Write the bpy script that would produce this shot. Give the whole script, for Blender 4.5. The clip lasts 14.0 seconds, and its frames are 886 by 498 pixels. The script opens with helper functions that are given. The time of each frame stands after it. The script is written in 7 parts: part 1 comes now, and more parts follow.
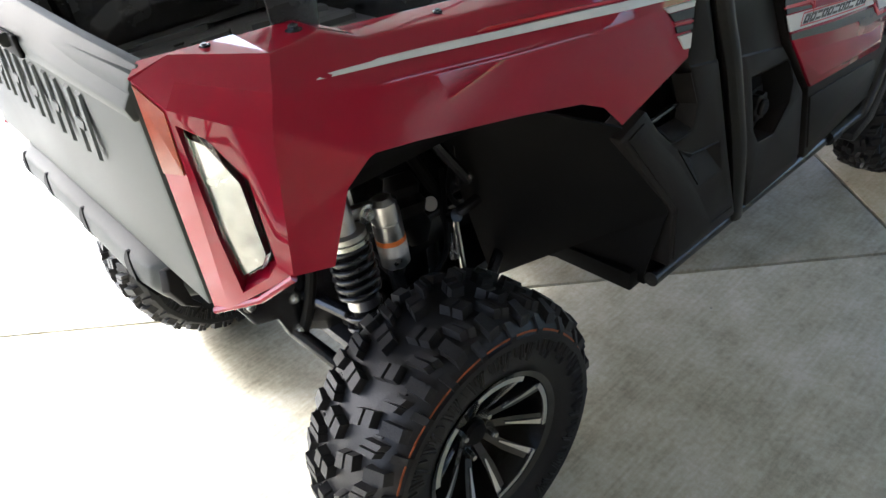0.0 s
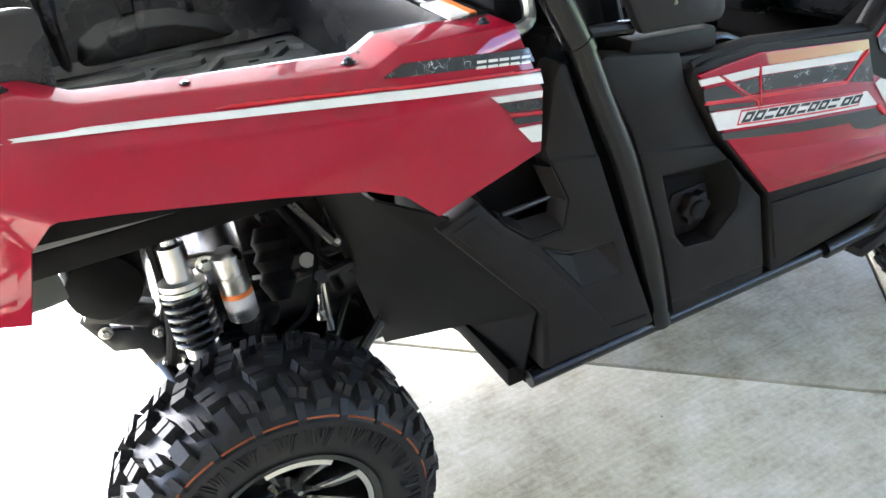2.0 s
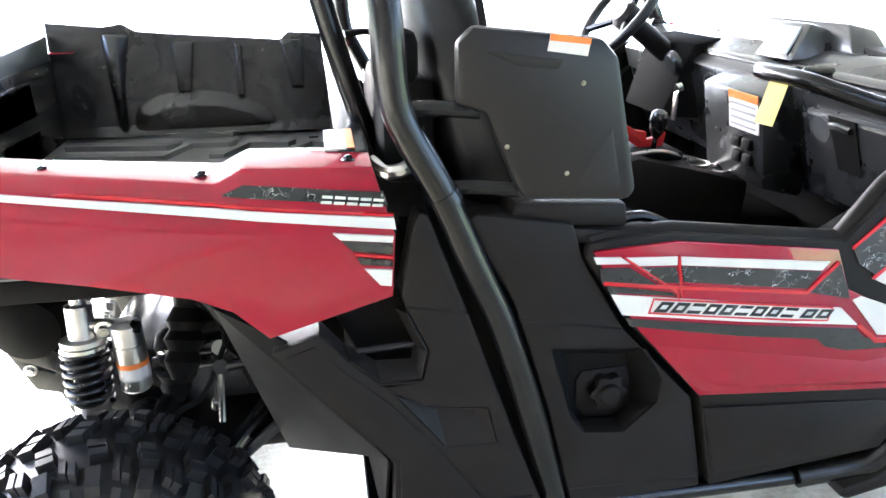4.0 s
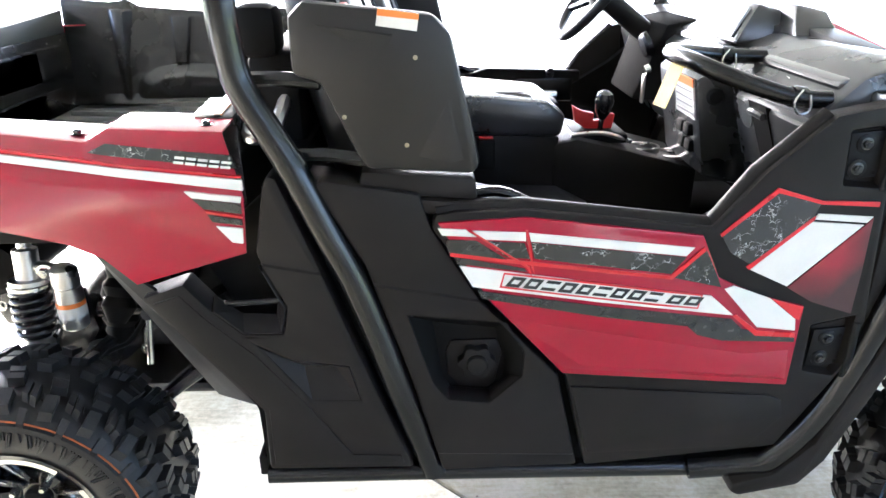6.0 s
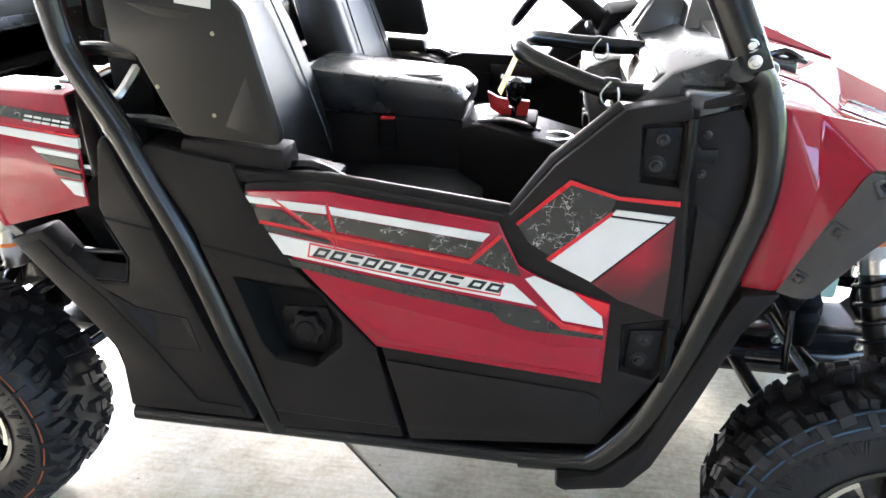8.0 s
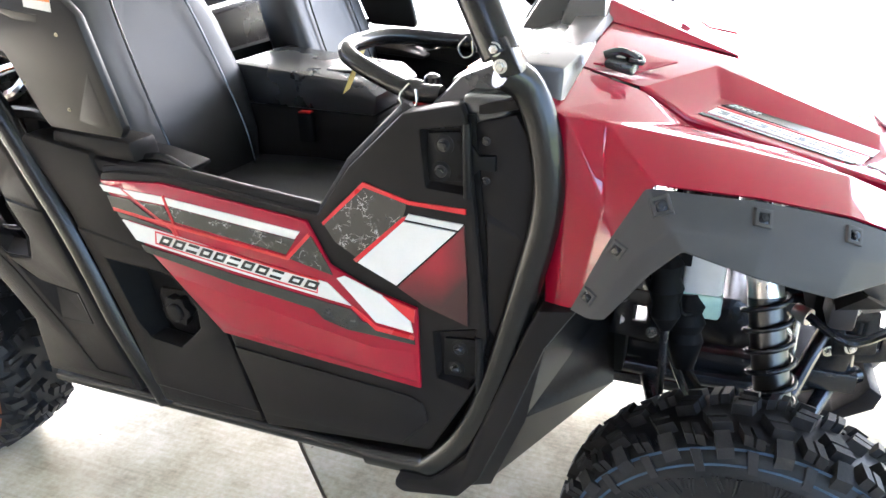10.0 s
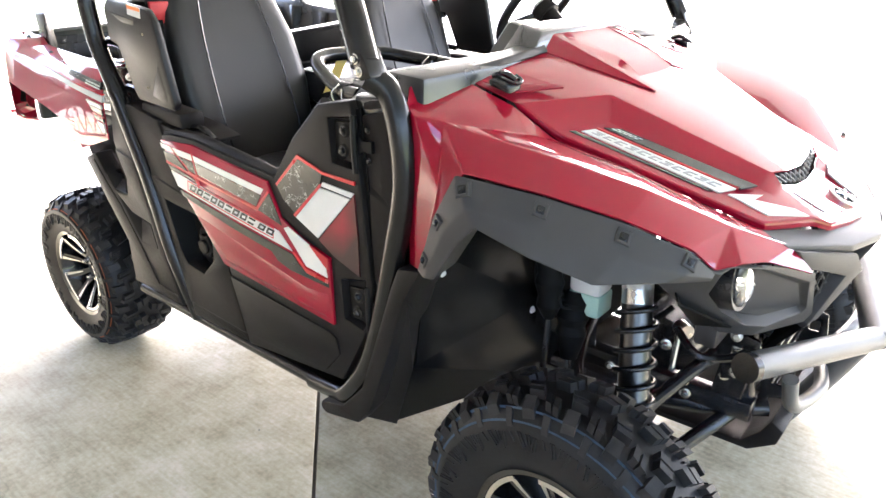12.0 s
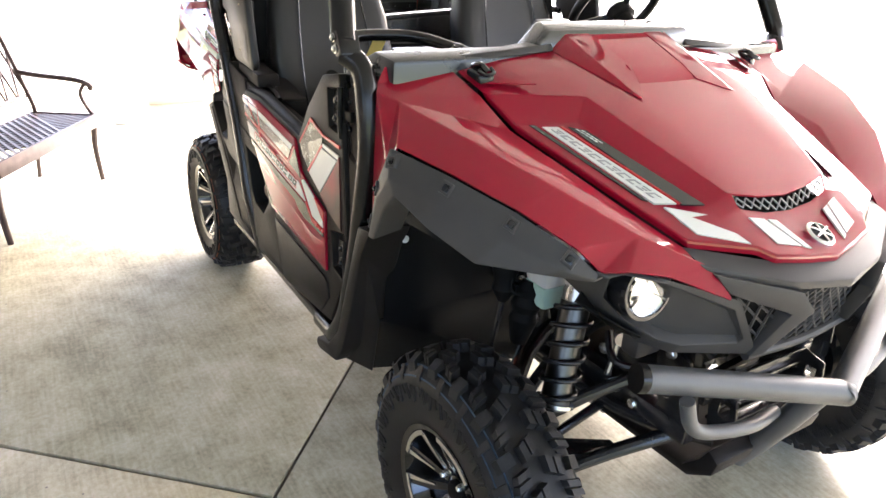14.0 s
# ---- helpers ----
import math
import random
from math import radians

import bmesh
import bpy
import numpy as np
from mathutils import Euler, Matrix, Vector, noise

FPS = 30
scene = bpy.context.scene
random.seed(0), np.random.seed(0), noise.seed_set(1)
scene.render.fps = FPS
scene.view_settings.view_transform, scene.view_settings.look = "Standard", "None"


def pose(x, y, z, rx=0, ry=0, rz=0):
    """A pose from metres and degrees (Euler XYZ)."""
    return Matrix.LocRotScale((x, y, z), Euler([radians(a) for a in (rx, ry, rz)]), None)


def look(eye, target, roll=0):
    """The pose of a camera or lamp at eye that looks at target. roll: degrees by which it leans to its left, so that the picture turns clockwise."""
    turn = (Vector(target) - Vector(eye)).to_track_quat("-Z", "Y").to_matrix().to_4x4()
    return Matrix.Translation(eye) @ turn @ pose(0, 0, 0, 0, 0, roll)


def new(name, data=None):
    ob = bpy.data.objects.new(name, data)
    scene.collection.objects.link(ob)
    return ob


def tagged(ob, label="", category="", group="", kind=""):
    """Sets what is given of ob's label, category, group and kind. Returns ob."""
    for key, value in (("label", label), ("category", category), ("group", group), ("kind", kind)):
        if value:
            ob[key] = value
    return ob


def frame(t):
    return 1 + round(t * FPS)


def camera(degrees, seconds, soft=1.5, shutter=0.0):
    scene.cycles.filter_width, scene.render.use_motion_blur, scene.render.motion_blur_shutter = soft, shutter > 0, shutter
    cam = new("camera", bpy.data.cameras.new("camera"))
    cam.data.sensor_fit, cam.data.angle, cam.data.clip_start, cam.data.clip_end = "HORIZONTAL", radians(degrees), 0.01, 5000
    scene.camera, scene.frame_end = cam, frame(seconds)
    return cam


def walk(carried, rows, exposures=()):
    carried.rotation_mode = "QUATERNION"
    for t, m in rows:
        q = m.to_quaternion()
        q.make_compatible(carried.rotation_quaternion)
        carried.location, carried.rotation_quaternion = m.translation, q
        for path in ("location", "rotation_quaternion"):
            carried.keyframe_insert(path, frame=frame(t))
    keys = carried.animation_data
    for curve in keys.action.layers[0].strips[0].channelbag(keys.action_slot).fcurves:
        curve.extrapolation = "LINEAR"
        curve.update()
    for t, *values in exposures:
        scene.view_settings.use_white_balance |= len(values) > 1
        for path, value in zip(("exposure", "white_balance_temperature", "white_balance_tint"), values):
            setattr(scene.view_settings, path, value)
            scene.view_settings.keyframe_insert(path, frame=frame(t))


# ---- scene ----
cam = camera(65.8, 14.0)
PATH = [
    (0, (-0.602, -1.424, 1.436), (0.407, -0.104, 0.322), -8.7),
    (0.5, (-0.479, -1.42, 1.411), (0.483, -0.11, 0.245), -9.6),
    (1, (-0.314, -1.405, 1.402), (0.624, -0.134, 0.176), -8.6),
    (1.5, (-0.17, -1.535, 1.412), (0.619, -0.105, 0.257), -9.6),
    (2, (-0.046, -1.662, 1.424), (0.643, -0.088, 0.401), -6.9),
    (2.5, (0.055, -1.684, 1.429), (0.666, -0.01, 0.523), -5.9),
    (3, (0.193, -1.674, 1.437), (0.754, 0.061, 0.617), -2.8),
    (5.5, (0.764, -1.914, 1.452), (0.822, -0.06, 0.704), -0.5),
    (6, (0.87, -1.865, 1.444), (0.918, -0.035, 0.641), -0.3),
    (6.5, (1.03, -1.907, 1.452), (0.979, -0.082, 0.635), -1.1),
    (7, (1.188, -1.983, 1.455), (0.975, -0.166, 0.647), -1.3),
    (7.5, (1.293, -1.979, 1.445), (1.026, -0.159, 0.661), -1.8),
    (8, (1.441, -1.883, 1.445), (1.151, -0.091, 0.604), 0.2),
    (8.5, (1.57, -1.819, 1.449), (1.28, -0.037, 0.588), 0.9),
    (9, (1.734, -1.805, 1.459), (1.333, -0.045, 0.598), 0.0),
    (11.3, (2.434, -1.637, 1.463), (1.426, -0.127, 0.624), -1.6),
    (11.5, (2.532, -1.673, 1.466), (1.457, -0.194, 0.656), -1.2),
    (12, (2.686, -1.713, 1.467), (1.516, -0.29, 0.689), -0.2),
    (12.5, (2.759, -1.634, 1.442), (1.569, -0.237, 0.646), 0.8),
    (13, (2.841, -1.515, 1.459), (1.601, -0.198, 0.606), 2.5),
    (13.5, (2.959, -1.447, 1.481), (1.59, -0.248, 0.652), 1.9),
    (14, (3.153, -1.409, 1.493), (1.617, -0.419, 0.679), 3.0),
]
walk(cam, [(t, look(eye, target, roll)) for t, eye, target, roll in PATH], [(0, 2.95, 5350, 12), (0.5, 3.08, 5400, 12), (1.0, 3.75, 5550, 11), (1.5, 4.32, 5350, 11), (2.5, 4.55, 5150, 13), (3, 4.80, 5150, 13), (5.5, 4.84, 5250, 14), (6, 4.86, 5250, 14), (7, 4.72, 5300, 15), (8, 4.52, 5350, 15), (9, 4.78, 5350, 15), (11.5, 4.62, 5650, 17), (12, 4.47, 5700, 17), (13, 4.22, 5850, 18), (14, 3.87, 5950, 18)])


# ---- light ----
SUN_AZ, SUN_EL = 112.0, 37.0
world = bpy.data.worlds.new("world")
scene.world = world
world.use_nodes = True
wn = world.node_tree
sky = wn.nodes.new("ShaderNodeTexSky")
sky.sky_type = "NISHITA"
sky.sun_disc = False
sky.sun_elevation = radians(SUN_EL)
sky.sun_rotation = radians(90 - SUN_AZ)
sky.air_density, sky.dust_density = 1.0, 7.0
wn.nodes["Background"].inputs["Strength"].default_value = 0.15
wn.links.new(sky.outputs[0], wn.nodes["Background"].inputs["Color"])
sun_data = bpy.data.lights.new("sun", "SUN")
sun_data.energy, sun_data.angle, sun_data.color = 5.0, radians(18.0), (1.0, 0.95, 0.88)
sun = new("sun", sun_data)
sun.matrix_world = look((20 * math.cos(radians(SUN_AZ)), 20 * math.sin(radians(SUN_AZ)), 20 * math.tan(radians(SUN_EL))), (0, 0, 0))


# ---- materials ----
def mat(name, color, rough=0.5, metal=0.0, vary=0.15, scale=8.0, fine=120.0, bump=0.0, coat=0.0, tint=None, ior=1.5, spec=0.5):
    m = bpy.data.materials.new(name)
    m.use_nodes = True
    n, l = m.node_tree.nodes, m.node_tree.links
    b = n["Principled BSDF"]
    b.inputs["Roughness"].default_value, b.inputs["Metallic"].default_value = rough, metal
    b.inputs["Coat Weight"].default_value, b.inputs["Coat Roughness"].default_value = coat, 0.03
    b.inputs["IOR"].default_value = ior
    b.inputs["Specular IOR Level"].default_value = spec
    tc = n.new("ShaderNodeTexCoord")
    big, small = n.new("ShaderNodeTexNoise"), n.new("ShaderNodeTexNoise")
    big.inputs["Scale"].default_value, big.inputs["Detail"].default_value = scale, 5
    small.inputs["Scale"].default_value, small.inputs["Detail"].default_value = fine, 3
    for t in (big, small):
        l.new(tc.outputs["Object"], t.inputs["Vector"])
    mix = n.new("ShaderNodeMath")
    mix.operation = "MULTIPLY_ADD"
    l.new(small.outputs["Fac"], mix.inputs[0])
    mix.inputs[1].default_value = 0.4
    l.new(big.outputs["Fac"], mix.inputs[2])
    ramp = n.new("ShaderNodeValToRGB")
    lo = [c * (1 - vary) for c in color]
    hi = [min(1, c * (1 + vary)) for c in (tint or color)]
    ramp.color_ramp.elements[0].position, ramp.color_ramp.elements[1].position = 0.45, 0.95
    ramp.color_ramp.elements[0].color, ramp.color_ramp.elements[1].color = (*lo, 1), (*hi, 1)
    l.new(mix.outputs[0], ramp.inputs["Fac"])
    l.new(ramp.outputs["Color"], b.inputs["Base Color"])
    rr = n.new("ShaderNodeMapRange")
    rr.inputs["To Min"].default_value, rr.inputs["To Max"].default_value = rough * 0.85, min(1, rough * 1.2)
    l.new(big.outputs["Fac"], rr.inputs["Value"])
    l.new(rr.outputs[0], b.inputs["Roughness"])
    if bump:
        bp = n.new("ShaderNodeBump")
        bp.inputs["Strength"].default_value, bp.inputs["Distance"].default_value = bump, 0.002
        l.new(small.outputs["Fac"], bp.inputs["Height"])
        l.new(bp.outputs[0], b.inputs["Normal"])
    return m


RED = mat("red_paint", (0.250, 0.0018, 0.0160), 0.5, 0.0, 0.06, 3, 900, 0.0, 0.88, (0.263, 0.0020, 0.0170), spec=0.05)
PLASTIC = mat("moulded_black_plastic", (0.0128, 0.0112, 0.0103), 0.42, 0, 0.25, 6, 900, 0.25, spec=0.12)
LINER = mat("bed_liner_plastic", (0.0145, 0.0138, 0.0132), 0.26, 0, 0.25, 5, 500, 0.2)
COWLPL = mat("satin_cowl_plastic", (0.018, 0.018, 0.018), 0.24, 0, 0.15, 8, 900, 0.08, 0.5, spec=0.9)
# Bed floor: liner plastic with its sky sheen put into a lighter base.
FLOORPL = mat("lightened_bed_floor_plastic", (0.10, 0.10, 0.10), 0.40, 0, 0.3, 6, 400, 0.2)
LAMPGREY = mat("tail_lamp_reflector", (0.62, 0.62, 0.58), 0.25, 0.8, 0.12, 40, 300)
DARK = mat("matt_black_plastic", (0.0054, 0.0053, 0.0052), 0.6, 0, 0.3, 9, 400, 0.1, spec=0.08)
TUBE = mat("black_powder_coat", (0.0065, 0.0063, 0.0062), 0.24, 0, 0.2, 10, 700, 0.05, spec=0.40)
HINGE = mat("black_hinge_coat", (0.0070, 0.0070, 0.0070), 0.42, 0, 0.2, 20, 600, 0.1, spec=0.16)
STEEL = mat("black_chassis_paint", (0.012, 0.012, 0.013), 0.25, 0, 0.3, 10, 300, 0.05)
BUMPER = mat("grey_textured_coat", (0.095, 0.098, 0.100), 0.36, 0.35, 0.15, 12, 1200, 0.3)
GREYPL = mat("grey_nose_plastic", (0.050, 0.0472, 0.0450), 0.45, 0, 0.15, 8, 900, 0.2, spec=0.20)
DASHPL = mat("satin_dash_plastic", (0.024, 0.0245, 0.025), 0.27, 0, 0.15, 8, 900, 0.08, 0.10, spec=0.8)
TAILPL = mat("tailgate_plastic", (0.050, 0.054, 0.048), 0.55, 0, 0.15, 5, 900, 0.2, spec=0.22)
DULLPL = mat("dull_column_plastic", (0.010, 0.0097, 0.0095), 0.8, 0, 0.2, 9, 400, 0.15, spec=0.01)
SHIELDPL = mat("satin_shield_plastic", (0.0135, 0.0122, 0.0115), 0.34, 0, 0.2, 8, 900, 0.15, spec=0.34)
VINYL = mat("black_seat_vinyl", (0.008, 0.0083, 0.0088), 0.34, 0, 0.2, 12, 600, 0.3)
RUBBER = mat("tyre_rubber", (0.0205, 0.0198, 0.0195), 0.48, 0, 0.35, 14, 250, 0.25, spec=0.22)
CARCASS = mat("tyre_carcass_rubber", (0.0135, 0.0132, 0.0135), 0.44, 0, 0.35, 9, 180, 0.15, spec=0.22)
GLOSS = mat("gloss_black_wheel", (0.008, 0.008, 0.008), 0.12, 0.0, 0.2, 9, 200, 0.0, 0.6)
ALU = mat("machined_aluminium", (0.80, 0.80, 0.80), 0.22, 1.0, 0.08, 20, 600, 0.03)
SILVER = mat("brushed_silver", (0.55, 0.54, 0.52), 0.28, 1.0, 0.12, 20, 500, 0.05)
ZINC = mat("zinc_bolt", (0.62, 0.62, 0.58), 0.25, 1.0, 0.15, 40, 400, 0.0)
SPLASH = mat("glossy_splash_plastic", (0.006, 0.006, 0.006), 0.22, 0, 0.1, 6, 300, 0.03, spec=0.28)
SHOCKTUBE = mat("dull_shock_tube", (0.085, 0.085, 0.082), 0.32, 1.0, 0.15, 20, 300)
DULLBOLT = mat("yellow_zinc_bolt", (0.34, 0.31, 0.23), 0.38, 1.0, 0.2, 40, 400)
WHITE = mat("white_decal_vinyl", (0.60, 0.60, 0.575), 0.30, 0, 0.05, 15, 300, 0.0, 0.25)
BLACKDEC = mat("black_decal_vinyl", (0.018, 0.018, 0.018), 0.25, 0, 0.3, 15, 300, 0.0, 0.25)
REDLINE = mat("bright_red_decal", (0.48, 0.009, 0.015), 0.28, 0, 0.08, 10, 300, 0.0, 0.25)
ORANGE = mat("orange_label", (0.75, 0.20, 0.03), 0.45, 0, 0.08, 30, 300)
LABEL = mat("white_label", (0.60, 0.59, 0.565), 0.4, 0, 0.06, 30, 300)
TEXTGREY = mat("label_print", (0.30, 0.30, 0.30), 0.5, 0, 0.1, 30, 300)
YELLOW = mat("yellow_tag", (0.66, 0.53, 0.14), 0.6, 0, 0.06, 30, 300)
REDPART = mat("red_plastic", (0.45, 0.015, 0.015), 0.4, 0, 0.1, 20, 300)
AMBER = mat("orange_reflector", (0.24, 0.030, 0.008), 0.15, 0, 0.1, 60, 300, 0.0, 0.5)
TANK = mat("translucent_tank", (0.35, 0.50, 0.42), 0.45, 0, 0.1, 20, 300)
SCREEN = mat("display_glass", (0.34, 0.37, 0.39), 0.08, 0, 0.1, 20, 300, 0, 1.0)
LINE_O = mat("orange_tyre_line", (0.34, 0.085, 0.02), 0.6, 0, 0.3, 60, 300)
LINE_B = mat("blue_tyre_line", (0.024, 0.052, 0.090), 0.6, 0, 0.3, 60, 300)
WALLW = mat("white_siding_paint", (0.80, 0.79, 0.77), 0.5, 0, 0.04, 2, 80, 0.1)
TRIM = mat("beige_trim_paint", (0.62, 0.54, 0.42), 0.5, 0, 0.06, 4, 80, 0.1)
CEIL = mat("grey_unseen_ceiling", (0.27, 0.28, 0.29), 0.6, 0, 0.04, 2, 60, 0.1)
SHADEWALL = mat("grey_unseen_wall", (0.15, 0.145, 0.14), 0.6, 0, 0.06, 1.5, 60, 0.1)
BENCHM = mat("bronze_cast_metal", (0.055, 0.038, 0.036), 0.38, 0.5, 0.3, 15, 300, 0.15)
GRASS = mat("lawn_green", (0.07, 0.11, 0.03), 0.8, 0, 0.4, 0.8, 40, 0.3, 0, (0.10, 0.12, 0.035))
PAVE = mat("sunlit_paving", (0.20, 0.19, 0.175), 0.8, 0, 0.12, 1.2, 60, 0.2)
JOINT = mat("joint_dirt", (0.10, 0.085, 0.065), 0.9, 0, 0.3, 10, 200, 0.3)


def crackle_material():
    m = mat("cracked_black_decal", (0.016, 0.016, 0.016), 0.25, 0, 0.3, 15, 300, 0.0, 0.5)
    n, l = m.node_tree.nodes, m.node_tree.links
    b = n["Principled BSDF"]
    old = b.inputs["Base Color"].links[0].from_socket
    tc, vor, noi, add = (n.new("ShaderNodeTexCoord"), n.new("ShaderNodeTexVoronoi"), n.new("ShaderNodeTexNoise"), n.new("ShaderNodeMixRGB"))
    vor.feature = "DISTANCE_TO_EDGE"
    vor.inputs["Scale"].default_value = 38
    noi.inputs["Scale"].default_value, noi.inputs["Detail"].default_value = 60, 4
    add.blend_type, add.inputs["Fac"].default_value = "ADD", 0.045
    l.new(tc.outputs["Object"], noi.inputs["Vector"])
    l.new(tc.outputs["Object"], add.inputs["Color1"])
    l.new(noi.outputs["Color"], add.inputs["Color2"])
    l.new(add.outputs[0], vor.inputs["Vector"])
    lt, mx, gate, mul = n.new("ShaderNodeMath"), n.new("ShaderNodeMixRGB"), n.new("ShaderNodeTexNoise"), n.new("ShaderNodeMath")
    lt.operation, lt.inputs[1].default_value = "LESS_THAN", 0.016
    l.new(vor.outputs["Distance"], lt.inputs[0])
    gate.inputs["Scale"].default_value = 26
    span = n.new("ShaderNodeMapRange")
    span.inputs["From Min"].default_value, span.inputs["From Max"].default_value = 0.46, 0.60
    l.new(gate.outputs["Fac"], span.inputs["Value"])
    l.new(tc.outputs["Object"], gate.inputs["Vector"])
    mul.operation = "MULTIPLY"
    l.new(lt.outputs[0], mul.inputs[0])
    l.new(span.outputs[0], mul.inputs[1])
    l.new(mul.outputs[0], mx.inputs["Fac"])
    l.new(old, mx.inputs["Color1"])
    mx.inputs["Color2"].default_value = (0.50, 0.50, 0.48, 1)
    l.new(mx.outputs[0], b.inputs["Base Color"])
    return m


CRACK = crackle_material()


def fade_material():
    """Red print that runs out into black towards its lower and front edges."""
    m = mat("faded_red_print", (0.23, 0.0016, 0.014), 0.35, 0, 0.10, 12, 300, 0.0, 0.25)
    n, l = m.node_tree.nodes, m.node_tree.links
    b = n["Principled BSDF"]
    old = b.inputs["Base Color"].links[0].from_socket
    tc, sep, noi = n.new("ShaderNodeTexCoord"), n.new("ShaderNodeSeparateXYZ"), n.new("ShaderNodeTexNoise")
    noi.inputs["Scale"].default_value, noi.inputs["Detail"].default_value = 22, 5
    l.new(tc.outputs["Object"], sep.inputs[0])
    l.new(tc.outputs["Object"], noi.inputs["Vector"])
    low, side, tot = n.new("ShaderNodeMapRange"), n.new("ShaderNodeMapRange"), n.new("ShaderNodeMath")
    low.inputs["From Min"].default_value, low.inputs["From Max"].default_value = 0.92, 0.83
    side.inputs["From Min"].default_value, side.inputs["From Max"].default_value = 1.615, 1.690
    l.new(sep.outputs["Z"], low.inputs["Value"])
    l.new(sep.outputs["X"], side.inputs["Value"])
    tot.operation, tot.use_clamp = "ADD", True
    l.new(low.outputs[0], tot.inputs[0])
    l.new(side.outputs[0], tot.inputs[1])
    rag = n.new("ShaderNodeMath")
    rag.operation, rag.use_clamp = "MULTIPLY_ADD", True
    l.new(noi.outputs["Fac"], rag.inputs[0])
    rag.inputs[1].default_value = 0.35
    l.new(tot.outputs[0], rag.inputs[2])
    mx = n.new("ShaderNodeMixRGB")
    shift = n.new("ShaderNodeMapRange")
    shift.inputs["From Min"].default_value, shift.inputs["From Max"].default_value = 0.18, 1.1
    l.new(rag.outputs[0], shift.inputs["Value"])
    l.new(shift.outputs[0], mx.inputs["Fac"])
    l.new(old, mx.inputs["Color1"])
    mx.inputs["Color2"].default_value = (0.008, 0.007, 0.007, 1)
    l.new(mx.outputs[0], b.inputs["Base Color"])
    return m


FADE = fade_material()


def concrete_material():
    m = bpy.data.materials.new("concrete_slab")
    m.use_nodes = True
    n, l = m.node_tree.nodes, m.node_tree.links
    b = n["Principled BSDF"]
    tc = n.new("ShaderNodeTexCoord")
    noises = []
    for s, d in ((1.3, 6), (7, 6), (60, 4), (420, 2)):
        t = n.new("ShaderNodeTexNoise")
        t.inputs["Scale"].default_value, t.inputs["Detail"].default_value = s, d
        t.inputs["Roughness"].default_value = 0.6
        l.new(tc.outputs["Object"], t.inputs["Vector"])
        noises.append(t)
    st = n.new("ShaderNodeTexNoise")
    mp = n.new("ShaderNodeMapping")
    mp.inputs["Scale"].default_value = (8, 90, 8)
    mp.inputs["Rotation"].default_value = (0, 0, radians(20))
    l.new(tc.outputs["Object"], mp.inputs["Vector"])
    l.new(mp.outputs[0], st.inputs["Vector"])
    st.inputs["Scale"].default_value, st.inputs["Detail"].default_value = 1.0, 4
    acc = None
    for t, w in ((noises[0], 0.34), (noises[1], 0.26), (noises[2], 0.18), (noises[3], 0.10), (st, 0.12)):
        a = n.new("ShaderNodeMath")
        a.operation = "MULTIPLY_ADD"
        l.new(t.outputs["Fac"], a.inputs[0])
        a.inputs[1].default_value, a.inputs[2].default_value = w, 0.0
        if acc:
            l.new(acc.outputs[0], a.inputs[2])
        acc = a
    ramp = n.new("ShaderNodeValToRGB")
    e = ramp.color_ramp.elements
    e[0].position, e[0].color = 0.40, (0.196, 0.176, 0.114, 1)
    e[1].position, e[1].color = 0.60, (0.505, 0.472, 0.382, 1)
    x = e.new(0.50)
    x.color = (0.370, 0.337, 0.234, 1)
    l.new(acc.outputs[0], ramp.inputs["Fac"])
    # small dark specks
    vor = n.new("ShaderNodeTexVoronoi")
    vor.inputs["Scale"].default_value = 9
    l.new(tc.outputs["Object"], vor.inputs["Vector"])
    lt = n.new("ShaderNodeMath")
    lt.operation, lt.inputs[1].default_value = "LESS_THAN", 0.035
    l.new(vor.outputs["Distance"], lt.inputs[0])
    mx = n.new("ShaderNodeMixRGB")
    mx.inputs["Color2"].default_value = (0.16, 0.14, 0.12, 1)
    l.new(lt.outputs[0], mx.inputs["Fac"])
    l.new(ramp.outputs[0], mx.inputs["Color1"])
    l.new(mx.outputs[0], b.inputs["Base Color"])
    b.inputs["Roughness"].default_value = 0.62
    bp = n.new("ShaderNodeBump")
    bp.inputs["Strength"].default_value, bp.inputs["Distance"].default_value = 0.35, 0.003
    l.new(acc.outputs[0], bp.inputs["Height"])
    l.new(bp.outputs[0], b.inputs["Normal"])
    return m


CONCRETE = concrete_material()


def clear_material():
    m = bpy.data.materials.new("clear_lens")
    m.use_nodes = True
    b = m.node_tree.nodes["Principled BSDF"]
    b.inputs["Transmission Weight"].default_value, b.inputs["Roughness"].default_value, b.inputs["IOR"].default_value = 1.0, 0.02, 1.45
    b.inputs["Base Color"].default_value = (0.97, 0.98, 0.98, 1)
    return m


CLEAR = clear_material()


# ---- mesh helpers ----
def part(name, bm, material, parent=None, label="", smooth=30, keep=False):
    if not keep:
        bmesh.ops.recalc_face_normals(bm, faces=bm.faces)
    me = bpy.data.meshes.new(name)
    bm.to_mesh(me)
    bm.free()
    me.materials.append(material)
    me.shade_smooth()
    me.set_sharp_from_angle(angle=radians(smooth))
    ob = new(name, me)
    if parent:
        ob.parent = parent
    if label:
        ob["label"] = label
    return ob


def soften(bm, r, seg=2, angle=25):
    if r:
        es = [e for e in bm.edges if len(e.link_faces) == 2 and e.calc_face_angle(0) > radians(angle)]
        bmesh.ops.bevel(bm, geom=es, offset=r, segments=seg, profile=0.5, affect="EDGES", clamp_overlap=True)
    return bm


def lift(u, v, w, axis):
    return {"x": (w, u, v), "y": (u, w, v), "z": (u, v, w)}[axis]


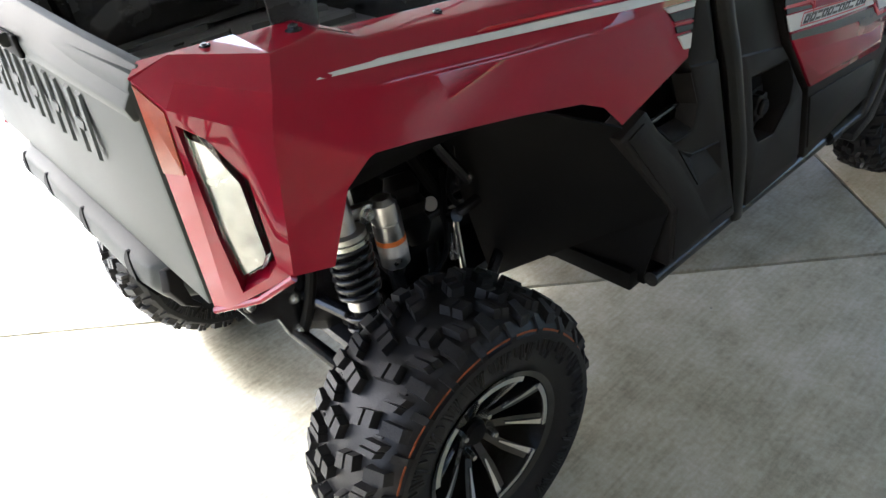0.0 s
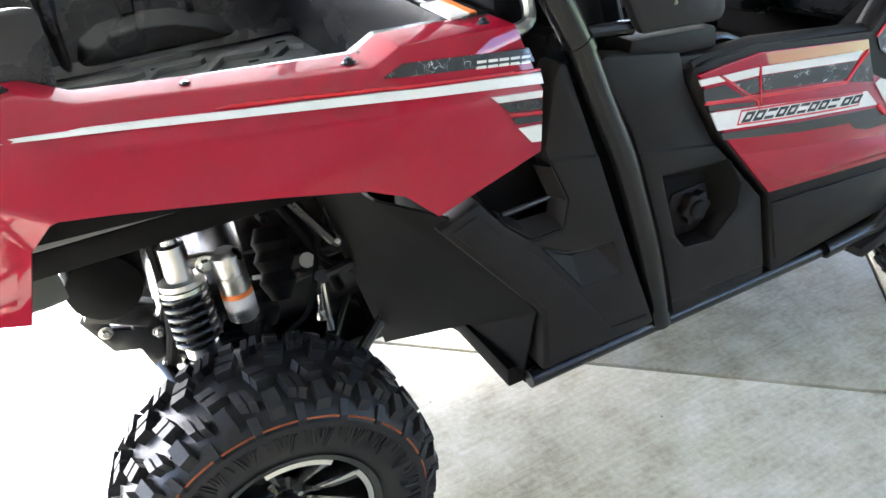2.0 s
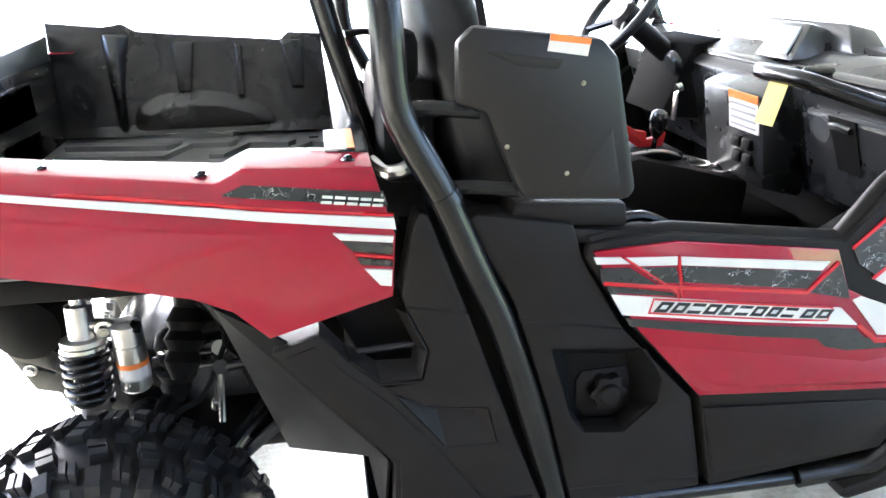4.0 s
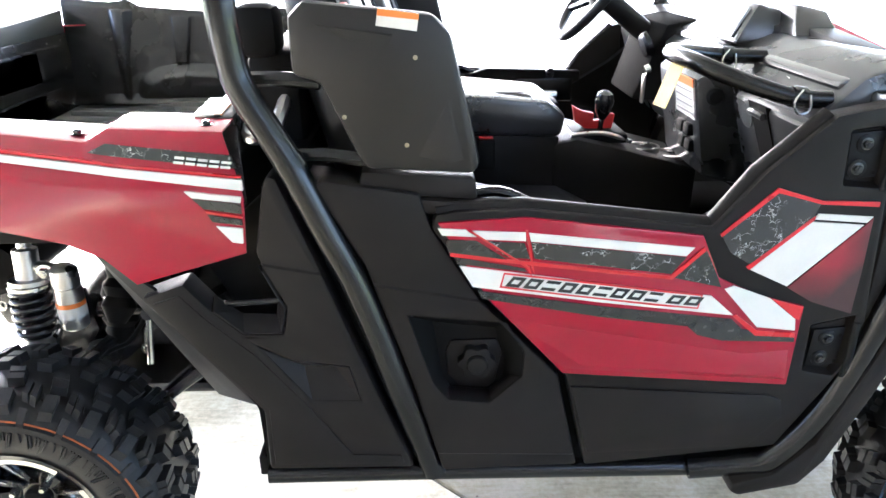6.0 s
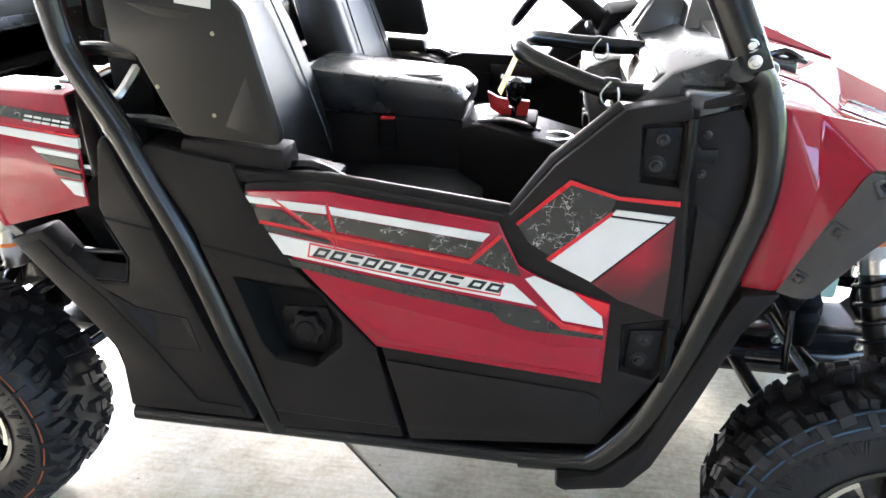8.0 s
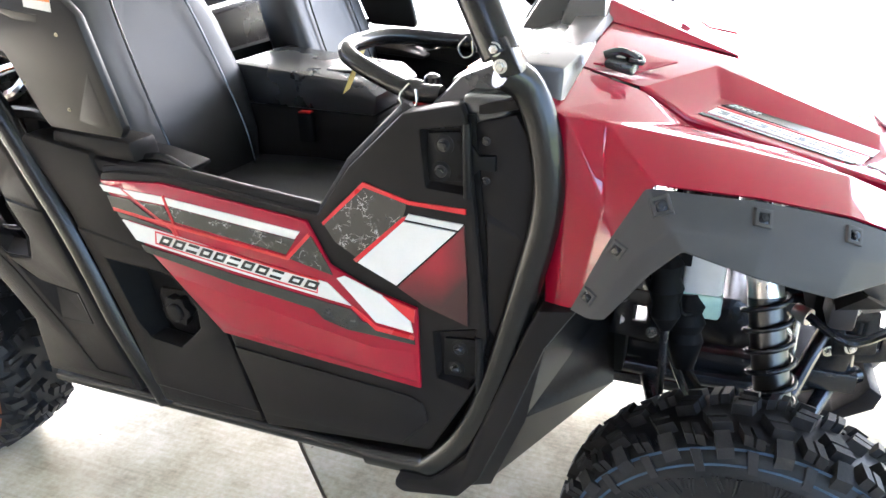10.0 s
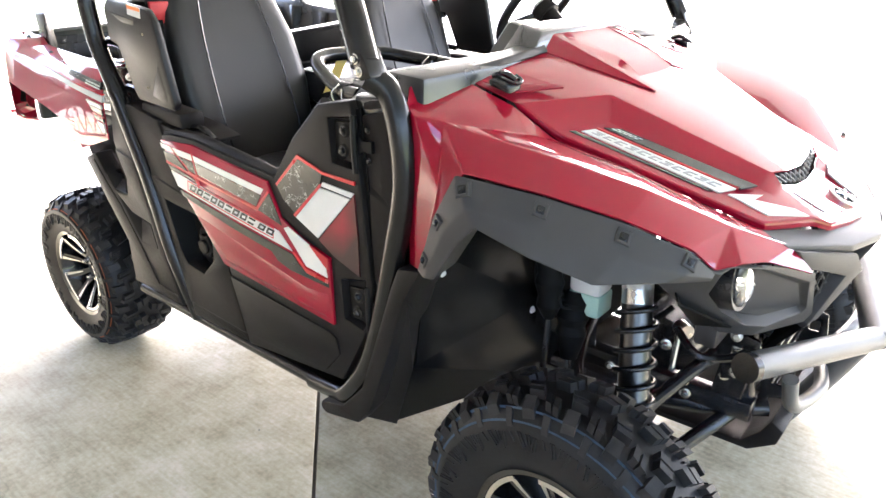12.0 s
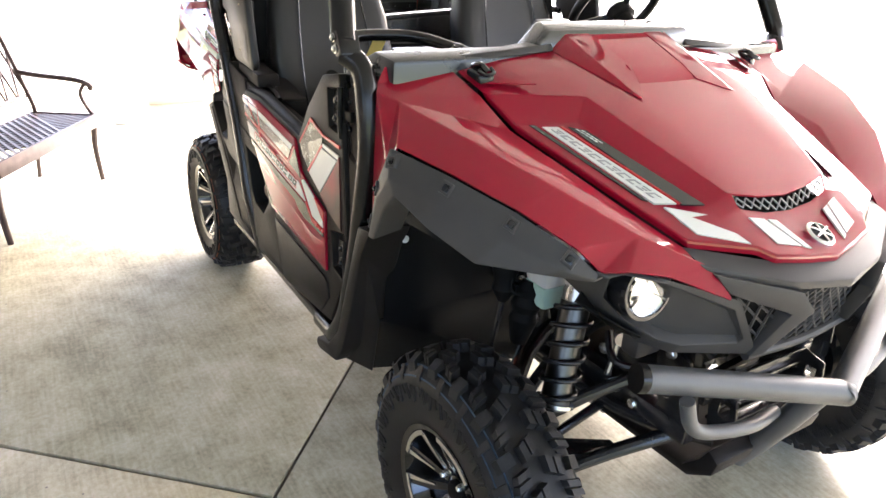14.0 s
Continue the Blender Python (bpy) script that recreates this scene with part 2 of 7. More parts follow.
def prism(poly, a, b, r=0.0, axis="y", bm=None, seg=2, holes=()):
    """A plate of the outline poly from a to b along the axis, with open holes."""
    own = bm is None
    bm = bmesh.new() if own else bm
    if holes:
        edges = []
        for loop in (poly, *holes):
            vs = [bm.verts.new(lift(*p, a, axis)) for p in loop]
            edges += [bm.edges.new((vs[i], vs[i - 1])) for i in range(len(vs))]
        faces = [f for f in bmesh.ops.triangle_fill(bm, use_beauty=True, edges=edges)["geom"] if isinstance(f, bmesh.types.BMFace)]
    else:
        faces = [bm.faces.new([bm.verts.new(lift(*p, a, axis)) for p in poly])]
    ext = bmesh.ops.extrude_face_region(bm, geom=faces)
    vec = Vector(lift(0, 0, b - a, axis))
    bmesh.ops.translate(bm, verts=[g for g in ext["geom"] if isinstance(g, bmesh.types.BMVert)], vec=vec)
    if holes:
        bmesh.ops.recalc_face_normals(bm, faces=bm.faces)
    if own:
        bmesh.ops.recalc_face_normals(bm, faces=bm.faces)
        soften(bm, r, seg)
    return bm


def loft(rings, cap=True, bm=None, r=0.0):
    """Joins rings of equally many 3D points."""
    own = bm is None
    bm = bmesh.new() if own else bm
    vs = [[bm.verts.new(p) for p in ring] for ring in rings]
    n = len(rings[0])
    for a, b in zip(vs, vs[1:]):
        for i in range(n):
            bm.faces.new((a[i], a[(i + 1) % n], b[(i + 1) % n], b[i]))
    if cap is True:
        bm.faces.new(vs[0])
    if cap:
        bm.faces.new(vs[-1])
    if own:
        bmesh.ops.recalc_face_normals(bm, faces=bm.faces)
        soften(bm, r)
    return bm


def sheet(verts, faces, thick=0.004, r=0.0, bm=None):
    """A shell of numbered corners and faces, given a thickness inwards."""
    own = bm is None
    bm = bmesh.new() if own else bm
    vs = [bm.verts.new(v) for v in verts]
    fs = [bm.faces.new([vs[i] for i in f]) for f in faces]
    bmesh.ops.recalc_face_normals(bm, faces=fs)
    if own:
        if r:
            soften(bm, r, 2, 12)
        if thick:
            bmesh.ops.solidify(bm, geom=list(bm.faces), thickness=thick)
    return bm


def box(x0, x1, y0, y1, z0, z1, r=0.0, bm=None):
    return prism([(x0, z0), (x1, z0), (x1, z1), (x0, z1)], y0, y1, r, "y", bm)


def smooth_path(pts, n):
    pts = [Vector(p) for p in pts]
    if n <= 1 or len(pts) < 3:
        return pts
    out = []
    for i in range(len(pts) - 1):
        p0, p1, p2, p3 = pts[max(i - 1, 0)], pts[i], pts[i + 1], pts[min(i + 2, len(pts) - 1)]
        for k in range(n):
            t = k / n
            out.append(0.5 * ((2 * p1) + (p2 - p0) * t + (2 * p0 - 5 * p1 + 4 * p2 - p3) * t * t + (3 * p1 - p0 - 3 * p2 + p3) * t ** 3))
    return out + [pts[-1]]


def tube(pts, r, seg=14, n=6, bm=None, cap=True, r2=None):
    own = bm is None
    bm = bmesh.new() if own else bm
    path = smooth_path(pts, n)
    up, rings = Vector((0.13, 0.31, 0.94)), []
    for i, p in enumerate(path):
        d = (path[min(i + 1, len(path) - 1)] - path[max(i - 1, 0)]).normalized()
        a = up - d * up.dot(d)
        a.normalize()
        up = a
        b = d.cross(a)
        rad = r if r2 is None else r + (r2 - r) * i / (len(path) - 1)
        rings.append([bm.verts.new(p + (a * math.cos(t) + b * math.sin(t)) * rad) for t in (2 * math.pi * k / seg for k in range(seg))])
    for s, t in zip(rings, rings[1:]):
        for i in range(seg):
            bm.faces.new((s[i], s[(i + 1) % seg], t[(i + 1) % seg], t[i]))
    if cap:
        bm.faces.new(rings[0])
        bm.faces.new(rings[-1])
    return bm


def lathe(profile, centre, axis="y", seg=32, bm=None):
    """Turns (radius, along) pairs round an axis through centre; the profile is closed by caps where its radius is not zero."""
    own = bm is None
    bm = bmesh.new() if own else bm
    c = Vector(centre)
    rings = []
    for rad, h in profile:
        ring = []
        for k in range(seg):
            t = 2 * math.pi * k / seg
            u, v = rad * math.cos(t), rad * math.sin(t)
            ring.append(bm.verts.new(c + Vector({"x": (h, u, v), "y": (u, h, v), "z": (u, v, h)}[axis])))
        rings.append(ring)
    for s, t in zip(rings, rings[1:]):
        for i in range(seg):
            bm.faces.new((s[i], s[(i + 1) % seg], t[(i + 1) % seg], t[i]))
    bm.faces.new(rings[0])
    bm.faces.new(rings[-1])
    return bm


def turned(profile, frm, to, seg=24, bm=None):
    """Turns (radius, share of the way) pairs round the line from frm to to."""
    own = bm is None
    bm = bmesh.new() if own else bm
    frm, to = Vector(frm), Vector(to)
    m = (to - frm).to_track_quat("Z", "Y").to_matrix()
    length = (to - frm).length
    rings = []
    for rad, h in profile:
        rings.append([bm.verts.new(frm + m @ Vector((rad * math.cos(t), rad * math.sin(t), h * length))) for t in (2 * math.pi * k / seg for k in range(seg))])
    for s, t in zip(rings, rings[1:]):
        for i in range(seg):
            bm.faces.new((s[i], s[(i + 1) % seg], t[(i + 1) % seg], t[i]))
    bm.faces.new(rings[0])
    bm.faces.new(rings[-1])
    return bm


def bolt(parent, at, normal, r=0.011, name="bolt", material=None, label=""):
    """A domed hex bolt head with its washer."""
    at, nrm = Vector(at), Vector(normal).normalized()
    bm = turned([(r * 1.5, 0), (r * 1.5, 0.25), (r * 1.4, 0.3)], at - nrm * 0.001, at + nrm * r * 0.6, 18)
    turned([(r, 0), (r, 0.75), (r * 0.8, 1)], at, at + nrm * r * 0.9, 6, bm)
    turned([(r * 0.45, 0), (r * 0.42, 1)], at, at + nrm * r * 1.1, 10, bm)
    return part(name, bm, material or TUBE, parent, label)


def mir(pts, s):
    return [(p[0], p[1] * -s if len(p) == 3 else p[1], *p[2:]) for p in pts]


# ---- the covered patio ----
ground = part("ground", box(-300, 300, -300, 300, -0.6, -0.06), GRASS)
tagged(ground, "sunlit green lawn round the covered patio", "lawn", kind="structure")
apron = part("pavement", box(-14, 12, 3.6, 26, -0.30, -0.012, 0.01), PAVE)
tagged(apron, "bright sunlit concrete apron beside the patio", "pavement", kind="structure")
apron = part("pavement", box(-14, -5.2, -9, 3.58, -0.30, -0.012, 0.01), PAVE)
tagged(apron, "bright sunlit concrete apron behind the patio", "pavement", kind="structure")

floor_base = part("floor", box(-5.15, 9.2, -6.2, 3.55, -0.30, -0.012), JOINT)
tagged(floor_base, "grey broom-finished concrete patio floor with saw-cut joints", "floor", kind="structure")


def clip_poly(poly, x0, x1, y0, y1):
    for axis, lim, sign in ((0, x0, 1), (0, x1, -1), (1, y0, 1), (1, y1, -1)):
        out = []
        for p, q in zip(poly, poly[1:] + poly[:1]):
            a, b = (p[axis] - lim) * sign, (q[axis] - lim) * sign
            if a >= 0:
                out.append(p)
            if a * b < 0:
                t = a / (a - b)
                out.append((p[0] + t * (q[0] - p[0]), p[1] + t * (q[1] - p[1])))
        poly = out
        if not poly:
            return []
    return poly


CROSS, ANGLE, SLAB, GAP = (1.634, -0.970), radians(47.2), 5.6, 0.006
ca, sa = math.cos(ANGLE), math.sin(ANGLE)
for i in range(-3, 3):
    for j in range(-3, 3):
        corners = [(SLAB * i + GAP, SLAB * j + GAP), (SLAB * (i + 1) - GAP, SLAB * j + GAP), (SLAB * (i + 1) - GAP, SLAB * (j + 1) - GAP), (SLAB * i + GAP, SLAB * (j + 1) - GAP)]
        poly = clip_poly([(CROSS[0] + u * ca - v * sa, CROSS[1] + u * sa + v * ca) for u, v in corners], -5.15, 9.2, -6.2, 3.55)
        if len(poly) > 2:
            part("slab", prism(poly, -0.10, 0.0, 0.004, "z"), CONCRETE, floor_base)

# Out of view: outline set for shade and reflections; the hole replaces a reflected window.
ceiling = part("ceiling", prism([(7.5, -6.2), (7.5, 5.0), (1.4, 4.9), (-3.0, 3.0), (-3.0, 0.6), (-3.6, 0.6), (-3.6, -2.3), (-7.0, -2.3), (-7.0, -6.2)], 2.85, 3.0, 0.0, "z", holes=([(2.0, -4.3), (3.5, -4.3), (3.5, -3.5), (2.0, -3.5)],)), CEIL)
tagged(ceiling, "unseen patio ceiling cut to shape the light, with one added opening", "ceiling", kind="structure")
for x, y in ((-1.9, 3.2), (7.3, 4.8)):
    post = part("trim", box(x - 0.09, x + 0.09, y - 0.09, y + 0.09, 0.0, 2.85, 0.006), WALLW)
    tagged(post, "white square timber patio post", "post", kind="structure")

WALL_TOP = 0.96
# white boarded wall behind the vehicle, with its return towards the patio
wall = part("wall_rear", box(-3.78, -3.66, -0.34, 3.5, 0.0, WALL_TOP), WALLW)
tagged(wall, "white vertical-board wall with beige trim", "wall", kind="structure")
y = -0.32
while y < 3.4:
    part("panel", box(-3.66, -3.645, y, y + 0.185, 0.13, WALL_TOP - 0.27, 0.004), WALLW, wall)
    y += 0.20
trim = part("baseboard", box(-3.66, -3.625, -0.36, 3.5, 0.0, 0.11, 0.006), TRIM)
tagged(trim, "beige painted baseboard on the white wall", "baseboard", kind="structure")
trim = part("trim", box(-3.66, -3.615, -0.38, 3.5, WALL_TOP - 0.24, WALL_TOP - 0.10, 0.006), TRIM)
tagged(trim, "beige painted rail on the white wall", "trim", kind="structure")
ret = part("wall_return", prism([(-3.78, -0.34), (-3.66, -0.34), (-2.94, -0.620), (-2.98, -0.73), (-3.78, -0.45)], 0.0, WALL_TOP, 0.0, "z"), WALLW)
tagged(ret, "short white return wall of the patio", "wall", kind="structure")


# Added out of view to dim what the vehicle's side reflects; the bay brightens part.
near_wall = part("wall_unseen_side", prism([(-9.0, 0.0), (7.5, 0.0), (7.5, 3.0), (-9.0, 3.0)], -6.35, -6.22, 0.0, "y", holes=([(3.8, 1.0), (6.4, 1.0), (6.4, 2.4), (3.8, 2.4)],)), SHADEWALL)
tagged(near_wall, "unseen plain wall with an open bay, added to darken side reflections", "wall", kind="structure")
# Unseen blocker: keeps bright ground behind out of the door and fender reflections.
end_wall = part("wall_blocker", box(-7.12, -7.0, -6.2, -2.3, 0.0, 2.846), SHADEWALL)
tagged(end_wall, "unseen plain dark wall added to block bright rear reflections", "wall", kind="structure")

# ---- patio bench ----
def patio_bench():
    root = new("patio_bench")
    root.matrix_world = pose(-1.396, -1.318, 0, 0, 0, 59)
    tagged(root, "dark bronze cast-metal garden bench with a lattice seat", "bench")
    # local: x across the depth (front is +x), y along the length, the near end at y = +0.30
    for y in (0.30, -0.75):
        bm = tube([(0.18, y, 0.0), (0.165, y, 0.22), (0.185, y, 0.40)], 0.015, 10, 5, r2=0.021)
        part("leg", bm, BENCHM, root)
        bm = tube([(-0.22, y, 0.0), (-0.20, y, 0.22), (-0.17, y, 0.42), (-0.22, y, 0.62), (-0.30, y, 0.88)], 0.014, 10, 5)
        part("leg", bm, BENCHM, root)
        bm = tube([(-0.225, y, 0.66), (-0.10, y, 0.645), (0.10, y, 0.63), (0.19, y, 0.60), (0.185, y, 0.575)], 0.016, 10, 5)
        tube([(0.165, y, 0.615), (0.125, y, 0.55), (0.15, y, 0.47), (0.19, y, 0.41)], 0.012, 10, 5, bm)
        part("armrest", bm, BENCHM, root)
        part("apron", box(-0.18, 0.20, y - 0.01, y + 0.01, 0.365, 0.425, 0.004), BENCHM, root)
    part("apron", box(0.185, 0.205, -0.75, 0.30, 0.345, 0.425, 0.004), BENCHM, root)
    part("apron", box(-0.20, -0.18, -0.75, 0.30, 0.365, 0.425, 0.004), BENCHM, root)
    # crossing lattice slats of the seat, each cut off at the end aprons
    for i in range(19):
        k = -0.74 + 0.055 * i
        for sgn in (1, -1):
            lim = 0.30 if sgn > 0 else -0.75
            f = min(1.0, (lim - k) / (sgn * 0.36))
            if f < 0.08:
                continue
            xb, yb, z0 = -0.18 + 0.36 * f, k + sgn * 0.36 * f, 0.408 if sgn > 0 else 0.412
            part("slat", prism([(-0.18, k - 0.011), (-0.18, k + 0.011), (xb, yb + 0.011), (xb, yb - 0.011)], z0, z0 + 0.010, 0, "z"), BENCHM, root)
    bm = tube([(-0.30, -0.75, 0.88), (-0.315, -0.22, 0.93), (-0.30, 0.30, 0.88)], 0.016, 10, 8)
    part("back_rail", bm, BENCHM, root)
    part("back_rail", tube([(-0.205, -0.75, 0.52), (-0.205, 0.30, 0.52)], 0.012, 10, 1), BENCHM, root)
    for i in range(9):
        y = -0.70 + 0.115 * i
        part("back_bar", tube([(-0.205, y, 0.52), (-0.30, y + 0.10, 0.88)], 0.007, 6, 1), BENCHM, root)
        part("back_bar", tube([(-0.205, y + 0.10, 0.52), (-0.30, y, 0.88)], 0.007, 6, 1), BENCHM, root)



patio_bench()


# ---- the vehicle ----
V = new("utility_vehicle")
tagged(V, "cherry red and black two-seat side-by-side utility vehicle on the patio", "utility vehicle")


def tread_block(bm, corners, base, top, c, yc, carcass):
    """One lug: corners are (angle, across) pairs on the tyre, raised from the carcass to top."""
    lo, hi = [], []
    n = len(corners)
    ca0 = sum(a for a, _ in corners) / n
    cw0 = sum(w for _, w in corners) / n
    for a, w in corners:
        r0 = carcass(w) - 0.004
        a1, w1 = ca0 + (a - ca0) * 0.86, cw0 + (w - cw0) * 0.86
        r1 = carcass(w1) + top
        lo.append((c[0] + r0 * math.sin(a), yc + w, c[2] + r0 * math.cos(a)))
        hi.append((c[0] + r1 * math.sin(a1), yc + w1, c[2] + r1 * math.cos(a1)))
    vl, vh = [bm.verts.new(p) for p in lo], [bm.verts.new(p) for p in hi]
    bm.faces.new(vh)
    for i in range(n):
        bm.faces.new((vl[i], vl[(i + 1) % n], vh[(i + 1) % n], vh[i]))


def wheel(c, s, radius, width, line, pitch, turn=0.25):
    """c: centre of the tyre; s: -1 on the right, +1 on the left."""
    cx, cy, cz = c
    half = width / 2
    rim = 0.166
    hub = part("wheel", lathe([(0.10, -0.03), (0.135, -0.03), (0.135, -0.018), (0.05, -0.015), (0.05, 0.05), (0.02, 0.05)], (cx, cy, cz), "y", 40), STEEL, V)
    crown = radius - 0.021

    def carcass(w):
        u = min(1.0, abs(w) / half)
        return crown - 0.010 * u ** 2 - 0.038 * max(0, (u - 0.66) / 0.34) ** 2

    prof = [(rim, half * 0.80), (rim + 0.014, half * 0.86), (rim + 0.05, half * 0.96), (rim + 0.10, half * 1.0)]
    for u in (1.0, 0.94, 0.85, 0.7, 0.5, 0.25, 0.0, -0.25, -0.5, -0.7, -0.85, -0.94, -1.0):
        prof.append((carcass(u * half), u * half))
    prof += [(rim + 0.10, -half), (rim + 0.05, -half * 0.96), (rim + 0.014, -half * 0.86), (rim, -half * 0.80)]
    bm = bmesh.new()
    seg = 60
    rings = [[bm.verts.new((cx + r * math.sin(2 * math.pi * k / seg), cy + h, cz + r * math.cos(2 * math.pi * k / seg))) for k in range(seg)] for r, h in prof]
    for a, b in zip(rings, rings[1:]):
        for i in range(seg):
            bm.faces.new((a[i], a[(i + 1) % seg], b[(i + 1) % seg], b[i]))
    carc, bm = bm, bmesh.new()
    n = pitch
    st = 2 * math.pi / n
    for k in range(n):
        a = k * st
        for sd in (-1, 1):
            o = a + (0.5 * st if sd > 0 else 0)
            h = half * sd
            w = 0.04 if k % 2 else 0.0
            # two halves of the centre lug, parted by a slit
            for u0, u1 in ((0.0, 0.47), (0.54, 1.0)):
                quad = [(o - 0.06 * st, (0.05 + w) * h), (o + 0.32 * st, (0.03 + w) * h), (o + 0.50 * st, (0.36 + w) * h), (o + 0.12 * st, (0.40 + w) * h)]
                mixq = lambda i, j, u: tuple(quad[i][k] + (quad[j][k] - quad[i][k]) * u for k in (0, 1))
                tread_block(bm, [mixq(0, 3, u0), mixq(1, 2, u0), mixq(1, 2, u1), mixq(0, 3, u1)], 0, 0.021, c, cy, carcass)
            # middle lug, in two halves
            for u0, u1 in ((0.0, 0.46), (0.54, 1.0)):
                quad = [(o - 0.44 * st, (0.36 - w) * h), (o - 0.08 * st, (0.44 - w) * h), (o + 0.02 * st, 0.74 * h), (o - 0.34 * st, 0.67 * h)]
                tread_block(bm, [tuple(quad[0][k] + (quad[1][k] - quad[0][k]) * u0 for k in (0, 1)), tuple(quad[0][k] + (quad[1][k] - quad[0][k]) * u1 for k in (0, 1)), tuple(quad[3][k] + (quad[2][k] - quad[3][k]) * u1 for k in (0, 1)), tuple(quad[3][k] + (quad[2][k] - quad[3][k]) * u0 for k in (0, 1))], 0, 0.020, c, cy, carcass)
            # shoulder lug
            tread_block(bm, [(o + 0.14 * st, 0.58 * h), (o + 0.44 * st, 0.54 * h), (o + 0.52 * st, 0.86 * h), (o + 0.18 * st, 0.88 * h)], 0, 0.019, c, cy, carcass)
            # small lug at the edge, under the line
            tread_block(bm, [(o - 0.30 * st, 0.80 * h), (o - 0.08 * st, 0.81 * h), (o - 0.06 * st, 0.97 * h), (o - 0.26 * st, 0.97 * h)], 0, 0.010, c, cy, carcass)
            # thin ribs across the narrow grooves between the lugs
            tread_block(bm, [(o - 0.02 * st, 0.46 * h), (o + 0.04 * st, 0.46 * h), (o + 0.10 * st, 0.60 * h), (o + 0.05 * st, 0.60 * h)], 0, 0.004, c, cy, carcass)
            # raised double ribs on the side
            for dq, l0, l1, sk in ((0.06, -0.002, 0.034, 0.10), (0.15, -0.002, 0.030, 0.10), (0.34, 0.000, 0.022, 0.0), (0.43, 0.000, 0.022, 0.0), (0.56, 0.002, 0.040, -0.10), (0.64, 0.002, 0.036, -0.10), (0.84, 0.0, 0.022, 0.06)):
                aa = o + dq * st
                lo, hi = [], []
                for da, dr in ((-0.022, l0), (0.022, l0), (0.018 + sk, l1), (-0.018 + sk, l1)):
                    rr = carcass(half) - 0.001 - dr
                    for lst, out in ((lo, -0.004), (hi, 0.0022)):
                        lst.append(bm.verts.new((cx + rr * math.sin(aa + da * st), cy + sd * (half + out), cz + rr * math.cos(aa + da * st))))
                bm.faces.new(hi)
                for i in range(4):
                    bm.faces.new((lo[i], lo[(i + 1) % 4], hi[(i + 1) % 4], hi[i]))
    tyre = part("tyre", carc, CARCASS, hub, "knobbly black off-road tyre", 40)
    lugs = part("tread", bm, RUBBER, hub, "raised rubber tread lugs", 28)
    lugs["kind"] = "stuff"
    # paint line round the tread edge
    for share in ((0.93,) if line == "orange" else (0.92, 0.76)):
        w = share * half * s
        r = carcass(w) + 0.0036
        bm = bmesh.new()
        rings = [[bm.verts.new((cx + (r + dr) * math.sin(2 * math.pi * k / 72), cy + w + dw, cz + (r + dr) * math.cos(2 * math.pi * k / 72))) for k in range(72)] for dr, dw in ((-0.008, -0.0005), (0.0, -0.0005), (-0.0003, 0.0005), (-0.008, 0.0005))]
        for a, b in zip(rings, rings[1:]):
            for i in range(72):
                bm.faces.new((a[i], a[(i + 1) % 72], b[(i + 1) % 72], b[i]))
        part("paint_line", bm, LINE_O if line == "orange" else LINE_B, hub, line + " factory paint line on the tread")
    # rim: barrel, dish and spokes; out is the outward direction
    face = cy + s * half * 0.78
    bm = bmesh.new()
    prof = [(rim + 0.004, s * half * 0.86), (rim + 0.010, s * half * 0.88), (rim - 0.004, s * half * 0.84), (rim - 0.012, s * half * 0.60), (rim - 0.03, s * half * 0.2), (rim - 0.03, -s * half * 0.8), (rim + 0.006, -s * half * 0.85)]
    rings = [[bm.verts.new((cx + r * math.sin(2 * math.pi * k / 56), cy + h, cz + r * math.cos(2 * math.pi * k / 56))) for k in range(56)] for r, h in prof]
    for a, b in zip(rings, rings[1:]):
        for i in range(56):
            bm.faces.new((a[i], a[(i + 1) % 56], b[(i + 1) % 56], b[i]))
    dish = lathe([(0.03, s * half * 0.12), (0.136, s * half * 0.12), (0.136, s * half * 0.06), (0.03, s * half * 0.06)], (cx, cy, cz), "y", 40, bm)
    part("rim", dish, GLOSS, hub, "gloss black alloy rim", 30, True)

    def at(a, r, d):
        r *= rim / 0.190
        return (cx + r * math.sin(a), cy + s * d, cz + r * math.cos(a))

    NS = 5
    for k in range(NS):
        a = 2 * math.pi * k / NS + turn
        bm = bmesh.new()
        for sg in (-1, 1):
            # one blade of the twin spoke
            ring = lambda r, wid, off, d0, d1: [at(a + sg * (off - wid) / r, r, d0), at(a + sg * (off + wid) / r, r, d0), at(a + sg * (off + wid) / r, r, d1), at(a + sg * (off - wid) / r, r, d1)]
            loft([ring(0.045, 0.010, 0.014, half * 0.10, half * 0.36), ring(0.11, 0.013, 0.032, half * 0.25, half * 0.58), ring(0.178, 0.016, 0.060, half * 0.45, half * 0.79)], True, bm)
        spoke = part("spoke", bm, GLOSS, hub, "", 30)
        bm = bmesh.new()
        d1 = half * 0.80
        for sg in (-1, 1):
            # machined edge along the blade
            loft([[at(a + sg * o / r, r, d) for o, d in ((p, q + 0.0005), (p + w, q + 0.0005), (p + w, q + 0.003), (p, q + 0.003))] for r, p, w, q in ((0.085, 0.026, 0.004, half * 0.50), (0.135, 0.044, 0.010, half * 0.665), (0.178, 0.060, 0.016, half * 0.79))], True, bm)
        # machined arc joining the outer ends
        steps = 8
        for i in range(steps):
            t0, t1 = (-1 + 2 * i / steps), (-1 + 2 * (i + 1) / steps)
            w0 = 0.42
            p = []
            for t in (t0, t1):
                for r in (0.170, 0.183):
                    for d in (d1, d1 + 0.004):
                        p.append(bm.verts.new(at(a + t * w0, r, d)))
            bm.faces.new((p[1], p[3], p[7], p[5]))
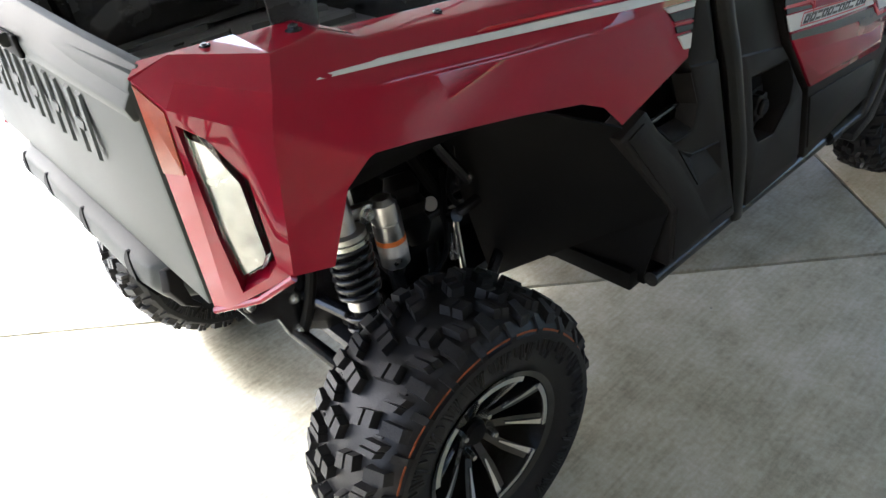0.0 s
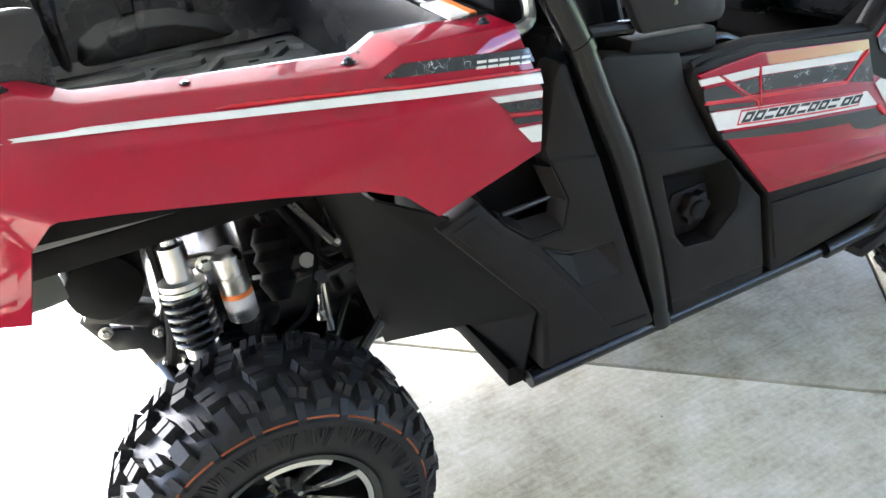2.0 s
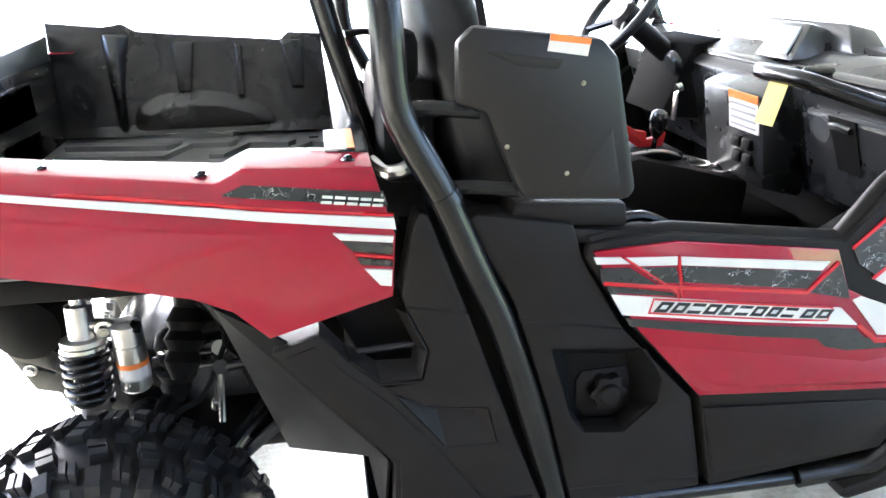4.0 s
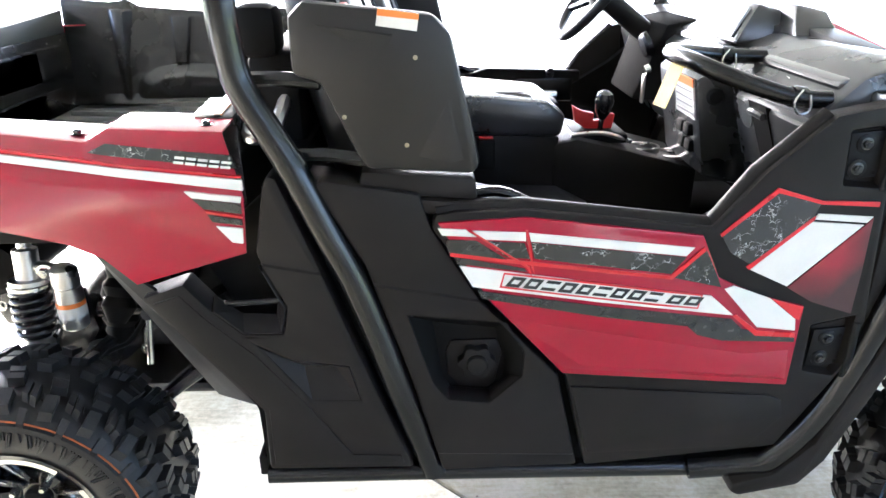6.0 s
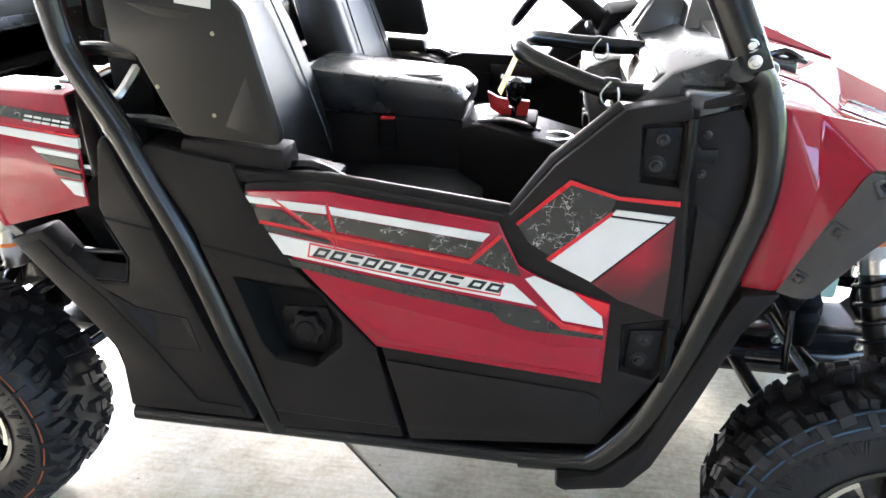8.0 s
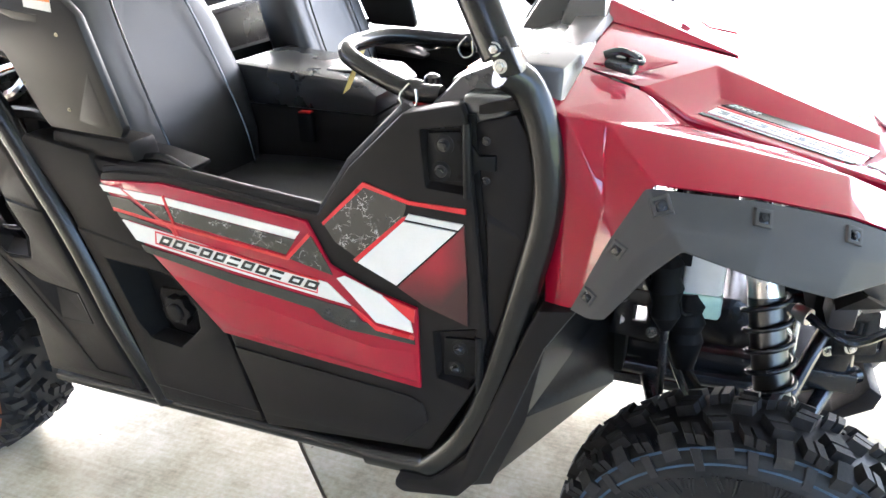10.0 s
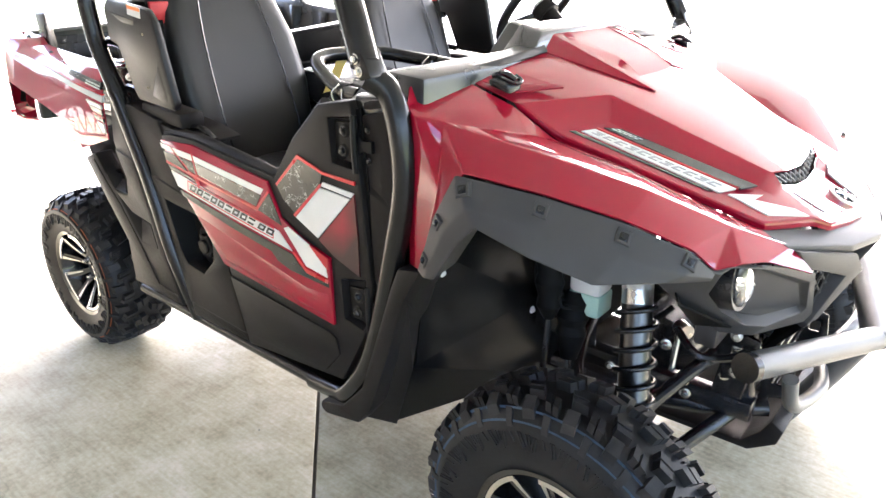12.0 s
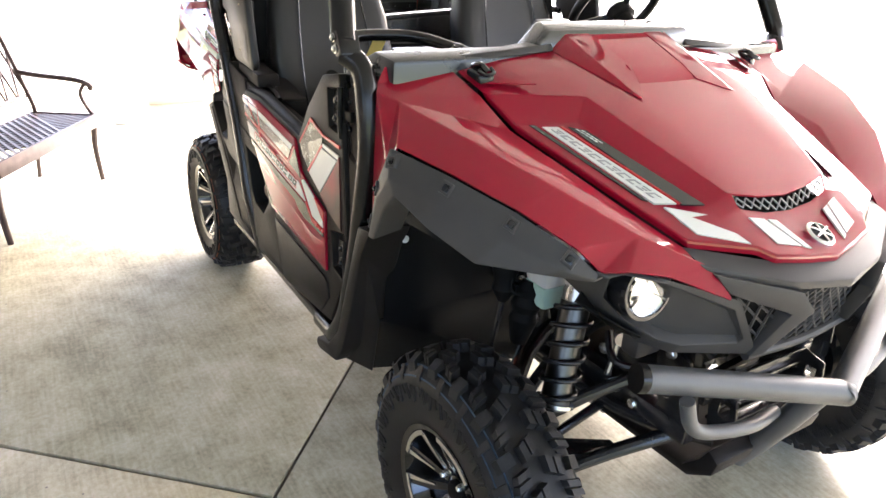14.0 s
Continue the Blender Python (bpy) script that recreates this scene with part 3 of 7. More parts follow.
            bm.faces.new((p[0], p[1], p[5], p[4]))
            bm.faces.new((p[2], p[3], p[7], p[6]))
        part("machined_edge", bm, ALU, hub, "bright machined spoke edge", 30)
    part("hub_cap", lathe([(0.030, s * half * 0.10), (0.030, s * half * 0.40), (0.024, s * half * 0.46), (0.010, s * half * 0.47)], (cx, cy, cz), "y", 24), DARK, hub)
    part("hub", lathe([(0.062, s * half * 0.10), (0.062, s * half * 0.30), (0.052, s * half * 0.34)], (cx, cy, cz), "y", 30), GLOSS, hub)
    for k in range(4):
        a = math.pi / 2 * k + 0.6
        part("lug_nut", turned([(0.010, 0), (0.010, 0.7), (0.006, 1)], at(a, 0.055, half * 0.3), at(a, 0.055, half * 0.56), 6), ZINC, hub, "bright zinc lug nut")


for s in (-1, 1):
    wheel((-0.008, s * 0.606, 0.321), s, 0.321, 0.272, "orange", 22)
    wheel((2.166, s * 0.664, 0.342), s, 0.342, 0.200, "blue", 22)


# ---- sides: quarter panels, doors, sills ----
PANEL_A = [(0.349, 0.865), (0.430, 0.894), (0.473, 0.838), (0.527, 0.786), (0.600, 0.786), (0.612, 0.841), (0.576, 0.921), (0.566, 0.950), (0.590, 1.073), (0.599, 1.093), (0.615, 1.089), (0.682, 0.905), (0.755, 0.694), (0.838, 0.464), (0.543, 0.467), (0.545, 0.611), (0.513, 0.655)]
PANEL_B = [(0.678, 1.072), (0.692, 1.084), (0.858, 1.056), (0.879, 0.993), (0.967, 0.849), (1.122, 0.683), (1.174, 0.460), (0.897, 0.453), (0.832, 0.699), (0.760, 0.920)]
CAP_HOLE = [(0.835, 0.819), (1.018, 0.802), (1.053, 0.737), (1.051, 0.682), (0.989, 0.622), (0.908, 0.632), (0.880, 0.670)]
CAP_IN = [(0.882, 0.773), (1.001, 0.757), (1.019, 0.694), (1.016, 0.639), (0.972, 0.604), (0.921, 0.613), (0.900, 0.652)]
DOOR = [(0.887, 1.022), (0.926, 1.028), (1.042, 1.030), (1.378, 0.990), (1.451, 1.087), (1.557, 1.187), (1.654, 1.206), (1.662, 1.186), (1.697, 0.796), (1.678, 0.694), (1.661, 0.656), (1.577, 0.505), (1.189, 0.466), (1.134, 0.689), (0.979, 0.855), (0.880, 0.996)]
GRAPHIC = [(0.890, 1.010), (1.043, 1.018), (1.359, 0.979), (1.399, 0.896), (1.480, 0.857), (1.568, 0.834), (1.568, 0.660), (1.127, 0.697), (0.980, 0.861)]
LOWER = [(1.144, 0.664), (1.543, 0.633), (1.568, 0.621), (1.577, 0.580), (1.519, 0.511), (1.190, 0.500)]
SLOT = [(1.586, 1.161), (1.654, 1.171), (1.659, 1.060), (1.592, 1.066)]
SLOT2 = [(1.595, 0.787), (1.675, 0.807), (1.673, 0.697), (1.660, 0.674), (1.599, 0.687)]

POCKET = [(0.555, 0.757), (0.606, 0.728), (0.718, 0.711), (0.736, 0.634), (0.643, 0.637)]


def step_back(bm, s, p, q, depth, width=0.004):
    """Cuts a flat side panel along the line p-q and sets all that lies on the left of it inwards."""
    d = Vector((q[0] - p[0], 0, q[1] - p[1])).normalized()
    n = Vector((-d.z, 0, d.x))
    for k in (0.0, width):
        bmesh.ops.bisect_plane(bm, geom=bm.verts[:] + bm.edges[:] + bm.faces[:], plane_co=Vector((p[0], 0, p[1])) + n * k, plane_no=n)
    for v in bm.verts:
        if (v.co - Vector((p[0], v.co.y, p[1]))).dot(n) > width - 0.0005:
            v.co.y -= s * depth


def sides(s):
    right = s < 0
    A, B, D = PANEL_A, PANEL_B, DOOR
    # rear quarter panel: stepped back above a crease, with a faceted pocket
    bm = prism(A, s * 0.752, s * 0.69, 0.008, holes=(POCKET,))
    step_back(bm, s, (0.571, 0.928), (0.683, 0.906), 0.0035)
    q = part("quarter_panel", bm, PLASTIC, V)
    rim = [(x, s * 0.7515, z) for x, z in POCKET]
    deep = [(0.629, s * 0.732, 0.706), (0.690, s * 0.734, 0.703)]
    part("pocket", sheet(rim + deep, [(0, 5, 4), (0, 1, 2, 6, 5), (5, 6, 3, 4), (2, 3, 6)], 0.003), PLASTIC, q, "faceted pocket", 10)
    part("raised_border", prism([(0.560, 0.722), (0.636, 0.622), (0.714, 0.503), (0.812, 0.499), (0.818, 0.480), (0.556, 0.482), (0.557, 0.617), (0.522, 0.664), (0.372, 0.856), (0.421, 0.872), (0.464, 0.820), (0.545, 0.742)], s * 0.7500, s * 0.7550, 0.0018), PLASTIC, q)
    # slanted inner edges of the air intake
    mouth = [(0.476, 0.835), (0.527, 0.788), (0.599, 0.788), (0.611, 0.841), (0.577, 0.918)]
    inner = [(0.470, 0.850), (0.520, 0.812), (0.586, 0.810), (0.592, 0.843), (0.562, 0.915)]
    part("intake_edge", sheet([(x, s * 0.750, z) for x, z in mouth] + [(x, s * 0.716, z) for x, z in inner], [(i, i + 1, i + 6, i + 5) for i in range(4)], 0.003), PLASTIC, q, "", 10)
    # dark back of the air intake, and its pipe
    part("intake_back", prism([(0.44, 0.92), (0.60, 1.06), (0.66, 0.75), (0.55, 0.70)], s * 0.67, s * 0.64, 0.004), DARK, q)
    part("intake_pipe", tube([(0.49, s * 0.715, 0.835), (0.60, s * 0.715, 0.840)], 0.007, 10, 1), STEEL, q)
    # side panel with the fuel filler
    bm = prism(B, s * 0.752, s * 0.70, 0.007, holes=(CAP_HOLE,))
    step_back(bm, s, (0.772, 0.884), (0.970, 0.846), 0.0035)
    step_back(bm, s, (1.134, 0.492), (0.884, 0.501), 0.0030)
    b = part("filler_panel", bm, PLASTIC, V)
    part("filler_recess", loft([[(x, s * 0.750, z) for x, z in CAP_HOLE], [(x, s * 0.69, z) for x, z in CAP_IN]], "end"), DARK, b)
    c = Vector((0.966, s * 0.700, 0.693))
    seat_ring = [(-0.055, 0.018), (-0.046, 0.038), (0.036, 0.040), (0.046, 0.010), (0.034, -0.052), (0.022, -0.064), (-0.030, -0.060), (-0.052, -0.034)]
    part("filler_seat", prism([(c.x + u * 1.12, c.z + v * 1.10) for u, v in seat_ring], s * 0.688, s * 0.700, 0.005), PLASTIC, b)
    star = []
    for k in range(40):
        a = 2 * math.pi * k / 40 + 0.3
        rad = 0.0345 + 0.0042 * math.cos(6 * a)
        star.append((c.x + rad * math.cos(a), c.z + rad * math.sin(a)))
    cap = part("fuel_cap", prism(star, s * 0.699, s * 0.722, 0.003), PLASTIC, b, "black star-shaped fuel filler cap")
    part("cap_centre", turned([(0.0215, 0), (0.0215, 0.6), (0.0185, 0.9), (0.011, 1)], c + Vector((0, s * 0.020, 0)), c + Vector((0, s * 0.032, 0)), 28), PLASTIC, cap)
    # dark backing behind the gaps
    part("backing_panel", prism([(0.576, 1.058), (0.850, 1.025), (1.350, 0.951), (1.543, 1.068), (1.668, 1.174), (1.733, 0.713), (1.602, 0.432), (0.842, 0.421)], s * 0.695, s * 0.66, 0.0), DARK, V)
    # door
    d = part("door", prism(D, s * 0.758, s * 0.712, 0.010, holes=(SLOT, SLOT2)), PLASTIC, V, "black moulded door with red and white graphics" if right else "black moulded door")
    part("lower_panel", prism(LOWER, s * 0.756, s * 0.763, 0.003), PLASTIC, d)
    for hole, z0, n in ((SLOT, 1.14, 2), (SLOT2, 0.763, 2)):
        cx, cz = sum(p[0] for p in hole) / len(hole), sum(p[1] for p in hole) / len(hole)
        inner = [(cx + (x - cx) * 0.9, cz + (z - cz) * 0.9) for x, z in hole]
        part("hinge_pocket", loft([[(x, s * 0.757, z) for x, z in hole], [(x, s * 0.738, z) for x, z in inner]], "end"), PLASTIC, d)
        part("hinge_leaf", prism([(cx - 0.033, cz - 0.043), (cx + 0.032, cz - 0.038), (cx + 0.032, cz + 0.046), (cx - 0.029, cz + 0.040)], s * 0.745, s * 0.737, 0.003), HINGE, d, "black steel hinge leaf")
        part("hinge_pin", tube([(cx + 0.041, s * 0.756, cz - 0.060), (cx + 0.042, s * 0.759, cz), (cx + 0.041, s * 0.756, cz + 0.062)], 0.0072, 12, 4), HINGE, d)
        part("hinge_leaf", prism([(cx + 0.046, cz - 0.026), (cx + 0.060, cz - 0.012), (cx + 0.086, cz - 0.014), (cx + 0.086, cz + 0.012), (cx + 0.060, cz + 0.010), (cx + 0.046, cz + 0.028)], s * 0.753, s * 0.742, 0.002), HINGE, d)
        for dz in (-0.022, 0.022):
            at = (cx - 0.004 + dz * 0.15, s * 0.745, cz + dz)
            part("washer", turned([(0.0165, 0), (0.0165, 0.6), (0.0135, 1)], at, (at[0], s * 0.7485, at[2]), 20), HINGE, d)
            bolt(d, (at[0], s * 0.748, at[2]), (0, s, 0), 0.0075, "bolt", STEEL)
            bolt(d, (cx + 0.068, s * 0.744, cz + dz * 1.5), (0, s, 0), 0.0050, "bolt", STEEL)
        for dz in (-0.030, 0.028):
            part("pin_hole", turned([(0.0032, 0), (0.0032, 1)], (cx + 0.024, s * 0.744, cz + dz), (cx + 0.024, s * 0.7455, cz + dz), 10), DARK, d)
    # raised dark strip that stands in for the shaded gap along the front edge
    part("door_gap_strip", prism([(1.660, 1.188), (1.673, 1.188), (1.708, 0.796), (1.690, 0.696), (1.678, 0.696), (1.695, 0.796)], s * 0.7405, s * 0.7450, 0.001), DARK, d)
    # rolled top edge of the door
    part("top_edge", tube([(x, s * (0.730 if 0.9 < x < 1.6 else 0.735), z - 0.004) for x, z in D[0:6]], 0.017, 12, 1), PLASTIC, d)
    if not right:
        # inside of the far door
        part("inner_panel", prism([(0.95, 1.000), (1.10, 1.045), (1.44, 1.035), (1.44, 0.75), (1.0, 0.75)], 0.70, 0.665, 0.008), DARK, d)
        part("latch_plate", box(1.20, 1.41, 0.652, 0.668, 0.925, 1.012, 0.010), TUBE, d)
        part("latch_pivot", turned([(0.018, 0), (0.018, 0.7), (0.013, 1)], (1.328, 0.668, 1.029), (1.328, 0.646, 1.029), 20), STEEL, d)
        part("latch_handle", tube([(1.245, 0.646, 0.963), (1.30, 0.640, 0.956), (1.352, 0.643, 0.952)], 0.015, 10, 4), ALU, d, "grey metal door latch handle")
        return
    # graphics
    part("door_graphic", prism(GRAPHIC, -0.757, -0.7655, 0.002), RED, d, "glossy red door panel")
    # soft crease across the lower red field
    part("crease", loft([[(x, -0.7650, z) for x, z in [(1.015, 0.821), (1.467, 0.739), (1.558, 0.743), (1.564, 0.672), (1.128, 0.706)]], [(x, -0.7715, z) for x, z in [(1.129, 0.751), (1.447, 0.711), (1.541, 0.693), (1.545, 0.683), (1.163, 0.718)]]], True, r=0.002), RED, d)

    def decal(name, poly, material, y=-0.7665, label="", t=0.0012):
        part(name, prism(poly, y + 0.002, y - t), material, d, label)

    decal("black_band", [(0.903, 0.980), (0.957, 0.977), (1.022, 0.933), (0.909, 0.952)], BLACKDEC)
    decal("black_band", [(0.918, 0.947), (1.043, 0.922), (1.049, 0.915), (0.924, 0.933)], BLACKDEC)
    decal("cracked_band", [(0.974, 0.976), (1.042, 0.971), (1.053, 0.940), (1.011, 0.945)], CRACK)
    decal("cracked_band", [(1.053, 0.972), (1.333, 0.939), (1.309, 0.906), (1.061, 0.941)], CRACK, label="black decal with white crack lines")
    decal("cracked_band", [(1.320, 0.906), (1.367, 0.952), (1.395, 0.899), (1.404, 0.878), (1.313, 0.899)], CRACK)
    decal("white_stripe", [(0.890, 1.001), (0.938, 0.998), (0.957, 0.984), (0.897, 0.988)], WHITE)
    decal("white_stripe", [(0.949, 0.996), (1.043, 0.991), (1.044, 0.975), (0.971, 0.979)], WHITE)
    decal("white_stripe", [(1.049, 0.990), (1.345, 0.957), (1.332, 0.941), (1.053, 0.974)], WHITE)
    decal("red_line", [(0.912, 0.955), (1.011, 0.940), (1.061, 0.934), (1.309, 0.902), (1.362, 0.957), (1.366, 0.951), (1.312, 0.895), (1.061, 0.927), (0.911, 0.948)], REDLINE, -0.7672)
    decal("red_line", [(0.945, 0.995), (0.950, 0.995), (1.053, 0.924), (1.060, 0.898), (1.049, 0.922)], REDLINE, -0.7675)
    decal("red_line", [(1.043, 0.995), (1.047, 0.995), (1.063, 0.908), (1.057, 0.922)], REDLINE, -0.7675)
    decal("white_stripe", [(0.927, 0.929), (1.165, 0.893), (1.390, 0.860), (1.436, 0.819), (1.187, 0.851), (0.952, 0.887)], WHITE, label="wide white stripe with model lettering")
    decal("black_band", [(0.961, 0.879), (1.187, 0.843), (1.435, 0.811), (1.458, 0.789), (1.561, 0.772), (1.562, 0.759), (1.422, 0.765), (1.375, 0.778), (1.354, 0.797), (1.187, 0.821), (0.969, 0.863)], BLACKDEC)
    decal("white_arrow", [(1.412, 0.873), (1.428, 0.880), (1.501, 0.852), (1.555, 0.808), (1.559, 0.784), (1.485, 0.793)], WHITE)
    decal("red_corner", [(1.503, 0.852), (1.565, 0.834), (1.562, 0.806), (1.553, 0.811)], REDLINE, -0.7672)
    decal("red_line", [(1.436, 0.816), (1.442, 0.820), (1.487, 0.785), (1.560, 0.779), (1.561, 0.769), (1.484, 0.775)], REDLINE, -0.7672)
    # block lettering, kept as plain slanted bars
    words = bmesh.new()
    W = [(1.005, 0.886), (1.291, 0.847), (1.295, 0.870), (1.011, 0.910), (1.300, 0.846), (1.368, 0.838), (1.369, 0.860), (1.304, 0.867)]
    for (a, b, c2, e), n in ((W[0:4], 9), ((W[4], W[5], W[6], W[7]), 2)):
        for k in range(n):
            u0, u1 = (k + 0.10) / n, (k + 0.88) / n
            f = lambda u, v, sl=0.05: ((a[0] + (b[0] - a[0]) * u) * (1 - v) + (e[0] + (c2[0] - e[0]) * u) * v + sl * 0.25 * v, (a[1] + (b[1] - a[1]) * u) * (1 - v) + (e[1] + (c2[1] - e[1]) * u) * v)
            w = 0.24 * (u1 - u0)
            outer, inner = [f(u0, 0.10), f(u1, 0.10), f(u1, 0.88), f(u0, 0.88)], [f(u0 + w, 0.32), f(u1 - w, 0.32), f(u1 - w, 0.66), f(u0 + w, 0.66)]
            if k % 3 == 2:
                for v0, v1 in ((0.10, 0.32), (0.66, 0.88)):
                    prism([f(u0, v0), f(u1, v0), f(u1, v1), f(u0, v1)], -0.7668, -0.7690, 0, "y", words)
            else:
                prism(outer, -0.7668, -0.7690, 0, "y", words, holes=(inner,))
    part("lettering", words, BLACKDEC, d, "black slanted lettering reduced to plain shapes")
    part("letter_outline", prism([(1.000, 0.885), (1.007, 0.915), (1.132, 0.898), (1.297, 0.874), (1.373, 0.863), (1.368, 0.834), (1.292, 0.842), (1.131, 0.865)], -0.7660, -0.7684, holes=([(1.004, 0.888), (1.009, 0.911), (1.132, 0.894), (1.297, 0.870), (1.370, 0.861), (1.366, 0.837), (1.292, 0.846), (1.131, 0.868)],)), REDLINE, d)
    # front quarter of the door
    up = -0.760
    decal("cracked_band", [(1.393, 0.976), (1.480, 1.055), (1.558, 1.034), (1.549, 1.006), (1.452, 0.920), (1.413, 0.944)], CRACK, up)
    decal("red_field", [(1.658, 1.006), (1.662, 0.903), (1.662, 0.814), (1.581, 0.841), (1.531, 0.871), (1.647, 0.992)], FADE, up, "dark red print fading to black")
    decal("white_slash", [(1.455, 0.909), (1.549, 1.000), (1.644, 0.993), (1.529, 0.874)], WHITE, up, "white diagonal slash decal")
    decal("white_slash", [(1.559, 1.015), (1.657, 1.008), (1.648, 0.997), (1.553, 1.005)], WHITE, up)
    decal("red_line", [(1.390, 0.979), (1.478, 1.064), (1.561, 1.039), (1.662, 1.036), (1.662, 1.027), (1.560, 1.033), (1.480, 1.055), (1.393, 0.974)], REDLINE, -0.7606)
    decal("red_line", [(1.447, 0.914), (1.548, 1.008), (1.554, 1.010), (1.553, 1.004), (1.549, 1.000), (1.453, 0.909)], REDLINE, -0.7606)


for s in (-1, 1):
    sides(s)
    # fixed panel between the hinges and the pillar
    part("hinge_panel", prism([(1.672, 1.176), (1.738, 1.192), (1.766, 1.143), (1.775, 1.051), (1.758, 0.953), (1.720, 0.736), (1.684, 0.682), (1.681, 0.785)], s * 0.742, s * 0.70, 0.006), PLASTIC, V)
    part("panel_facet", loft([[(1.690, s * 0.741, 1.030), (1.768, s * 0.741, 0.985), (1.722, s * 0.741, 0.760), (1.694, s * 0.741, 0.800)], [(1.694, s * 0.750, 1.015), (1.762, s * 0.743, 0.978), (1.716, s * 0.743, 0.775), (1.697, s * 0.750, 0.815)]], True, r=0.003), PLASTIC, V)
    part("panel_cap", prism([(1.670, 1.182), (1.742, 1.198), (1.748, 1.216), (1.672, 1.204)], s * 0.738, s * 0.70, 0.004), PLASTIC, V)
    # sill tube and step edge
    part("sill_tube", tube([(0.530, s * 0.715, 0.425), (0.9, s * 0.715, 0.425), (1.47, s * 0.715, 0.420)], 0.020, 14, 1), TUBE, V)
    part("sill_panel", box(0.53, 1.50, s * 0.70, s * 0.40, 0.40, 0.43, 0.004), DARK, V)
    # pillar tube from the sill up past the door to the roof frame
    pts = [(1.42, s * 0.722, 0.425), (1.54, s * 0.735, 0.445)] + [(x, s * 0.745, z) for x, z in [(1.583, 0.467), (1.658, 0.571), (1.711, 0.713), (1.757, 0.887), (1.791, 1.043), (1.784, 1.154), (1.757, 1.231)]] + [(1.724, s * 0.770, 1.262)]
    part("pillar_tube", tube(pts, 0.026, 16, 4), TUBE, V, "black tubular front pillar")
    part("pillar_joint", prism([(1.699, 1.309), (1.733, 1.314), (1.759, 1.264), (1.727, 1.255)], s * 0.795, s * 0.745, 0.004), TUBE, V)
    for p in ((1.719, s * 0.797, 1.296), (1.728, s * 0.797, 1.273)):
        bolt(V, p, (0, s, 0), 0.0068, "bolt", ZINC, "bright zinc bolt")
    part("pillar_upper", tube([(1.722, s * 0.772, 1.285), (1.60, s * 0.735, 1.50), (1.28, s * 0.66, 1.95), (1.15, s * 0.64, 2.0)], 0.029, 16, 5), TUBE, V)
    part("roof_rail", tube([(1.15, s * 0.64, 2.0), (0.62, s * 0.62, 2.0), (0.545, s * 0.66, 1.92), (0.535, s * 0.70, 1.50)], 0.026, 14, 6), TUBE, V)
    # outer guard below the pillar
    G = [(1.500, 0.418), (1.583, 0.440), (1.655, 0.520), (1.720, 0.697), (1.765, 0.824), (1.786, 0.874), (1.853, 0.885), (1.802, 0.801), (1.745, 0.632), (1.684, 0.472), (1.639, 0.411), (1.517, 0.385), (1.497, 0.396)]
    part("pillar_guard", prism(G, s * 0.772, s * 0.66, 0.008), PLASTIC, V)
    # rear roof-frame leg, with a collar half-way
    leg = [(0.545, s * 0.72, 1.50)] + [(x, s * 0.742, z) for x, z in [(0.557, 1.374), (0.563, 1.290), (0.578, 1.232), (0.637, 1.120), (0.689, 0.999), (0.738, 0.888), (0.779, 0.767), (0.818, 0.637)]] + [(0.880, s * 0.722, 0.430)]
    part("rear_leg_tube", tube(leg, 0.0255, 16, 5), TUBE, V, "black tubular rear frame leg")
    part("tube_collar", tube([leg[4], (leg[4][0] + 0.010, leg[4][1], leg[4][2] - 0.018)], 0.0275, 16, 1), TUBE, V)
    part("rear_brace_tube", tube([(0.42, s * 0.47, 1.62), (0.49, s * 0.47, 1.33), (0.56, s * 0.47, 1.10)], 0.021, 14, 3), TUBE, V)
part("roof_cross_tube", tube([(1.17, -0.64, 2.0), (1.17, 0.64, 2.0)], 0.024, 14, 1), TUBE, V)
part("roof_cross_tube", tube([(0.56, -0.64, 1.97), (0.56, 0.64, 1.97)], 0.024, 14, 1), TUBE, V)


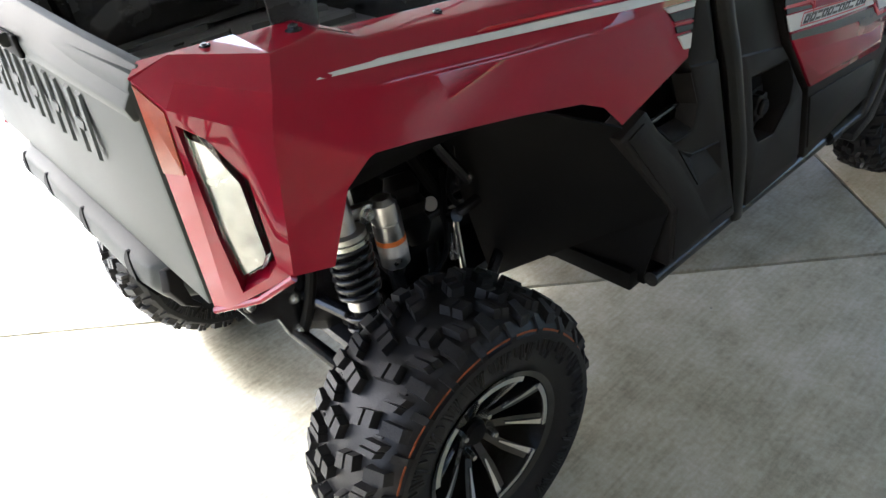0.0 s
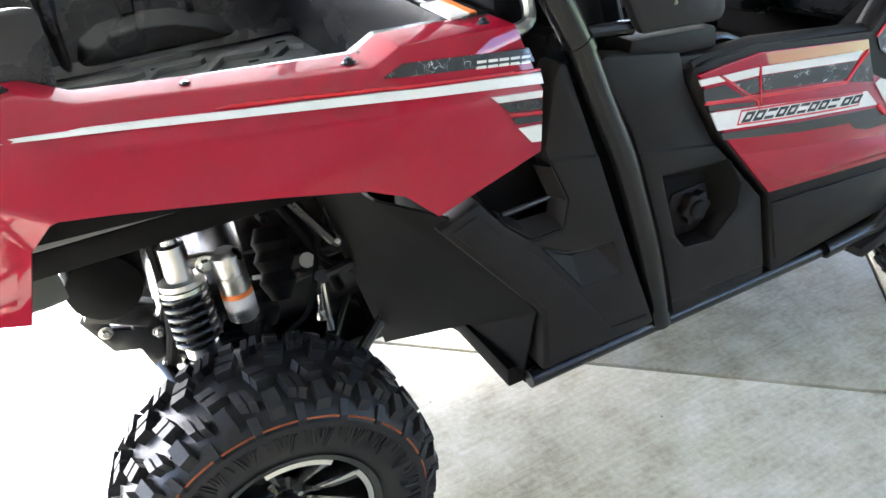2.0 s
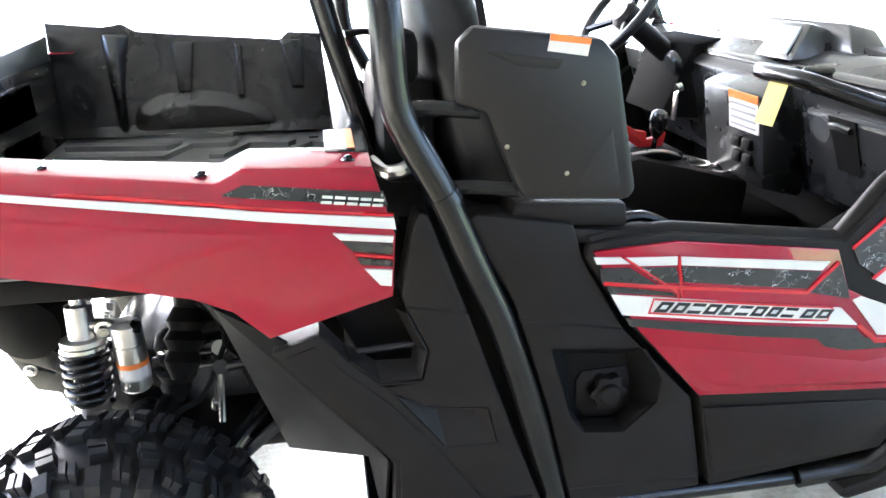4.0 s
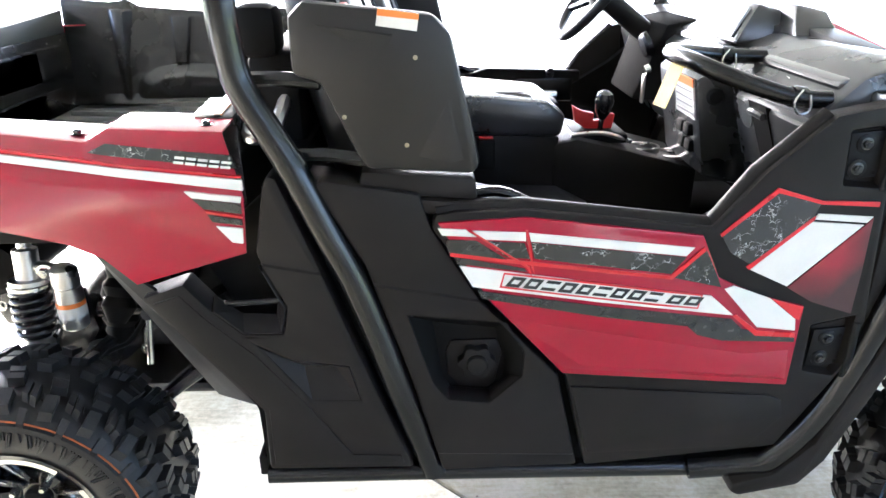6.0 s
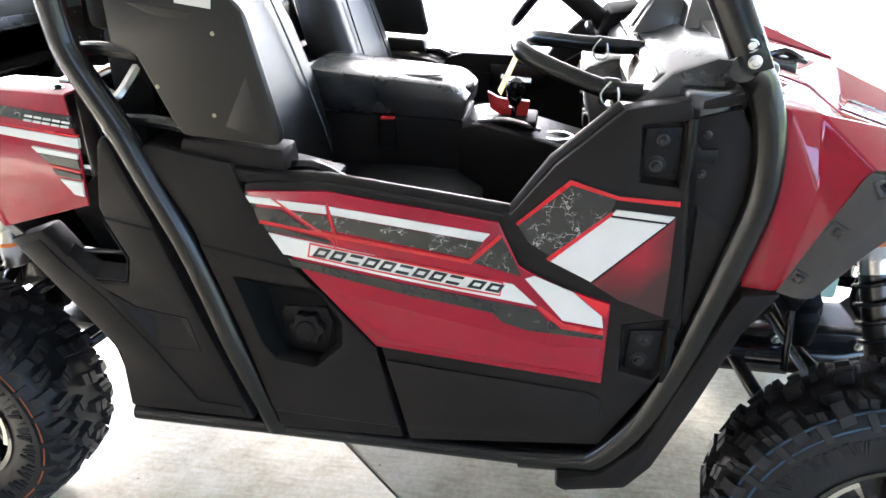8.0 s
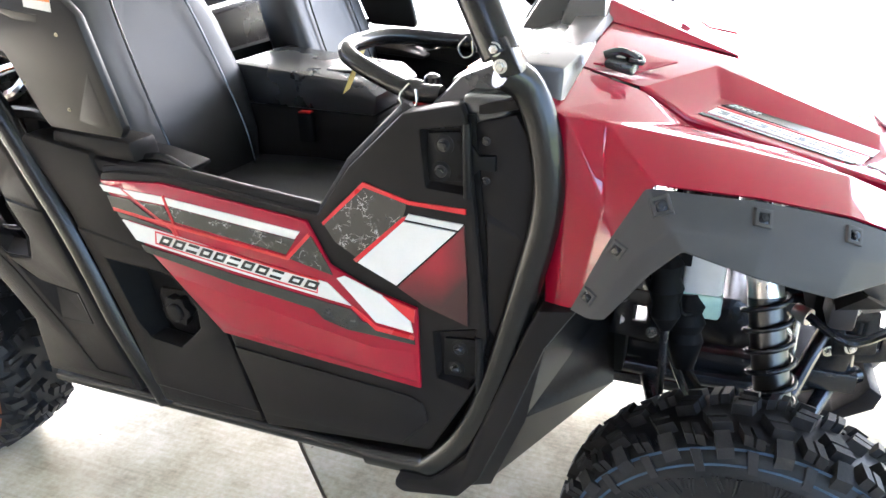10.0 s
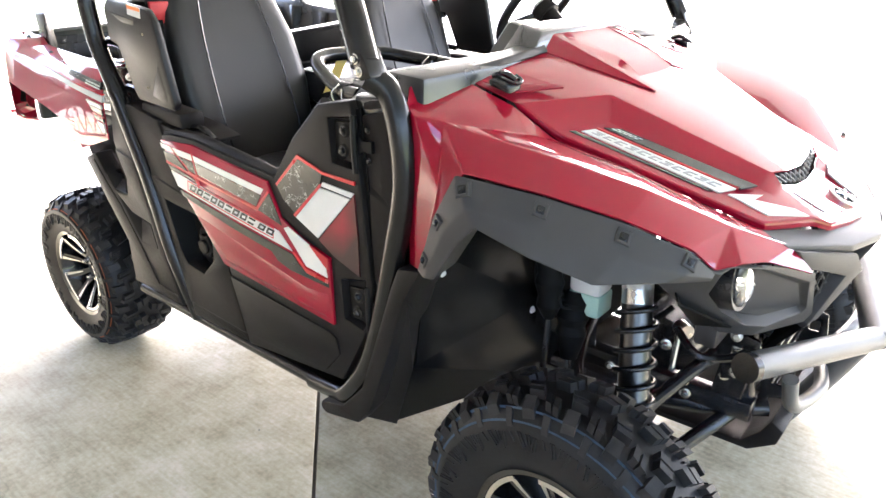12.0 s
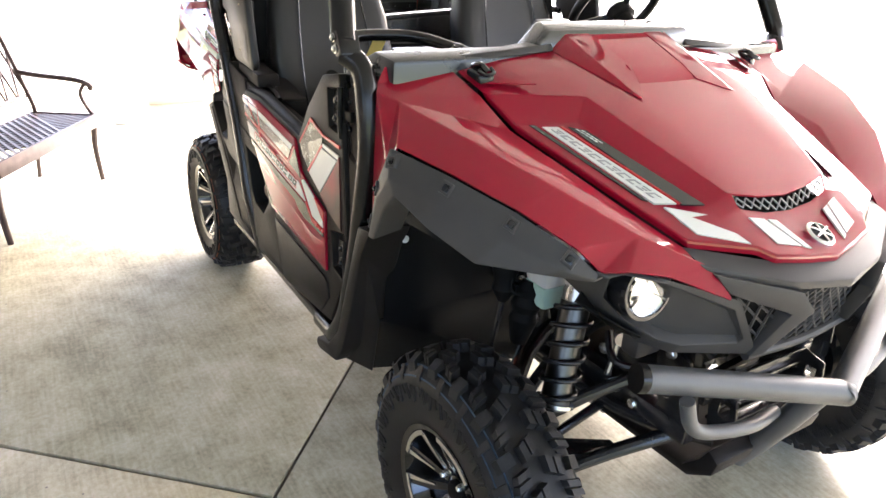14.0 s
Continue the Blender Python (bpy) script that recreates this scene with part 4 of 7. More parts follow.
# ---- rear fenders, cargo bed, tailgate ----
def rear_fender(s):
    p = [  # right side corners, y negative
        (-0.245, -0.685, 1.205), (-0.160, -0.668, 1.205), (-0.105, -0.672, 1.180), (0.292, -0.715, 1.148), (0.335, -0.722, 1.172), (0.530, -0.728, 1.166),       # 0-5 upper outer edge
        (-0.262, -0.700, 1.165), (-0.160, -0.722, 1.140), (-0.105, -0.726, 1.132), (0.300, -0.752, 1.080), (0.345, -0.755, 1.075), (0.560, -0.755, 1.060),      # 6-11 first crease
        (-0.280, -0.708, 1.119), (-0.174, -0.748, 1.062), (-0.104, -0.752, 1.052), (0.241, -0.752, 0.976), (0.352, -0.754, 0.896), (0.553, -0.755, 0.955),      # 12-17 lower edge
        (-0.310, -0.715, 0.932), (-0.252, -0.722, 0.918), (-0.212, -0.735, 1.025),                                                                             # 18-20 rear leg
        (0.300, -0.752, 0.948), (0.395, -0.759, 1.040), (0.100, -0.744, 1.105), (0.100, -0.752, 1.010),                                                        # 21-24
        (-0.300, -0.60, 1.215), (-0.160, -0.60, 1.209), (-0.105, -0.61, 1.184), (0.292, -0.63, 1.152), (0.335, -0.635, 1.176), (0.530, -0.64, 1.170),           # 25-30 flat top, inner edge
        (0.090, -0.694, 1.164), (0.090, -0.62, 1.168),
    ]
    f = [(0, 1, 7, 6), (1, 2, 8, 7), (2, 31, 23, 8), (31, 3, 9, 23), (3, 4, 10, 9), (4, 5, 11, 10), (6, 7, 13, 12), (7, 8, 14, 13), (8, 23, 24, 14), (23, 9, 15, 24), (9, 10, 22, 21, 15), (10, 11, 22), (22, 11, 17), (21, 22, 16), (22, 17, 16),
         (12, 13, 20), (12, 20, 19, 18), (25, 26, 1, 0), (26, 27, 2, 1), (27, 32, 31, 2), (32, 28, 3, 31), (28, 29, 4, 3), (29, 30, 5, 4)]
    q = part("rear_fender", sheet(mir(p, s), f, 0.004, 0.006), RED, V, "glossy cherry red rear fender", 22)
    # rear corner: an upright strip beside the tailgate, two slanted facets and the lamp recess below them
    c = [(-0.382, -0.602, 1.203), (-0.335, -0.612, 1.220), (-0.245, -0.685, 1.205), (-0.347, -0.640, 1.196), (-0.262, -0.700, 1.165), (-0.366, -0.636, 1.168), (-0.280, -0.708, 1.119), (-0.310, -0.715, 0.932), (-0.388, -0.598, 0.868), (-0.378, -0.628, 0.876)]

    def face(u, v, out=0.0):
        a, b, d, e = (Vector(c[i]) for i in (5, 6, 7, 9))
        p = (a * (1 - u) + b * u) * (1 - v) + (e * (1 - u) + d * u) * v + Vector((-0.66, -0.75, 0)) * out
        return (p.x, p.y, p.z)
    rim = [(0.04, 0.06), (0.32, 0.10), (0.66, 0.30), (0.80, 0.86), (0.66, 0.93), (0.26, 0.95), (0.14, 0.60)]
    outer = [c[5], Vector(c[5]).lerp(Vector(c[6]), 0.5), c[6], c[7], Vector(c[7]).lerp(Vector(c[9]), 0.4), c[9], Vector(c[9]).lerp(Vector(c[5]), 0.45)]
    bm = bmesh.new()
    loft([mir([tuple(p) for p in outer], s), mir([face(u, v) for u, v in rim], s), mir([face(0.08 + u * 0.84, 0.04 + v * 0.90, -0.045) for u, v in rim], s)], "end", bm)
    for f4 in ((0, 1, 3, 5), (1, 2, 4, 3), (3, 4, 6, 5), (0, 5, 9, 8)):
        bm.faces.new([bm.verts.new(p) for p in mir([c[i] for i in f4], s)])
    bmesh.ops.remove_doubles(bm, verts=bm.verts, dist=0.0005)
    bmesh.ops.recalc_face_normals(bm, faces=bm.faces)
    part("rear_corner", bm, RED, q, "", 20)
    lens = [(0.07, 0.09), (0.28, 0.12), (0.58, 0.32), (0.72, 0.80), (0.62, 0.88), (0.30, 0.90), (0.17, 0.60)]
    part("lamp_bowl", loft([mir([face(u, v, -0.038) for u, v in lens], s), mir([face(u * 0.9 + 0.03, v * 0.94 + 0.03, -0.014) for u, v in lens], s)], True), LAMPGREY, q, "silver tail lamp reflector")
    part("lamp_lens", loft([mir([face(u, v, -0.012) for u, v in lens], s), mir([face(u * 0.90 + 0.03, v * 0.95 + 0.025, -0.002) for u, v in lens], s)], True), CLEAR, q, "clear tail lamp lens")
    part("lamp_base", loft([mir([face(u + 0.05, v, -0.043) for u, v in lens], s), mir([face(u + 0.05, v, -0.020) for u, v in lens], s)], True, r=0.002), DARK, q)
    part("reflector", sheet(mir([(-0.3835, -0.604, 1.198), (-0.3690, -0.634, 1.166), (-0.3730, -0.634, 1.085), (-0.3865, -0.603, 1.085)], s), [(0, 1, 2, 3)], -0.003), AMBER, q, "orange side reflector")
    part("corner_lip", tube(mir([(-0.388, -0.600, 0.866), (-0.345, -0.668, 0.892), (-0.310, -0.715, 0.930)], s), 0.006, 8, 1), RED, q)
    part("top_cap", sheet(mir([(-0.382, -0.592, 1.203), (-0.335, -0.612, 1.220), (-0.245, -0.685, 1.205), (-0.245, -0.600, 1.215), (-0.36, -0.575, 1.214)], s), [(0, 1, 4), (1, 2, 3, 4)], 0.004), RED, q)
    for at in ((-0.290, -0.615, 1.214), (-0.183, -0.640, 1.210), (0.036, -0.660, 1.170), (0.268, -0.680, 1.156), (0.495, -0.690, 1.171)):
        bolt(q, (at[0], at[1] * -s, at[2] - 0.002), (0, 0, 1), 0.0075, "bolt", STEEL)
    if s > 0:
        return
    # stripes along the side, laid on the upper facets
    def side_y(x, z):
        # outer surface between the upper edge and the first crease
        top = np.interp(x, (-0.262, -0.105, 0.292, 0.530), (-0.665, -0.672, -0.715, -0.728))
        mid = np.interp(x, (-0.262, -0.105, 0.300, 0.560), (-0.712, -0.726, -0.752, -0.755))
        zt = np.interp(x, (-0.262, -0.16, -0.105, 0.292, 0.335, 0.530), (1.212, 1.205, 1.180, 1.148, 1.172, 1.166))
        zm = np.interp(x, (-0.262, -0.105, 0.300, 0.560), (1.150, 1.132, 1.080, 1.060))
        k = min(1, max(0, (zt - z) / (zt - zm)))
        return top + (mid - top) * k

    def stripe(name, lo, hi, material, off, label=""):
        bm = bmesh.new()
        n = max(2, len(lo) if len(lo) > 2 else 12)
        if len(lo) == 2:
            xs = [lo[0][0] + (lo[1][0] - lo[0][0]) * i / (n - 1) for i in range(n)]
            lo2 = [(x, np.interp(x, [lo[0][0], lo[1][0]], [lo[0][1], lo[1][1]])) for x in xs]
            xh = [hi[0][0] + (hi[1][0] - hi[0][0]) * i / (n - 1) for i in range(n)]
            hi2 = [(x, np.interp(x, [hi[0][0], hi[1][0]], [hi[0][1], hi[1][1]])) for x in xh]
        else:
            lo2, hi2 = lo, hi
        rings = [[(a[0], side_y(*a) - off, a[1]), (b[0], side_y(*b) - off, b[1]), (b[0], side_y(*b) + 0.003, b[1]), (a[0], side_y(*a) + 0.003, a[1])] for a, b in zip(lo2, hi2)]
        loft(rings, True, bm)
        part(name, bm, material, q, label)

    W1 = [(-0.079, 1.164), (0.561, 1.071), (0.559, 1.088), (-0.077, 1.173)]
    stripe("white_stripe", [(-0.205, 1.1625), W1[1]], [(-0.195, 1.1655), W1[2]], WHITE, 0.005, "long white fender stripe")
    stripe("red_line", [(0.06, 1.1430), (W1[2][0], W1[2][1] + 0.003)], [(0.08, 1.1442), (W1[2][0], W1[2][1] + 0.006)], REDLINE, 0.005)
    stripe("black_band", [(0.302, 1.133), (0.551, 1.107)], [(0.335, 1.148), (0.545, 1.128)], CRACK, 0.005, "black decal with faint cracks")
    words = bmesh.new()
    for k in range(5):
        x0 = 0.448 + 0.0195 * k
        z0 = 1.1165 - 0.107 * (x0 - 0.448)
        for dz in (0.0, 0.0078):
            pts = [(x0 + dz * 0.3, z0 + dz), (x0 + 0.016 + dz * 0.3, z0 + dz - 0.0015), (x0 + 0.017 + dz * 0.3, z0 + dz + 0.0022), (x0 + 0.001 + dz * 0.3, z0 + dz + 0.0038)]
            loft([[(x, side_y(x, z) - 0.0062, z) for x, z in pts], [(x, side_y(x, z), z) for x, z in pts]], True, words)
    part("lettering", words, WHITE, q, "white slanted lettering bars")
    def flat(name, poly, material, off=0.0035):
        bm = bmesh.new()
        loft([[(x, -0.7565 - off, z) for x, z in poly], [(x, -0.7525, z) for x, z in poly]], True, bm)
        part(name, bm, material, q)
    flat("white_stripe", [(0.463, 1.071), (0.557, 1.060), (0.555, 1.050), (0.474, 1.060)], WHITE)
    flat("black_band", [(0.475, 1.058), (0.555, 1.048), (0.555, 1.030), (0.492, 1.040)], BLACKDEC)
    flat("red_line", [(0.494, 1.036), (0.555, 1.026), (0.555, 1.022), (0.496, 1.032)], REDLINE)
    flat("black_band", [(0.497, 1.029), (0.554, 1.019), (0.554, 1.009), (0.504, 1.016)], BLACKDEC)
    flat("white_stripe", [(0.509, 1.008), (0.553, 1.003), (0.551, 0.975), (0.533, 0.978)], WHITE)


for s in (-1, 1):
    rear_fender(s)
    # Added dark sheet that stands for the shade under the fender.
    part("fender_shade_sheet", sheet(mir([(-0.24, -0.665, 1.07), (-0.10, -0.665, 1.08), (0.26, -0.665, 1.04), (0.28, -0.655, 0.975), (-0.24, -0.655, 1.000)], s), [(0, 1, 2, 3, 4)], 0.004), DARK, V, "dark sheet added to shade the space under the fender")

# cargo bed: a liner with a ribbed floor and slanted sides; it sits a little higher on its far side
rise = lambda y: 0.067 * (y + 0.65)
floor_z = lambda y: 0.068 + 0.018 * (y - 0.60)
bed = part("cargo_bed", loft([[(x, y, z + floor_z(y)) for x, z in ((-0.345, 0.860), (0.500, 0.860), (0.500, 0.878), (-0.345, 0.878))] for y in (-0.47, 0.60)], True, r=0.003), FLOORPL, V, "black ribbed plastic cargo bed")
TOP_N = [(-0.345, 1.198), (-0.16, 1.202), (-0.10, 1.176), (0.29, 1.148), (0.335, 1.170), (0.50, 1.165)]
TOP_F = [(-0.345, 1.296), (-0.184, 1.282), (-0.128, 1.291), (-0.085, 1.267), (0.015, 1.259), (0.349, 1.236), (0.375, 1.259), (0.505, 1.251)]
for s, top, base in ((-1, TOP_N, 0.985), (1, TOP_F, 0.955)):
    rings = []
    for k, (x, z) in enumerate(top):
        out = 0.600 if x < -0.2 and s < 0 else 0.648
        rings.append([(x, s * 0.545, base), (x, s * 0.570, base + 0.03), (x, s * 0.600, z - 0.02), (x, s * 0.606, z + 0.004) if out > 0.6 else (x, s * 0.585, z + 0.004), (x, s * out, z + 0.003), (x, s * out, z - 0.012), (x, s * (out - 0.03), z - 0.014), (x, s * 0.600, base + 0.02), (x, s * 0.580, base - 0.01)])
    part("bed_side", loft(rings, True, r=0.003), LINER, bed)
    # moulded arch over the wheel, standing off the wall
    arch = [(-0.136, 0.982), (-0.128, 1.020), (-0.110, 1.047), (-0.049, 1.076), (0.059, 1.090), (0.165, 1.081), (0.271, 1.046), (0.315, 1.018), (0.332, 0.992)]
    arch = [(x, z - (0.955 - base)) for x, z in arch]
    cx, cz = 0.10, base
    small = [(cx + (x - cx) * 0.93, cz + (z - cz) * 0.86) for x, z in arch]
    bm = loft([[(x, s * 0.602, z + 0.010) for x, z in arch], [(x, s * 0.580, z) for x, z in arch], [(x, s * 0.562, z - 0.012) for x, z in small], [(cx + (x - cx) * 0.80, s * 0.552, cz + (z - cz) * 0.70) for x, z in arch]], True)
    soften(bm, 0.010, 3, 12)
    part("wheel_arch", bm, LINER, bed, "", 60)
    # slanted channels pressed into the wall, shown by their raised borders
    for xa, xb, xc, xd, zb in ((0.015, 0.084, 0.020, 0.063, 1.080), (0.205, 0.230, 0.203, 0.227, 1.060), (0.349, 0.420, 0.376, 0.418, 1.084)):
        zt = float(np.interp(0.5 * (xa + xb), [p[0] for p in top], [p[1] for p in top])) - 0.018
        zb -= 0.955 - base
        part("channel", loft([[(xa, s * 0.597, zt), (xb, s * 0.597, zt), (xd, s * 0.580, zb), (xc, s * 0.580, zb)], [(xa + 0.006, s * 0.590, zt - 0.003), (xb - 0.006, s * 0.590, zt - 0.003), (xd - 0.005, s * 0.566, zb + 0.012), (xc + 0.005, s * 0.566, zb + 0.012)]], True, r=0.003), LINER, bed)
    # broad rounded column near the tailgate
    part("corner_column", loft([[(-0.195, s * 0.60, base + 0.31), (-0.175, s * 0.575, base + 0.31), (-0.14, s * 0.57, base + 0.31), (-0.105, s * 0.60, base + 0.31)], [(-0.185, s * 0.60, base + 0.02), (-0.165, s * 0.545, base + 0.02), (-0.15, s * 0.54, base + 0.02), (-0.14, s * 0.60, base + 0.02)]], True, r=0.012), LINER, bed, "", 50)
for name, z0, z1, xa, xb in (("bed_front", 0.86, 1.158, 0.492, 0.540), ("front_rail", 1.156, 1.174, 0.478, 0.535)):
    part(name, loft([[(xa, y, z0 + rise(y)), (xb, y, z0 + rise(y)), (xb - 0.004, y, z1 + rise(y)), (xa, y, z1 + rise(y))] for y in (-0.65, 0.60)], True, r=0.006), LINER, bed)
part("side_label", loft([[(0.4905, y, 1.07 + rise(y)), (0.4905, y, 1.15 + rise(y)), (0.494, y, 1.15 + rise(y)), (0.494, y, 1.07 + rise(y))] for y in (0.50, 0.575)]), LABEL, bed, "white printed label")
part("corner_label", loft([[(0.460, y, 1.1765 + rise(y)), (0.508, y, 1.1765 + rise(y)), (0.508, y, 1.172 + rise(y)), (0.460, y, 1.172 + rise(y))] for y in (-0.645, -0.535)]), LABEL, bed, "white and orange warning label")
part("corner_label_band", loft([[(0.496, y, 1.1775 + rise(y)), (0.509, y, 1.1775 + rise(y)), (0.509, y, 1.172 + rise(y)), (0.496, y, 1.172 + rise(y))] for y in (-0.645, -0.535)]), ORANGE, bed)
# raised zigzag plates on the floor
ZIG = [[(-0.30, 0.425), (-0.004, 0.385), (0.03, 0.415)], [(-0.29, 0.300), (0.009, 0.268), (0.070, 0.404), (0.182, 0.401), (0.20, 0.43)], [(0.136, 0.261), (0.177, 0.256), (0.243, 0.387), (0.357, 0.365), (0.38, 0.40)], [(-0.25, 0.565), (0.177, 0.528), (0.218, 0.575), (0.478, 0.580)], [(0.302, 0.133), (0.352, 0.208), (0.461, 0.193)], [(0.354, 0.261), (0.43, 0.366), (0.469, 0.344)], [(-0.30, 0.205), (-0.054, 0.177), (0.302, 0.173)]]
for dy in (0.0, -0.36, -0.70):
    for line in ZIG:
        line = [(x, y + dy) for x, y in line if y + dy > -0.455]
        if len(line) < 2:
            continue
        rings = [[(x, y, 0.876 + floor_z(y)), (x, y + 0.003, 0.893 + floor_z(y)), (x, y + 0.035, 0.895 + floor_z(y)), (x, y + 0.058, 0.880 + floor_z(y)), (x, y + 0.058, 0.876 + floor_z(y))] for x, y in line]
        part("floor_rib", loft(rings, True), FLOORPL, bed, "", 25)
for x, y in ((-0.2, 0.36), (0.05, 0.47), (0.05, 0.13), (0.30, 0.32), (0.42, 0.47), (-0.22, 0.02), (0.36, 0.02)):
    part("drain_slot", box(x, x + 0.03, y, y + 0.016, 0.872 + floor_z(y), 0.8800 + floor_z(y)), DARK, bed)

# tailgate
gate = part("tailgate", prism([(-0.392, 0.868), (-0.352, 0.868), (-0.345, 1.205), (-0.378, 1.208), (-0.387, 1.19)], -0.590, 0.590, 0.008), TAILPL, V, "dark grey moulded tailgate")
part("gate_top", loft([[(-0.340, y, 1.200 + rise(y) * k), (-0.366, y, 1.212 + rise(y) * k), (-0.398, y, 1.168 + rise(y) * k * 0.6), (-0.392, y, 1.150), (-0.345, y, 1.150)] for y, k in ((-0.588, 0.4), (-0.3, 0.5), (0.590, 0.75))], True, r=0.004), TAILPL, gate, "slanted upper face of the tailgate")
part("handle_recess", box(-0.405, -0.395, -0.13, 0.13, 1.155, 1.195, 0.006), DARK, gate)
part("gate_inner", box(-0.3445, -0.3390, -0.560, 0.585, 0.885, 1.190, 0.003), LINER, gate, "black inner face")
part("tailgate_handle", tube([(-0.408, -0.10, 1.185), (-0.418, 0.0, 1.188), (-0.408, 0.10, 1.185)], 0.012, 10, 5), TAILPL, gate)
for k in range(6):
    bm = bmesh.new()
    y0 = -0.36 + 0.125 * k
    for dy in (0.0, 0.055):
        loft([[(-0.397, y0 + dy, 1.035), (-0.397, y0 + dy + 0.024, 1.035), (-0.388, y0 + dy + 0.024, 1.14), (-0.388, y0 + dy, 1.14)], [(-0.4015, y0 + dy + 0.003, 1.038), (-0.4015, y0 + dy + 0.021, 1.038), (-0.3925, y0 + dy + 0.021, 1.137), (-0.3925, y0 + dy + 0.003, 1.137)]], True, bm)
    loft([[(-0.397, y0 + 0.02, 1.08), (-0.397, y0 + 0.06, 1.08), (-0.394, y0 + 0.06, 1.095), (-0.394, y0 + 0.02, 1.095)], [(-0.4005, y0 + 0.02, 1.082), (-0.4005, y0 + 0.06, 1.082), (-0.3975, y0 + 0.06, 1.094), (-0.3975, y0 + 0.02, 1.094)]], True, bm)
    part("embossed_bar", bm, TAILPL, gate, "embossed lettering reduced to plain bars")
for z0, z1 in ((0.95, 1.03), (1.06, 1.16)):
    for y0 in (-0.52, -0.05, 0.1):
        part("inner_rib", box(-0.352, -0.332, y0, y0 + 0.42, z0, z1, 0.008), LINER, gate)
for y in (-0.54, -0.45, 0.45, 0.54):
    for z in (0.96, 1.08, 1.17):
        bolt(gate, (-0.345, y, z), (1, 0, 0), 0.007, "bolt", ZINC)

# rear bumper below the tailgate
bp = [(-0.30, 0.772), (-0.368, 0.770), (-0.406, 0.786), (-0.424, 0.822), (-0.415, 0.856), (-0.38, 0.870), (-0.30, 0.866)]
bump = part("rear_bumper", loft([[(x + k, y, 0.830 + (z - 0.830) * h) for x, z in bp] for y, k, h in ((-0.425, 0.06, 0.80), (-0.415, 0.030, 0.92), (-0.39, 0.008, 1.0), (-0.34, 0.0, 1.0), (0.0, 0.0, 1.0), (0.34, 0.0, 1.0), (0.39, 0.008, 1.0), (0.415, 0.030, 0.92), (0.425, 0.06, 0.80))], True, r=0.006), TAILPL, V, "rounded grey plastic rear bumper", 40)
for y in (-0.36, -0.12, 0.12, 0.30):
    rings = []
    for k in range(9):
        a = k / 8
        x, z = [float(np.interp(a, (0, 0.35, 0.7, 1.0), v)) for v in ((-0.4065, -0.4245, -0.4205, -0.413), (0.786, 0.822, 0.842, 0.859))]
        yy = y + 0.05 * math.sin(a * 1.4)
        w = 0.004 + 0.014 * math.sin(math.pi * a)
        rings.append([(x - 0.0015, yy - w, z), (x - 0.0015, yy + w, z), (x + 0.01, yy + w, z), (x + 0.01, yy - w, z)])
    part("bumper_slot", loft(rings), DARK, bump)
part("bumper_end", loft([[(-0.404, -0.432, 0.868), (-0.396, -0.444, 0.868), (-0.372, -0.444, 0.868), (-0.372, -0.432, 0.868)], [(-0.413, -0.436, 0.832), (-0.404, -0.448, 0.832), (-0.380, -0.448, 0.832), (-0.380, -0.436, 0.832)], [(-0.396, -0.440, 0.796), (-0.390, -0.450, 0.797), (-0.376, -0.448, 0.800), (-0.376, -0.440, 0.800)], [(-0.372, -0.444, 0.780), (-0.370, -0.450, 0.781), (-0.364, -0.448, 0.783), (-0.364, -0.444, 0.782)]], True, r=0.0015), PLASTIC, bump, "black curved bumper end")


# ---- hood, front fenders, nose ----
HOOD_MID = -0.02  # centre line of the hood


def across(p, s):
    """A point of the right side of the hood, or its mirror about the hood's centre line."""
    return (p[0], p[1] if s < 0 else 2 * HOOD_MID - p[1], p[2])


HOOD = {
    "a0": (1.775, HOOD_MID, 1.272), "a1": (1.800, -0.235, 1.262), "a2": (1.800, -0.400, 1.246), "a3": (1.788, -0.523, 1.228),
    "g": (1.900, -0.512, 1.193), "p": (2.014, -0.316, 1.196), "d": (1.978, -0.482, 1.136), "q": (2.026, -0.342, 1.140),
    "b0": (2.060, HOOD_MID, 1.186), "b1": (2.060, -0.170, 1.187),
    "v0": (2.356, HOOD_MID, 1.032), "v1": (2.350, -0.105, 1.038), "vl": (2.333, -0.190, 1.051), "f": (2.325, -0.245, 1.024), "e": (2.290, -0.384, 1.025),
    "w0": (2.374, HOOD_MID, 1.002), "w1": (2.370, -0.100, 1.007), "wl": (2.357, -0.174, 1.022), "f2": (2.362, -0.240, 1.014),
    "n0": (2.502, HOOD_MID, 0.948), "n1": (2.490, -0.100, 0.955), "k": (2.470, -0.186, 0.963), "nf": (2.442, -0.214, 0.976), "e2": (2.379, -0.352, 0.992),
}
for n in ("n0", "n1", "k", "nf", "e2", "e", "d", "g"):
    x, y, z = HOOD[n]
    HOOD[n + "_"] = (x - 0.004 if n[0] in "nk" else x, y + (0.0 if n[0] in "nk" else 0.006), z - 0.016)
HOOD_FACES = ["a0 a1 b1 b0", "a1 a2 p", "a2 a3 g", "a2 g p", "a1 p b1", "g d q p", "b0 b1 v1 v0", "b1 p vl v1", "p q f vl", "q d e f", "vl f f2 wl", "f e e2 nf f2", "wl f2 nf k", "w0 w1 n1 n0", "w1 wl k n1",
              "n0 n1 n1_ n0_", "n1 k k_ n1_", "k nf nf_ k_", "nf e2 e2_ nf_", "e2 e e_ e2_", "e d d_ e_", "d g g_ d_"]
verts, faces, index = [], [], {}
